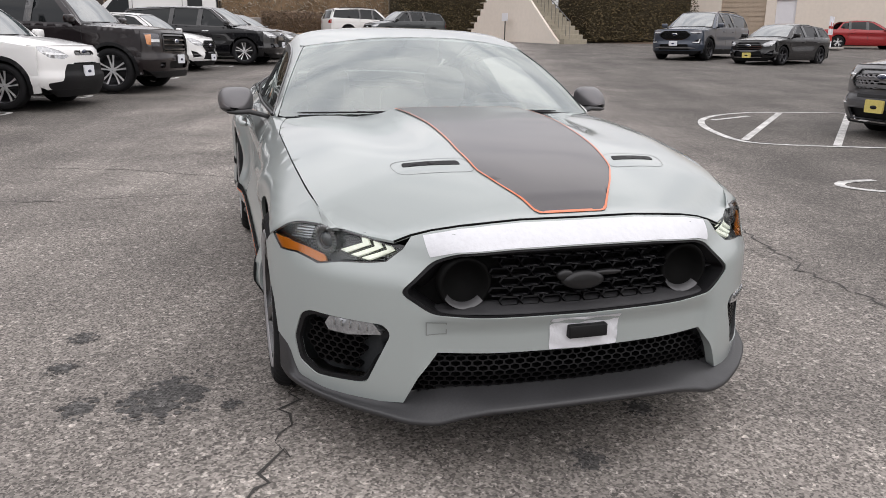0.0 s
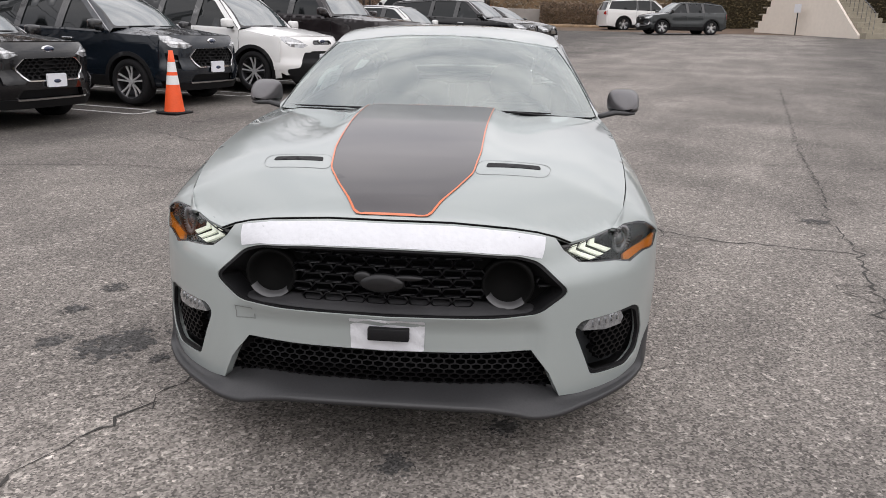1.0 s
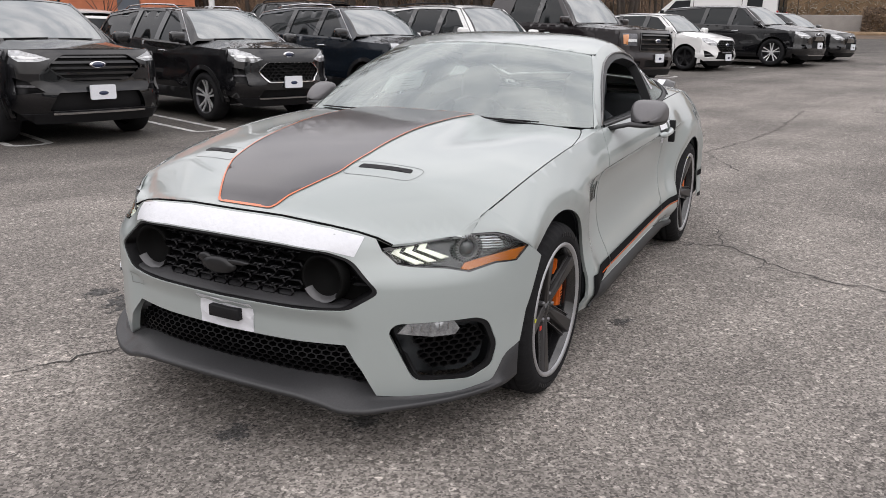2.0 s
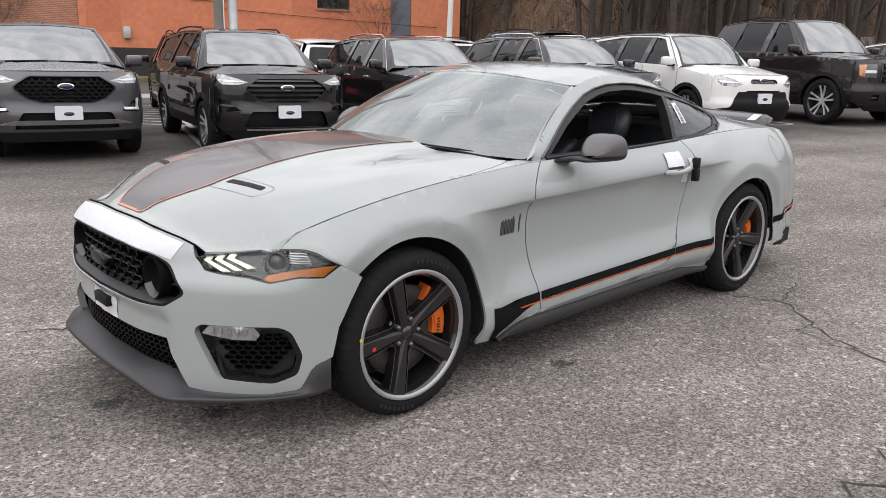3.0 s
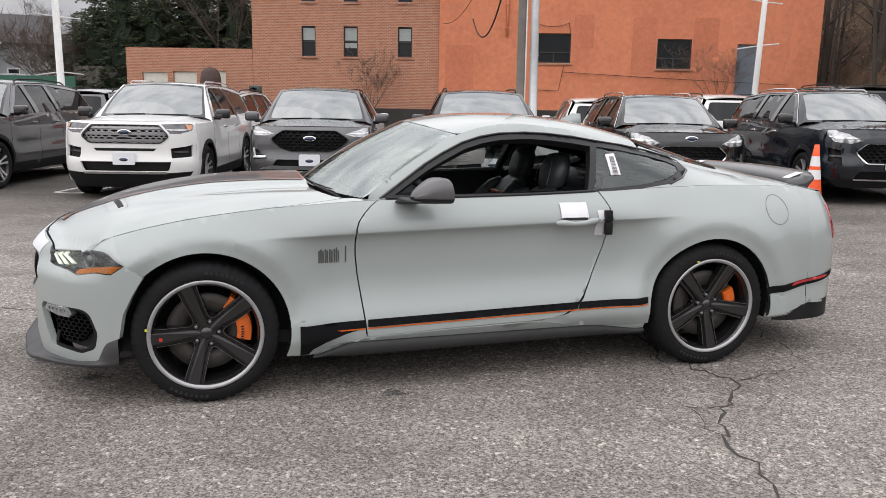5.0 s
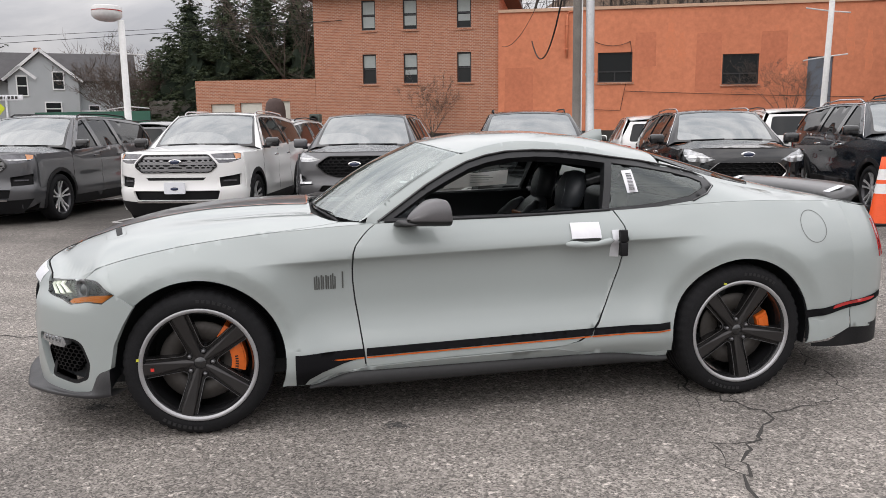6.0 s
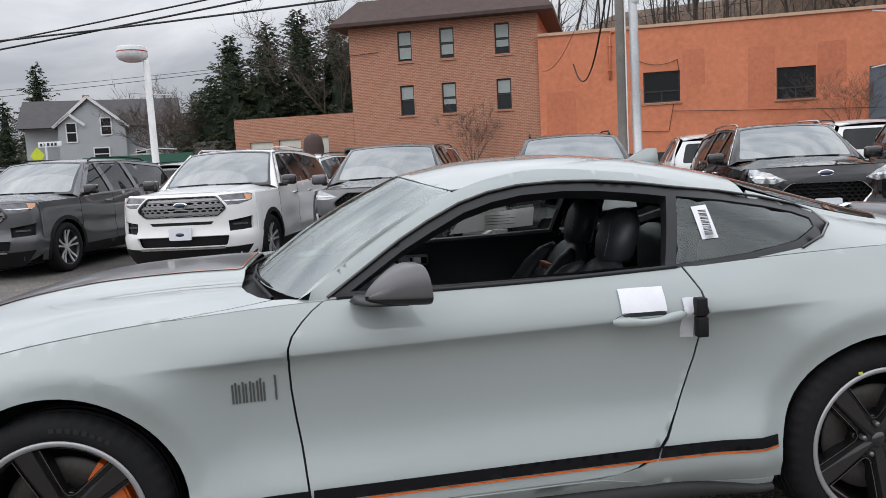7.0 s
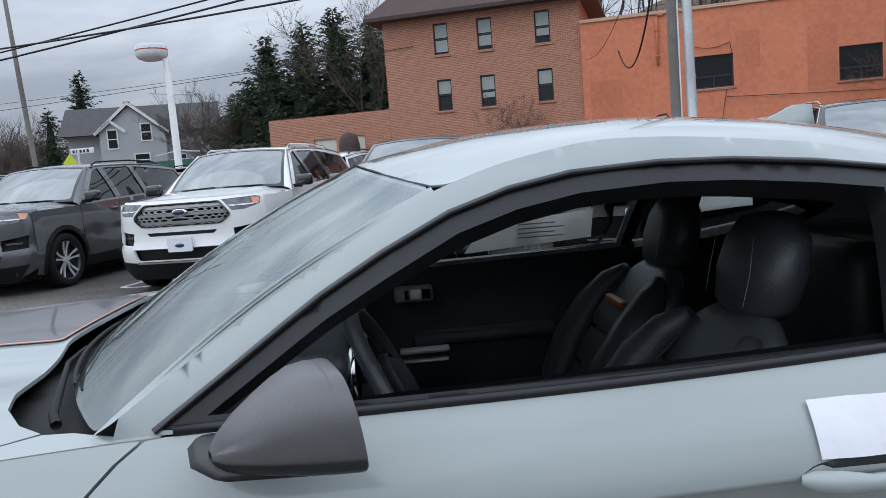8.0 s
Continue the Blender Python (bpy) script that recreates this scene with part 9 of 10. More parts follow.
def cracks():
    rnd = random.Random(11)

    def crack(name, pts, w, label):
        bm = bmesh.new()
        fine = []
        for a, b in zip(pts, pts[1:]):
            n = max(2, int(math.hypot(b[0] - a[0], b[1] - a[1]) / 0.06))
            for k in range(n):
                t = k / n
                fine.append((a[0] + (b[0] - a[0]) * t + rnd.gauss(0, 0.022), a[1] + (b[1] - a[1]) * t + rnd.gauss(0, 0.022)))
        fine.append(pts[-1])
        ribbon(bm, fine, w, 0.003, 0.75, rnd)
        for k in range(0, len(fine) - 3, 7):
            if rnd.random() < 0.6:
                u, v = fine[k]
                a = rnd.uniform(0, 6.28)
                br = [(u, v)]
                for _ in range(rnd.randint(3, 7)):
                    a += rnd.gauss(0, 0.5)
                    br.append((br[-1][0] + 0.06 * math.cos(a), br[-1][1] + 0.06 * math.sin(a)))
                ribbon(bm, br, w * 0.45, 0.003, 0.6, rnd)
        ob = part("asphalt_crack", bm, M_CRACK, smooth=False)
        ob.matrix_basis = SITE
        tagged(ob, label, "crack", "cracks in the asphalt", "structure")
    crack("seam", [(14.0, -1.2), (10.2, -1.4), (7.6, -1.5), (6.0, -1.62), (4.6, -1.75), (3.8, -1.75), (2.9, -1.9), (1.5, -1.96), (0.4, -2.2)], 0.012, "long dark crack running across the asphalt")
    crack("a", [(2.6, 0.6), (2.65, 0.05), (2.95, -0.25), (2.85, -0.55), (2.72, -0.9), (2.74, -1.3), (2.76, -1.9)], 0.011, "dark crack in the asphalt beside the rear wheel")
    crack("b", [(2.95, -0.25), (3.2, -0.1), (3.46, 0.1), (3.4, 0.9), (3.55, 1.9)], 0.008, "branching crack in the asphalt")
    crack("c", [(5.6, 0.9), (6.4, 1.68), (7.6, 1.7), (8.7, 1.85), (11.0, 2.4)], 0.012, "dark crack in the asphalt beyond the coupe")
    crack("d", [(0.9, 0.95), (0.2, 0.82), (-0.4, 0.75), (-0.84, 0.68), (-1.2, 0.72), (-1.5, 0.70), (-2.3, 0.66)], 0.009, "dark crack in the asphalt under the nose")
    crack("e", [(3.4, 2.6), (3.0, 3.6), (2.9, 4.6), (2.2, 5.8), (1.9, 6.8)], 0.011, "dark crack in the asphalt")
    crack("f", [(4.2, 2.4), (4.5, 3.6), (4.4, 5.0), (4.9, 6.4)], 0.011, "dark crack in the asphalt")
    crack("g", [(24.0, -2.9), (24.5, -2.2), (24.6, -1.4)], 0.03, "patched seam in the asphalt")
    # oil stains: drips and blots run together into ragged patches
    for u, v, r in ((-0.48, 1.22, 0.17), (0.08, 1.82, 0.07), (-0.26, 1.74, 0.07), (-0.60, 1.50, 0.08), (-0.52, 0.95, 0.05), (-0.83, -0.33, 0.07), (-0.43, -0.57, 0.07), (3.68, -1.65, 0.14),
                    (1.17, -0.61, 0.06)):
        bm = bmesh.new()
        for _ in range(int(90 + 500 * r)):
            du, dv = rnd.gauss(0, 0.55) * r * 1.2, rnd.gauss(0, 0.5) * r * 0.85
            rr = r * rnd.uniform(0.04, 0.22) * (1.2 - min(1.0, math.hypot(du, dv) / (1.6 * r)))
            n = rnd.randint(5, 8)
            a0 = rnd.uniform(0, 6.28)
            lift = 0.0015 + 0.001 * rnd.random()
            bm.faces.new([bm.verts.new((u + du + rr * rnd.uniform(0.7, 1.3) * math.cos(a0 + 6.283 * k / n), v + dv + rr * rnd.uniform(0.7, 1.3) * math.sin(a0 + 6.283 * k / n),
                                        ground_z(u, v) + lift)) for k in range(n)])
        ob = part("oil_stain", bm, M_STAIN, smooth=False)
        ob.matrix_basis = SITE
        tagged(ob, "dark ragged oil stain on the asphalt", "stain", "oil stains", "structure")


M_STAIN = asphalt("stained_asphalt", (0.075, 0.072, 0.07), (0.10, 0.096, 0.092))
cracks()
bm = bmesh.new()
box(bm, -40, 18.3, -0.1, 24, 18.5, 0.14, bevel=0.02)
kerb = part("kerb", bm, M_CONCRETE, smooth=False)
kerb.matrix_basis = SITE
tagged(kerb, "pale concrete kerb behind the back bays", "kerb", kind="structure")
bm = bmesh.new()
box(bm, -40, 18.5, -0.1, 24, 20.4, 0.12)
walkway = part("pavement", bm, M_CONCRETE, smooth=False)
walkway.matrix_basis = SITE
tagged(walkway, "concrete footway behind the kerb", "pavement", kind="structure")
bm = bmesh.new()
box(bm, -40, 31.0, -0.1, 22, 33.9, 0.16)
verge = part("grass_verge", bm, M_GRASS, smooth=False)
verge.matrix_basis = SITE
tagged(verge, "strip of worn winter grass below the wall", "verge", kind="structure")


# ---- traffic cone ----
def traffic_cone(m):
    c = thing("traffic_cone", m, "orange traffic cone with white bands on black base", "cone")
    bm = bmesh.new()
    box(bm, -0.19, -0.19, 0.0, 0.19, 0.19, 0.035, bevel=0.015)
    part("base", bm, M_BLACK, c)
    cone_orange = surface("cone_orange", (0.85, 0.10, 0.02), 0.5, var=0.1)
    band = surface("cone_white", (0.75, 0.75, 0.75), 0.4, var=0.08)
    for nm, z0, z1, mt in (("skirt", 0.035, 0.42, cone_orange), ("band", 0.42, 0.55, band), ("collar", 0.55, 0.60, cone_orange), ("band", 0.60, 0.74, band), ("tip", 0.74, 0.90, cone_orange)):
        rr = lambda z: 0.145 - (z - 0.035) * 0.132
        bm = bmesh.new()
        prof = [(rr(z0), z0), (rr(z1), z1)]
        if nm == "tip":
            prof += [(rr(z1) - 0.01, z1), (0.02, z1 - 0.03)]
        lathe(bm, prof, 24, "Z")
        part(nm, bm, mt, c)
    return c


traffic_cone(at_site(6.12, 6.88, ground_rise(6.12)))


# ---- poles, lamp, cables ----
def poles():
    p = thing("utility_pole", at_site(2.31, 18.05, 0), "weathered wooden utility pole", "pole")
    bm = bmesh.new()
    tube(bm, [(0.02, 0, 0), (0, 0, 3), (-0.06, 0, 11)], [0.14, 0.125, 0.10], 12)
    part("shaft", bm, M_WOOD, p)
    bm = bmesh.new()
    tube(bm, [(0.13, -0.05, 0), (0.10, -0.05, 10)], 0.02, 6)
    part("conduit", bm, M_POLE, p)
    p = thing("steel_pole", at_site(2.66, 18.0, 0), "pale galvanised steel pole", "pole")
    bm = bmesh.new()
    tube(bm, [(0.04, 0, 0), (0, 0, 3), (-0.1, 0, 11)], [0.125, 0.115, 0.10], 14)
    part("shaft", bm, M_ALLOYPOLE, p)
    for z in (2.9, 5.2):
        bm = bmesh.new()
        lathe(bm, [(0.128, z - 0.04), (0.128, z + 0.04)], 14, "Z")
        part("band", bm, M_ALLOYPOLE, p)
    p = thing("sign_pole", at_site(8.40, 17.0, 0.2), "slim white pole with short cross arms", "pole")
    bm = bmesh.new()
    tube(bm, [(0, 0, 0), (0.05, 0, 2.0), (0.16, 0, 6.5)], [0.08, 0.075, 0.06], 10)
    part("shaft", bm, M_POLE, p)
    for z, s in ((2.95, 1), (4.05, -1)):
        bm = bmesh.new()
        tube(bm, [(-0.5, 0, z - 0.09 * s), (0.07, 0, z), (0.55, 0, z + 0.05 * s)], 0.018, 6)
        part("cross_arm", bm, M_POLE, p)
    # lot lamp with drum head
    p = thing("street_lamp", at_site(-9.75, 15.7, 0), "white lot lamp with drum head and red line", "lamp")
    bm = bmesh.new()
    tube(bm, [(0, 0, 0), (-0.03, 0, 4.42)], [0.10, 0.085], 12)
    part("pole", bm, M_POLE, p)
    bm = bmesh.new()
    lathe(bm, [(0.02, 4.80), (0.33, 4.80), (0.375, 4.77), (0.385, 4.62), (0.385, 4.54), (0.33, 4.47), (0.22, 4.42), (0.10, 4.40), (0.01, 4.40)], 32, "Z", (-0.42, 0, 0))
    h = part("lamp_head", fix(bm), M_POLE, p)
    bm = bmesh.new()
    lathe(bm, [(0.388, 4.655), (0.388, 4.68)], 32, "Z", (-0.42, 0, 0))
    part("red_band", bm, M_RED, h)
    for z, s in ((3.55, 1), (2.15, -1)):
        bm = bmesh.new()
        tube(bm, [(-0.62, 0, z + 0.08 * s), (0, 0, z), (0.62, 0, z - 0.06)], 0.016, 6)
        part("cross_arm", bm, M_POLE, p)
    p = thing("far_utility_pole", at_site(-37.0, 40, 0), "leaning wooden utility pole across the road", "pole")
    bm = bmesh.new()
    tube(bm, [(0.5, 0, 0), (0, 0, 8), (-0.4, 0, 15)], [0.17, 0.15, 0.12], 10)
    part("shaft", bm, M_WOOD, p)
    # sign post and wall-side meter
    p = thing("signpost", at_site(-20.6, 25.0, 0), "street-name sign and yellow crossing sign on post", "sign")
    bm = bmesh.new()
    tube(bm, [(0, 0, 0), (0, 0, 3.05)], 0.04, 8)
    part("post", bm, M_ALLOYPOLE, p)
    bm = bmesh.new()
    box(bm, -0.35, -0.02, 2.82, 0.75, 0.02, 3.04, bevel=0.01)
    plate = part("name_plate", bm, M_PAPER, p)
    bm = bmesh.new()
    for k in range(5):
        x = -0.25 + 0.17 * k
        box(bm, x, -0.027, 2.87, x + 0.11, -0.022, 2.99)
    part("plate_mark", bm, M_GLOSS, plate, smooth=False)
    bm = bmesh.new()
    prism(bm, [(-0.75, 2.55), (-0.4, 2.2), (-0.05, 2.55), (-0.4, 2.9)], lambda x, z: (x, -0.03, z - 0.05), lambda x, z: (x, -0.05, z - 0.05))
    part("warning_sign", fix(bm), surface("sign_yellow", (0.55, 0.62, 0.02), 0.5), p, smooth=False)


M_ALLOYPOLE = surface("galvanised_steel", (0.48, 0.49, 0.50), 0.45, 0.4, 0.15, 3, 20)
poles()


def cable(a, b, sag, r=0.02, label="thick black cable hung over the lot"):
    bm = bmesh.new()
    pts = []
    for k in range(25):
        t = k / 24
        p = Vector(a).lerp(Vector(b), t)
        p.z -= sag * 4 * t * (1 - t)
        pts.append(p)
    tube(bm, pts, r, 6)
    ob = part("overhead_cable", bm, M_WIRE)
    ob.matrix_basis = SITE
    tagged(ob, label, "cable", "overhead cables")


cable((-60, 19.4, 8.0), (2.3, 18.0, 6.3), 1.15, 0.030)
cable((-60, 20.2, 3.6), (2.35, 18.0, 7.2), 0.55, 0.030)
cable((-60, 20.4, 3.8), (2.35, 18.1, 7.5), 0.55, 0.026)
cable((-70, 26, 9.0), (2.3, 18.0, 9.2), 0.5, 0.012, "thin overhead wire crossing the sky")
cable((-70, 26, 8.2), (2.3, 18.0, 8.7), 0.5, 0.012, "thin overhead wire crossing the sky")
cable((-60, 44, 8.0), (20, 44, 10.0), 0.8, 0.015, "thin overhead wire crossing the sky")
cable((-60, 36, 6.0), (-9, 34.4, 6.9), 0.2, 0.015, "thin overhead wire crossing the sky")
cable((0.43, 34.2, 5.6), (2.3, 18.1, 7.6), 2.2, 0.030)
cable((-1.0, 34.2, 5.4), (2.3, 18.1, 8.0), 1.2, 0.012, "thin service wire running to the wall")
cable((3.39, 34.25, 5.52), (5.04, 34.25, 5.49), 0.2, 0.012, "thin wire fixed along the wall")
cable((5.04, 34.25, 5.49), (5.12, 34.25, 4.9), 0.0, 0.012, "thin wire fixed along the wall")
cable((4.87, 34.25, 3.55), (4.64, 34.25, 2.30), 0.0, 0.012, "thin wire fixed along the wall")
cable((4.64, 34.25, 2.30), (3.39, 34.25, 2.36), 0.02, 0.012, "thin wire fixed along the wall")
cable((4.86, 34.22, 3.19), (15.5, 34.22, 2.75), 0.03, 0.014, "thin wire fixed along the wall")


# ---- trees ----
M_BARK = surface("bark", (0.055, 0.044, 0.036), 0.9, var=0.35, scale=4, fine=40, bump=0.6)
M_NEEDLE = surface("needles", (0.020, 0.033, 0.018), 0.8, var=0.6, scale=0.5, fine=3.0, second=(0.062, 0.082, 0.040))
M_TWIG = surface("twigs", (0.10, 0.075, 0.06), 0.9, var=0.3)


def branching(bm, p, d, length, r, depth, rnd, spread=0.55, lift=0.12, sides=5, twig=0.004):
    """A limb that forks."""
    pts, rad = [p], [r]
    q = p.copy()
    for k in range(3):
        d = (d + Vector((rnd.gauss(0, 0.12), rnd.gauss(0, 0.12), rnd.gauss(lift * 0.5, 0.1)))).normalized()
        q = q + d * (length / 3)
        pts.append(q.copy())
        rad.append(r * (1 - 0.22 * (k + 1)))
    tube(bm, pts, rad, sides, caps=False)
    if depth > 0:
        for _ in range(rnd.randint(2, 4)):
            i = rnd.randint(1, 3)
            nd = (d + Vector((rnd.gauss(0, spread), rnd.gauss(0, spread), rnd.gauss(lift, spread * 0.5)))).normalized()
            branching(bm, pts[i], nd, length * rnd.uniform(0.5, 0.75), max(twig, rad[i] * 0.6), depth - 1, rnd, spread, lift, max(3, sides - 1), twig)


def bare_tree(name, m, height, label, seed, depth=4, r=0.12, trunk=0.35, spread=0.6, twig=0.004):
    rnd = random.Random(seed)
    t = thing(name, m, label, "tree")
    bm = bmesh.new()
    tube(bm, [(0, 0, -0.3), (rnd.gauss(0, 0.03), 0, height * trunk * 0.5), (rnd.gauss(0, 0.06), rnd.gauss(0, 0.06), height * trunk)], [r * 1.2, r, r * 0.85], 8)
    part("trunk", bm, M_BARK, t)
    bm = bmesh.new()
    for k in range(6):
        a = k * 1.05 + rnd.uniform(-0.3, 0.3)
        branching(bm, Vector((0, 0, height * trunk * rnd.uniform(0.75, 1.0))), Vector((math.cos(a) * 0.6, math.sin(a) * 0.6, 0.8)).normalized(), height * 0.36, r * 0.5, depth - 1, rnd, spread, twig=twig)
    part("crown", bm, M_TWIG, t)
    return t


def conifer(m, height, width, seed):
    rnd = random.Random(seed)
    t = thing("conifer", m, "tall dark green spruce tree", "tree", "evergreens")
    bm = bmesh.new()
    tube(bm, [(0, 0, 0), (0, 0, height * 0.97)], [0.24, 0.03], 8)
    part("trunk", bm, M_BARK, t)
    # solid filler; shade between the boughs is put into its darker green
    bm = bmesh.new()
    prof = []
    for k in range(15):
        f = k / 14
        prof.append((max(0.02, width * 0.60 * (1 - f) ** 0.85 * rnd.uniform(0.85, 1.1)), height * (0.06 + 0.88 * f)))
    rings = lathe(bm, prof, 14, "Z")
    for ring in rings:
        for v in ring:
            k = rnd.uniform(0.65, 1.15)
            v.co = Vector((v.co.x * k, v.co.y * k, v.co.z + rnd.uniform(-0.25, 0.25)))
    part("shaded_core", bm, M_NEEDLECORE, t, smooth=False)
    bm = bmesh.new()
    n = int(height * 21)
    for k in range(n):
        f = (k / n) ** 1.05
        z = height * (0.05 + 0.94 * f) + rnd.gauss(0, 0.15)
        a = k * 2.4 + rnd.uniform(-0.5, 0.5)
        reach = width * 1.3 * (1 - f) ** 0.74 * rnd.uniform(0.5, 1.12) * (1 + 0.20 * math.sin(2 * a + 7 * f + seed)) + 0.13
        rise = rnd.uniform(0.05, 0.4) if f > 0.7 else rnd.uniform(-0.35, 0.12)
        ca, sa = math.cos(a), math.sin(a)
        steps = max(2, int(reach / 0.19))
        for j in range(steps):
            d = reach * (j + 1) / steps
            if d < reach * 0.3 and f < 0.8:
                continue
            c = Vector((ca * d, sa * d, z + rise * d + rnd.gauss(0, 0.07)))
            wide = 0.40 * (1 - 0.6 * d / reach) + 0.14 * (1 - 0.5 * f)
            for _ in range(7):
                swing = rnd.uniform(-1.3, 1.3)
                dv = Vector((math.cos(a + swing), math.sin(a + swing), rnd.uniform(-0.65, 0.35))).normalized()
                sd = dv.cross(Vector((rnd.gauss(0, 0.8), rnd.gauss(0, 0.8), 1))).normalized() * 0.055
                bm.faces.new([bm.verts.new(c - sd), bm.verts.new(c + sd), bm.verts.new(c + dv * wide * rnd.uniform(0.6, 1.3))])
    part("crown", bm, M_NEEDLE, t, smooth=False)
    return t


M_NEEDLECORE = surface("shaded_needles", (0.012, 0.022, 0.011), 0.9, var=0.4, scale=0.8, fine=6.0)
for k, (cu, cv, ch, cw) in enumerate(((-28.6, 52, 7.6, 3.0), (-27.0, 54, 10.0, 3.6), (-25.2, 51, 11.6, 3.9), (-23.6, 54, 12.8, 4.2), (-22.6, 51, 10.6, 3.8), (-21.0, 54, 13.6, 4.4), (-19.6, 51, 11.2, 4.0),
                                     (-18.2, 54, 12.6, 4.2), (-16.6, 51, 10.8, 4.0), (-14.6, 53, 10.6, 3.8), (-26.2, 49.5, 8.2, 3.4), (-24.0, 49.0, 9.0, 3.6), (-21.8, 49.2, 8.6, 3.6))):
    conifer(at_site(cu, cv, 0), ch, cw, 20 + k)
conifer(at_site(-54.9, 62, 0), 9.5, 2.2, 40)
conifer(at_site(-50.9, 62, 0), 12.6, 3.2, 41)
for k, (bu, bv, bh) in enumerate(((-29.8, 50, 7.6), (-30.6, 53, 8.6), (-28.6, 49, 6.6), (-31.0, 56, 8.4))):
    bare_tree("bare_tree", at_site(bu, bv, 0), bh, "leafless tree with fine twigs beside the evergreens", 60 + k, 6, 0.14, 0.22, twig=0.012)
bare_tree("bare_tree", at_site(-28.9, 50, 0), 9.0, "leafless tree beside the evergreens", 3, 6, 0.13, 0.25, twig=0.012)
bare_tree("bare_tree", at_site(-28.4, 54, 0), 9.5, "leafless tree beside the evergreens", 4, 6, 0.14, 0.25, twig=0.012)
bare_tree("bare_tree", at_site(-17.0, 50, 0), 14.0, "tall leafless tree behind the brick building", 5, 6, 0.2, 0.3, twig=0.012)
bare_tree("bare_tree", at_site(-13.0, 52, 0), 14.5, "tall leafless tree behind the brick building", 6, 6, 0.2, 0.3, twig=0.012)
bare_tree("bare_shrub", at_site(-4.3, 33.2, 0), 3.9, "small leafless tree against the brick wall", 7, 6, 0.045, 0.35, 0.5)
bare_tree("bare_shrub", at_site(11.9, 33.0, 0.2), 4.7, "small leafless tree beside the grey door", 8, 6, 0.05, 0.35, 0.7)


def woods():
    """Leafless woodland on the bank, too many stems to count."""
    rnd = random.Random(9)
    bm = bmesh.new()
    for k in range(330):
        u = rnd.uniform(-8, 62)
        start = 47.0 - 27.0 * blend(14.5, 21.0, u)
        v = start + rnd.uniform(0.5, 30)
        z = ground_z(u, v)
        h = rnd.uniform(7, 13)
        r = rnd.choice((0.035, 0.05, 0.07, 0.10, 0.17)) * rnd.uniform(0.8, 1.2)
        lean = (rnd.gauss(0, 1.1), rnd.gauss(0, 0.8))
        tube(bm, [(u, v, z - 0.4), (u + lean[0] * 0.4, v + lean[1] * 0.4, z + h * 0.5), (u + lean[0], v + lean[1], z + h)], [r, r * 0.7, r * 0.2], 6, caps=False)
        for _ in range(8):
            f = rnd.uniform(0.1, 0.9)
            p = Vector((u + lean[0] * f, v + lean[1] * f, z + h * f))
            a = rnd.uniform(0, 6.28)
            branching(bm, p, Vector((math.cos(a), math.sin(a), 0.7)).normalized(), h * 0.25, r * 0.3, 1, rnd, 0.6, 0.15, 4)
    # stouter trunks near the foot of the bank
    for k in range(70):
        u = rnd.uniform(15.5, 46)
        v = 47.0 - 27.0 * blend(14.5, 21.0, u) + rnd.uniform(1.5, 13)
        z, h, r = ground_z(u, v), rnd.uniform(7, 10), rnd.uniform(0.10, 0.24)
        lx, ly = rnd.gauss(0, 0.5), rnd.gauss(0, 0.4)
        tube(bm, [(u, v, z - 0.4), (u + 0.03, v, z + 0.5), (u + lx * 0.4, v + ly * 0.4, z + h * 0.5), (u + lx, v + ly, z + h)], [r * 1.35, r, r * 0.75, r * 0.25], 8, caps=False)
        for _ in range(5):
            f = rnd.uniform(0.2, 0.9)
            a = rnd.uniform(0, 6.28)
            branching(bm, Vector((u + lx * f, v + ly * f, z + h * f)), Vector((math.cos(a), math.sin(a), 0.6)).normalized(), h * 0.2, r * 0.3, 2, rnd, 0.6, 0.15, 4)
    w = part("woodland", bm, M_BARK)
    w.matrix_basis = SITE
    tagged(w, "leafless woodland on the leaf-littered bank", "woods", kind="stuff")
    # far leafless trees beyond the gabled house
    bm = bmesh.new()
    for k in range(70):
        u, v = rnd.uniform(-82, -46), rnd.uniform(66, 80)
        h = rnd.uniform(5.5, 10.5)
        tube(bm, [(u, v, -0.3), (u + rnd.gauss(0, 0.2), v, h * 0.4)], [0.16, 0.11], 6, caps=False)
        for _ in range(7):
            a = rnd.uniform(0, 6.28)
            branching(bm, Vector((u, v, h * rnd.uniform(0.08, 0.4))), Vector((math.cos(a) * 0.6, math.sin(a) * 0.6, 0.9)).normalized(), h * 0.38, 0.07, 3, rnd, 0.6, 0.15, 4, 0.022)
    far = part("far_woodland", bm, M_TWIG)
    far.matrix_basis = SITE
    tagged(far, "leafless brown trees beyond the grey house", "woods", kind="stuff")
    # undergrowth: bare stems, too many to count
    bm = bmesh.new()
    for k in range(9000):
        u = rnd.uniform(14, 52)
        start = 47.0 - 27.0 * blend(14.5, 21.0, u)
        v = start + 0.3 + 14 * rnd.random() ** 1.5
        z = ground_z(u, v)
        h = rnd.uniform(0.4, 1.9)
        lean = Vector((rnd.gauss(0, 0.35), rnd.gauss(0, 0.35), 1.0)) * h
        side = Vector((rnd.uniform(-1, 1), rnd.uniform(-1, 1), 0)).normalized() * rnd.uniform(0.008, 0.022)
        o = Vector((u, v, z - 0.05))
        mid = o + lean * 0.55 + Vector((rnd.gauss(0, 0.12), rnd.gauss(0, 0.12), 0))
        a, b, c, d, e = (bm.verts.new(p) for p in (o - side, o + side, mid + side * 0.7, mid - side * 0.7, o + lean))
        bm.faces.new((a, b, c, d))
        bm.faces.new((d, c, e))
    br = part("undergrowth", bm, M_BRUSH, smooth=False)
    br.matrix_basis = SITE
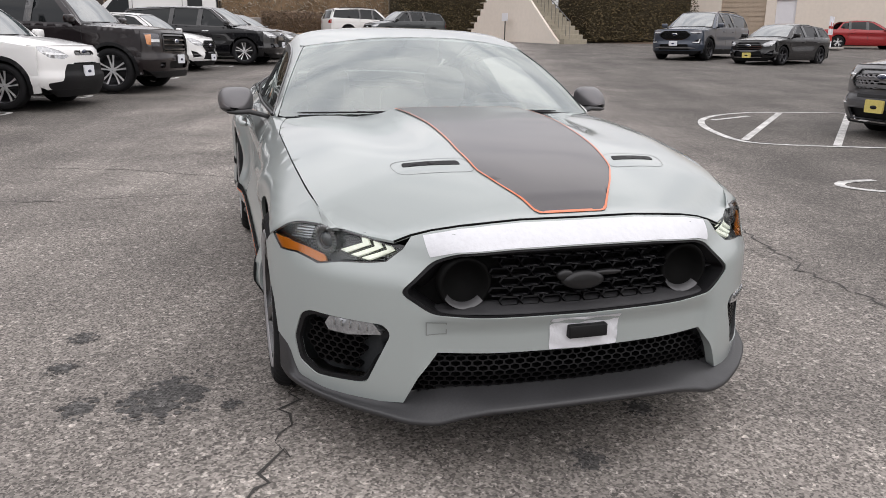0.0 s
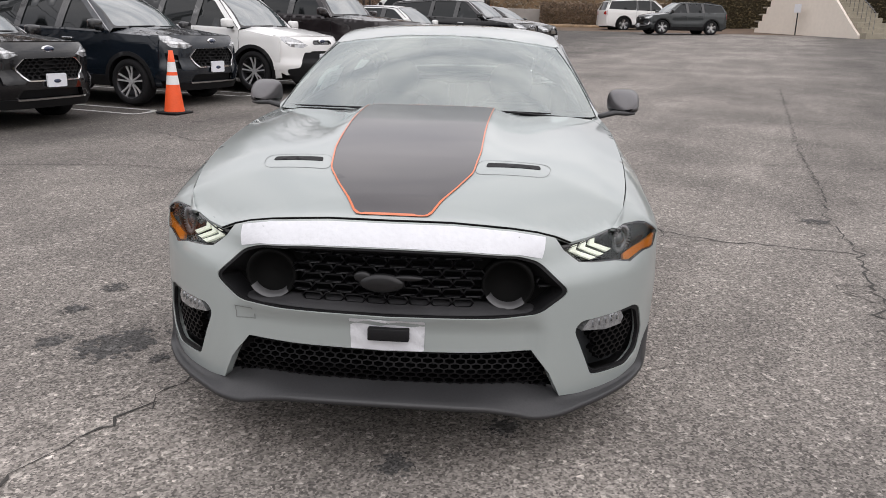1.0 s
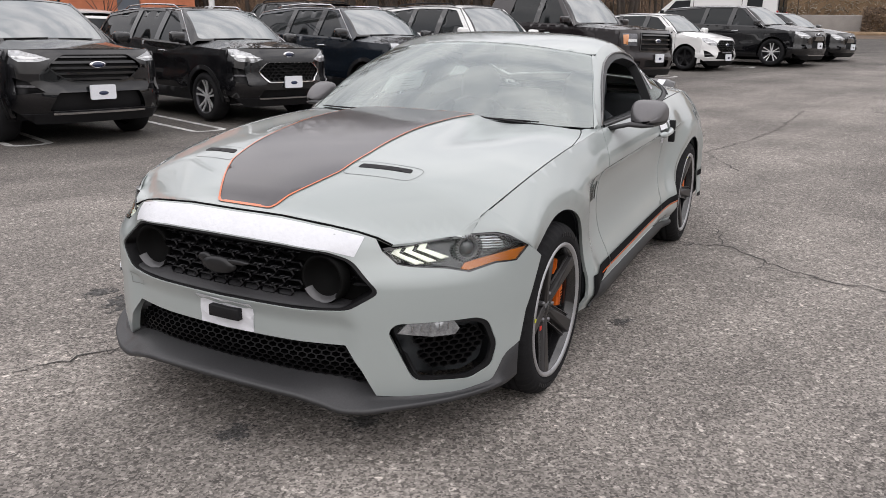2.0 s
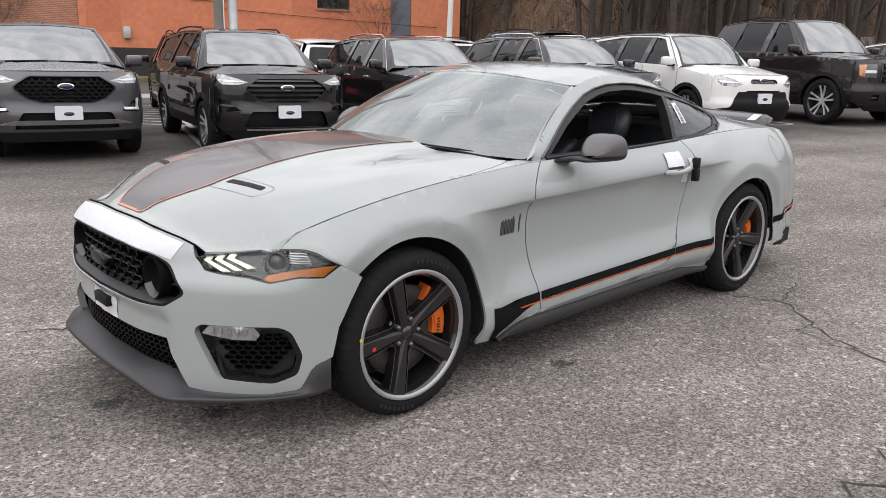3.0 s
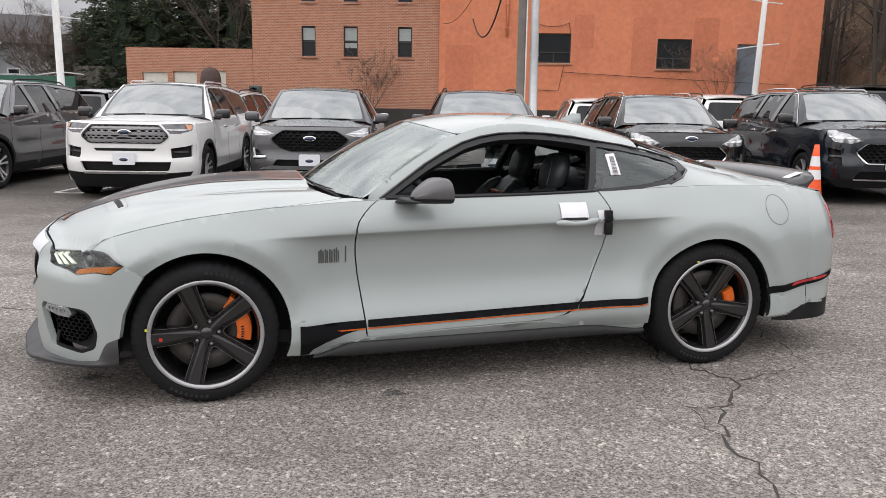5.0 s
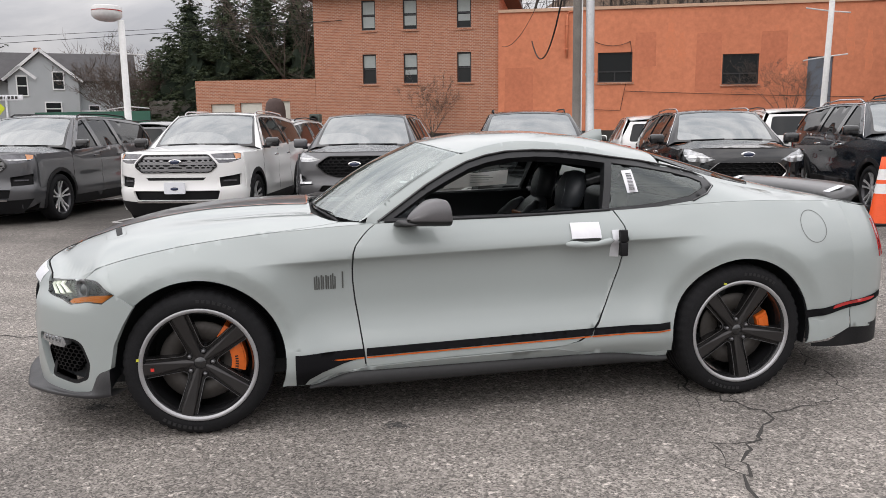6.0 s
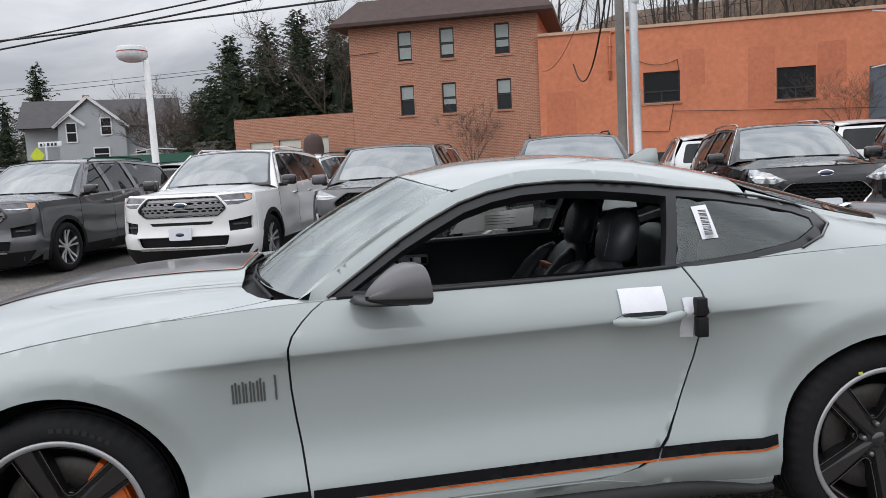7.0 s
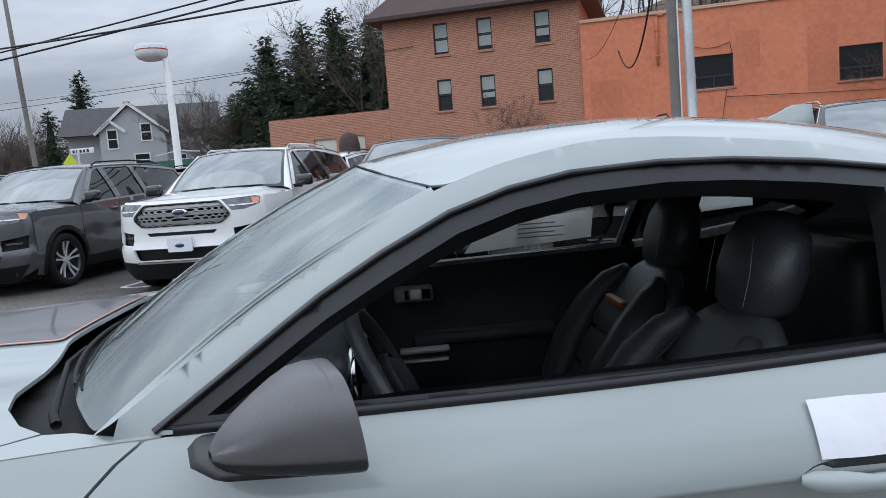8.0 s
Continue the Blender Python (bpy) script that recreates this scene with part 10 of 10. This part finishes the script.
    tagged(br, "brown leafless undergrowth on the bank", "undergrowth", kind="stuff")
    # fallen leaves and twigs on the bank
    bm = bmesh.new()
    for k in range(30000):
        u = rnd.uniform(15, 50)
        start = 47.0 - 27.0 * blend(14.5, 21.0, u)
        v = start + rnd.uniform(0, 18)
        z = ground_z(u, v)
        s = rnd.uniform(0.04, 0.11)
        a = rnd.uniform(0, 6.28)
        n = Vector((rnd.gauss(0, 0.6), rnd.gauss(-0.3, 0.5), 1)).normalized()
        x = n.orthogonal().normalized() @ Matrix.Rotation(a, 3, n)
        y = n.cross(x)
        c = Vector((u, v, z + rnd.uniform(0.01, 0.10)))
        bm.faces.new([bm.verts.new(c + x * s), bm.verts.new(c + y * s * 0.6), bm.verts.new(c - x * s), bm.verts.new(c - y * s * 0.6)])
    lv = part("fallen_leaves", bm, M_LEAFLET, smooth=False)
    lv.matrix_basis = SITE
    tagged(lv, "brown fallen leaves on the bank", "leaves", kind="stuff")


def island_colour(name, a, b):
    m = surface(name, a, 0.85, var=0.2)
    nt = m.node_tree
    geo = nt.nodes.new("ShaderNodeNewGeometry")
    mx = nt.nodes.new("ShaderNodeMixRGB")
    mx.inputs["Color1"].default_value = (*a, 1)
    mx.inputs["Color2"].default_value = (*b, 1)
    nt.links.new(geo.outputs["Random Per Island"], mx.inputs["Fac"])
    nt.links.new(mx.outputs["Color"], nt.nodes["Principled BSDF"].inputs["Base Color"])
    return m


M_LEAFLET = island_colour("dry_leaf", (0.035, 0.020, 0.013), (0.26, 0.145, 0.088))
M_HEDGE = island_colour("winter_hedge_leaf", (0.050, 0.038, 0.015), (0.125, 0.09, 0.038))
M_DRY = island_colour("dry_thicket", (0.13, 0.105, 0.075), (0.36, 0.31, 0.24))
M_LITTER = surface("fallen_leaves", (0.26, 0.18, 0.11), 0.9, var=0.5, scale=3, fine=20, bump=0.6)
M_BRUSH = island_colour("brushwood", (0.065, 0.045, 0.030), (0.22, 0.15, 0.098))
woods()


def leafy_mass(name, m, sx, sy, h, label, mat, seed, count, leaf=0.14, category="hedge", core=None):
    """A clipped or wild mass of small leaves over a dark core."""
    rnd = random.Random(seed)
    t = thing(name, m, label, category)
    bm = bmesh.new()
    box(bm, -sx / 2 + 0.3, -sy / 2 + 0.3, 0, sx / 2 - 0.3, sy / 2 - 0.3, h - 0.35, bevel=0.2)
    part("core", bm, core or M_DARKCORE, t)
    bm = bmesh.new()
    for k in range(count):
        face = rnd.random()
        x, y, z = rnd.uniform(-sx / 2, sx / 2), rnd.uniform(-sy / 2, sy / 2), rnd.uniform(0, h)
        if face < 0.45:
            y = -sy / 2 + abs(rnd.gauss(0, 0.18))
        elif face < 0.65:
            x = rnd.choice((-1, 1)) * (sx / 2 - abs(rnd.gauss(0, 0.18)))
        else:
            z = h - abs(rnd.gauss(0, 0.22)) + 0.2 * noise.noise(Vector((x * 0.8, y * 0.8, seed)))
        c = Vector((x, y, max(0.03, z)))
        a = Vector((rnd.gauss(0, 1), rnd.gauss(0, 1), rnd.gauss(0, 1))).normalized()
        b = a.orthogonal().normalized()
        s = leaf * rnd.uniform(0.6, 1.4)
        bm.faces.new([bm.verts.new(c - a * s * 0.5), bm.verts.new(c + b * s * 0.3), bm.verts.new(c + a * s * 0.6)])
    part("foliage", bm, mat, t, smooth=False)
    return t


M_DARKCORE = surface("hedge_core", (0.042, 0.032, 0.015), 0.95, var=0.4)


# ---- bin and signal box beside the footway ----
def footway_things():
    b = thing("salt_bin", at_site(-6.0, 21.0, 0), "yellow plastic salt bin with sloping lid", "bin")
    yellow = surface("bin_yellow", (0.52, 0.36, 0.05), 0.55, var=0.15)
    bm = bmesh.new()
    prism(bm, [(-0.42, 0.0), (0.42, 0.0), (0.5, 0.62), (-0.5, 0.62)], lambda x, z: (x, -0.3, z), lambda x, z: (x, 0.3, z))
    part("body", fix(bm), yellow, b, smooth=False)
    bm = bmesh.new()
    prism(bm, [(-0.34, 0.62), (0.34, 0.68), (0.34, 0.86), (-0.34, 0.94)], lambda y, z: (-0.54, y, z), lambda y, z: (0.54, y, z))
    part("lid", fix(bm), yellow, b, smooth=False)
    p = thing("signal_post", at_site(-6.8, 23.0, 0), "dark green signal box on short post", "signal")
    green = surface("signal_green", (0.045, 0.06, 0.05), 0.5, var=0.2)
    bm = bmesh.new()
    tube(bm, [(0, 0, 0), (0, 0, 1.5)], 0.07, 10)
    part("post", bm, green, p)
    bm = bmesh.new()
    box(bm, -0.22, -0.16, 1.35, 0.16, 0.16, 2.05, bevel=0.03)
    hd = part("signal_head", bm, green, p)
    for z in (1.55, 1.85):
        bm = bmesh.new()
        lathe(bm, [(0.13, -0.30), (0.13, -0.15), (0.11, -0.15), (0.11, -0.165), (0.001, -0.165)], 18, "Y", (-0.03, 0, z))
        part("signal_hood", fix(bm), M_BLACK, hd)


footway_things()


# ---- far end of the lot: stairs, hedges, pale building ----
M_CREAM = surface("cream_render", (0.74, 0.67, 0.59), 0.85, var=0.06, scale=0.6, fine=5)
M_STONESTEP = surface("stone_step", (0.30, 0.27, 0.21), 0.85, var=0.25, scale=2, fine=20)


def stair_block():
    # local x runs along the wall's foot from its far end to its near end, y away from the lot
    ang = math.degrees(math.atan2(-4.5 - 0.75, 41.0 - 47.7))
    m = at_site(47.7, 0.75, ground_rise(44), ang)
    st = thing("stair_block", m, "cream rendered stair wall with stone steps", "stairs")
    W_, H_ = 8.5, 3.4
    n = 12
    prof = [(0.0, -0.6), (W_ - 0.1, -0.6), (W_ - 0.1, 0.05)]
    prof += [(W_ - 0.15 - 3.6 * k / 10, 0.05 + H_ * k / 10) for k in range(1, 11)]
    left = []
    for k in range(9):
        x0, z0 = 2.7 - 2.7 * k / 9, H_ * (1 - k / 9)
        left += [(x0, z0), (x0, z0 - H_ / 9)]
    bm = bmesh.new()
    prism(bm, prof + left, lambda x, z: (x, -0.25, z), lambda x, z: (x, -0.4, z))
    part("wall", fix(bm), M_CREAM, st, smooth=False)
    for k in range(14):
        bm = bmesh.new()
        x = W_ + 0.25 - k * 0.33
        box(bm, x - 0.40, -0.245, k * 0.243 - 0.6, x, 1.5, k * 0.243 + 0.17, bevel=0.012)
        part("step", bm, M_STONESTEP, st, smooth=False)
    for k in range(9):
        bm = bmesh.new()
        x0, z0 = 2.7 - 2.7 * k / 9, H_ * (1 - k / 9)
        box(bm, x0 - 0.32, -0.44, z0 - 0.06, x0 + 0.06, 0.06, z0 + 0.02, bevel=0.01)
        part("capstone", bm, M_STONESTEP, st, smooth=False)
    bm = bmesh.new()
    tube(bm, [(W_ + 0.25, 0.12, 1.1), (W_ - 4.2, 0.12, 4.4)], 0.03, 6)
    for k in range(16):
        x = W_ + 0.25 - 4.45 * k / 15
        z = 1.1 + 3.3 * k / 15
        tube(bm, [(x, 0.12, z - 1.0), (x, 0.12, z)], 0.012, 5)
    part("handrail", bm, M_GLOSS, st)
    bm = bmesh.new()
    tube(bm, [(0, 0, -0.3), (0.0, 0, 1.45)], 0.03, 6)
    sg = thing("wall_sign", m @ pose(4.3, -0.75, 0), "small white notice on a dark post by the wall", "sign")
    part("post", bm, M_BLACK, sg)
    bm = bmesh.new()
    box(bm, -0.26, -0.045, 1.15, 0.26, -0.025, 1.58, bevel=0.005)
    part("board", bm, M_PAPER, sg, smooth=False)


stair_block()
leafy_mass("hedge", at_site(47.0, -8.8, ground_rise(46), -52), 9.5, 3.5, 5.2, "tall brown-green winter hedge beside the stairs", M_HEDGE, 1, 16000, 0.19)
leafy_mass("hedge", at_site(54.8, 3.2, ground_rise(52), -52), 7.5, 3.0, 4.8, "tall brown-green winter hedge beyond the parked cars", M_HEDGE, 2, 11000, 0.19)
leafy_mass("brushwood", at_site(53.0, 11.2, ground_rise(51), -75), 8.4, 3.0, 1.55, "tangle of brown leafless brushwood", M_BRUSH, 3, 9000, 0.2, "bush", M_LITTER)
leafy_mass("dry_thicket", at_site(58.5, 20.0, ground_rise(54), -75), 26, 3.0, 4.5, "pale dry thicket on the bank behind the brushwood", M_DRY, 5, 12000, 0.26, "bush", M_LITTER)
bm = bmesh.new()
box(bm, -5.0, -0.9, -0.3, 5.0, 0.9, 0.16, bevel=0.12)
litter = part("leaf_bank", bm, M_LITTER, smooth=False)
litter.matrix_basis = at_site(49.9, 13.9, ground_rise(50), -75)
tagged(litter, "low bank of tan fallen leaves below the brushwood", "bank", kind="structure")
bm = bmesh.new()
box(bm, -3.4, -0.2, -0.3, 5.0, 0.2, 1.15, bevel=0.03)
low = part("low_wall", bm, M_CONCRETE, smooth=False)
low.matrix_basis = at_site(51.0, 19.6, ground_rise(51), -77)
tagged(low, "low grey concrete wall beside the brushwood", "wall", kind="structure")
leafy_mass("brushwood", at_site(40.0, 30.5, ground_rise(42), -75), 10, 4.0, 1.8, "tangle of brown leafless brushwood", M_BRUSH, 4, 4000, 0.3, "bush")
bm = bmesh.new()
box(bm, 30, 26.0, 0.5, 46, 26.6, 2.9, bevel=0.03)
stone = part("retaining_wall", bm, M_CONCRETE, smooth=False)
stone.matrix_basis = SITE
tagged(stone, "grey stone retaining wall at the foot of the bank", "wall", kind="structure")


def pale_building():
    # face runs from the hedge away to the near end of the lot
    ang = -118.0
    m = at_site(52.5, -13.5, ground_rise(50), ang)
    b = thing("pale_building", m, "cream rendered garage building with shutter and doors", "building")
    holes = [(2.6, -0.5, 5.4, 3.4), (6.0, -0.5, 7.2, 2.6), (13.2, -0.5, 15.4, 3.2)]
    bm = bmesh.new()
    wall_with_holes(bm, 0.0, 30.0, -0.5, 6.5, 0.0, 0.3, holes)
    box(bm, 0.0, 0.3, -0.5, 0.3, 9.0, 6.5)
    part("wall", bm, M_CREAM, b, smooth=False)
    tan = surface("tan_shutter", (0.42, 0.34, 0.26), 0.6)
    for k in range(26):
        z = -0.5 + k * 0.15
        bm = bmesh.new()
        box(bm, 2.6, 0.10 + 0.02 * (k % 2), z, 5.4, 0.16 + 0.02 * (k % 2), z + 0.15)
        part("shutter_slat", bm, tan, b, smooth=False)
    bm = bmesh.new()
    box(bm, 6.0, 0.1, -0.5, 7.2, 0.16, 2.6, bevel=0.01)
    part("door", bm, M_PAPER, b, smooth=False)
    bm = bmesh.new()
    box(bm, 13.2, 1.2, -0.5, 15.4, 1.3, 3.2)
    part("dark_opening", bm, M_CABIN, b, smooth=False)


pale_building()


def barricade():
    p = thing("barricade", at_site(38.6, -17.7, ground_rise(38.6), -30), "red and white striped folding barricade on pale slab", "barricade")
    bm = bmesh.new()
    box(bm, -1.2, -0.6, 0, 1.2, 0.6, 0.12, bevel=0.03)
    part("slab", bm, M_CONCRETE, p)
    for x in (-0.4, 0.4):
        bm = bmesh.new()
        for k in range(5):
            box(bm, x - 0.08, -0.05, 0.12 + k * 0.3, x + 0.08, 0.05, 0.12 + (k + 1) * 0.3, index=k % 2)
        part("leg", bm, [M_PAPER, surface("barrier_red", (0.5, 0.05, 0.04), 0.5)], p, smooth=False)
    bm = bmesh.new()
    box(bm, -0.6, -0.04, 1.15, 0.6, 0.04, 1.35)
    part("rail", bm, M_PAPER, p, smooth=False)


barricade()


# ---- grey gabled house across the road ----
def gabled_house():
    h = thing("gabled_house", at_site(-38.3, 52, 0, 27) @ Matrix.Diagonal((0.88, 0.9, 1.0, 1.0)), "pale grey timber house with dark gabled roof", "house")
    siding = surface("grey_siding", (0.40, 0.42, 0.43), 0.7, var=0.08, scale=1, fine=30)
    white = surface("white_trim", (0.72, 0.72, 0.72), 0.6)
    roofm = surface("grey_shingle", (0.075, 0.072, 0.075), 0.9, var=0.25, scale=2, fine=25)
    bm = bmesh.new()
    prism(bm, [(-2.7, -1), (2.95, -1), (2.95, 5.75), (0.0, 7.9), (-1.3, 6.9), (-2.7, 6.0)], lambda x, z: (x, 0, z), lambda x, z: (x, 8, z))
    part("gable_wall", fix(bm), siding, h, smooth=False)
    bm = bmesh.new()
    box(bm, 2.96, 1.5, -1, 7.2, 8, 5.85)
    part("wing_wall", bm, siding, h, smooth=False)
    bm = bmesh.new()
    box(bm, -6.0, 2.5, -1, -2.71, 8, 5.9)
    part("wing_wall", bm, siding, h, smooth=False)
    bm = bmesh.new()
    prism(bm, [(1.0, 5.7), (4.6, 8.1), (8.2, 5.7)], lambda y, z: (-6.4, y, z), lambda y, z: (7.5, y, z))
    part("roof", fix(bm), roofm, h, smooth=False)
    bm = bmesh.new()
    prism(bm, [(-3.0, 5.75), (0.0, 8.05), (3.3, 5.6), (3.3, 5.35), (0.0, 7.75), (-3.0, 5.5)], lambda x, z: (x, -0.3, z), lambda x, z: (x, 4.5, z))
    part("gable_roof", fix(bm), roofm, h, smooth=False)
    bm = bmesh.new()
    for a, b2 in (((-3.05, 5.62), (0.0, 7.95)), ((0.0, 7.95), (3.35, 5.5)), ((-3.0, 5.65), (-1.6, 6.65)), ((-1.6, 6.6), (-0.4, 5.75))):
        d = Vector((b2[0] - a[0], 0, b2[1] - a[1]))
        n = Vector((-d.z, 0, d.x)).normalized() * 0.11
        q = [Vector((a[0], -0.36, a[1])), Vector((b2[0], -0.36, b2[1]))]
        vs = [bm.verts.new(p) for p in (q[0] - n, q[1] - n, q[1] + n, q[0] + n)]
        ws = [bm.verts.new(v.co + Vector((0, 0.08, 0))) for v in vs]
        bm.faces.new(vs)
        for k in range(4):
            bm.faces.new((vs[k], vs[(k + 1) % 4], ws[(k + 1) % 4], ws[k]))
    part("bargeboard", fix(bm), white, h, smooth=False)
    for x, z, w, hh in ((-1.95, 4.5, 0.75, 1.4), (0.95, 5.0, 0.8, 1.25), (0.2, 3.0, 1.2, 0.9), (3.6, 3.0, 0.8, 0.7)):
        bm = bmesh.new()
        y0 = -0.08 if x < 2.9 else 1.42
        for a in ((x - 0.1, z - 0.1, x, z + hh + 0.1), (x + w, z - 0.1, x + w + 0.1, z + hh + 0.1), (x, z - 0.1, x + w, z), (x, z + hh, x + w, z + hh + 0.1), (x, z + hh / 2 - 0.04, x + w, z + hh / 2 + 0.04)):
            box(bm, a[0], y0, a[1], a[2], y0 + 0.1, a[3])
        w_ = part("window", bm, white, h, smooth=False)
        bm = bmesh.new()
        box(bm, x, y0 + 0.04, z, x + w, y0 + 0.06, z + hh)
        part("pane", bm, M_TINT, w_, smooth=False)
    bm = bmesh.new()
    box(bm, -1.15, 4.3, 7.6, -0.6, 4.8, 8.5)
    part("chimney", bm, M_BRICK, h, smooth=False)
    bm = bmesh.new()
    box(bm, 2.96, 0.6, 3.2, 7.4, 1.5, 3.35)
    part("porch_roof", bm, white, h, smooth=False)


gabled_house()
bm = bmesh.new()
box(bm, -34, 45, 0, -25.5, 45.1, 2.95)
fence = part("green_fence", bm, surface("green_mesh", (0.03, 0.11, 0.075), 0.7), smooth=False)
fence.matrix_basis = SITE
tagged(fence, "green screen fence across the road", "fence")
wf = thing("board_fence", SITE, "weathered brown board fence", "fence")
for k in range(24):
    bm = bmesh.new()
    box(bm, -27.2 + k * 0.17, 48, 0, -27.2 + k * 0.17 + 0.155, 48.03, 3.7 + 0.03 * (k % 3))
    part("board", bm, M_WOOD, wf, smooth=False)
bm = bmesh.new()
lathe(bm, [(0.50, 0.0), (0.50, 1.6), (0.44, 1.95), (0.28, 2.15), (0.01, 2.22)], 20, "Z")
dome = part("vent_hood", bm, M_SHINGLE)
dome.matrix_basis = at_site(-12.2, 33.2, 0.9)
tagged(dome, "dark brown round-topped vent beside the garage", "vent")
bm = bmesh.new()
box(bm, 1.0, 40.5, 6.7, 2.6, 42.0, 8.1, bevel=0.05)
box(bm, 1.2, 40.35, 7.0, 2.4, 40.5, 7.8)
cooler = part("roof_cooler", bm, M_PAPER, smooth=False)
cooler.matrix_basis = SITE
tagged(cooler, "white rooftop air unit on the orange building", "air unit")
bm = bmesh.new()
box(bm, 0.55, 34.05, 1.75, 0.85, 34.3, 2.25, bevel=0.02)
meter = part("wall_meter", bm, M_ALLOYPOLE)
meter.matrix_basis = SITE
tagged(meter, "small grey meter box on the orange wall", "meter")
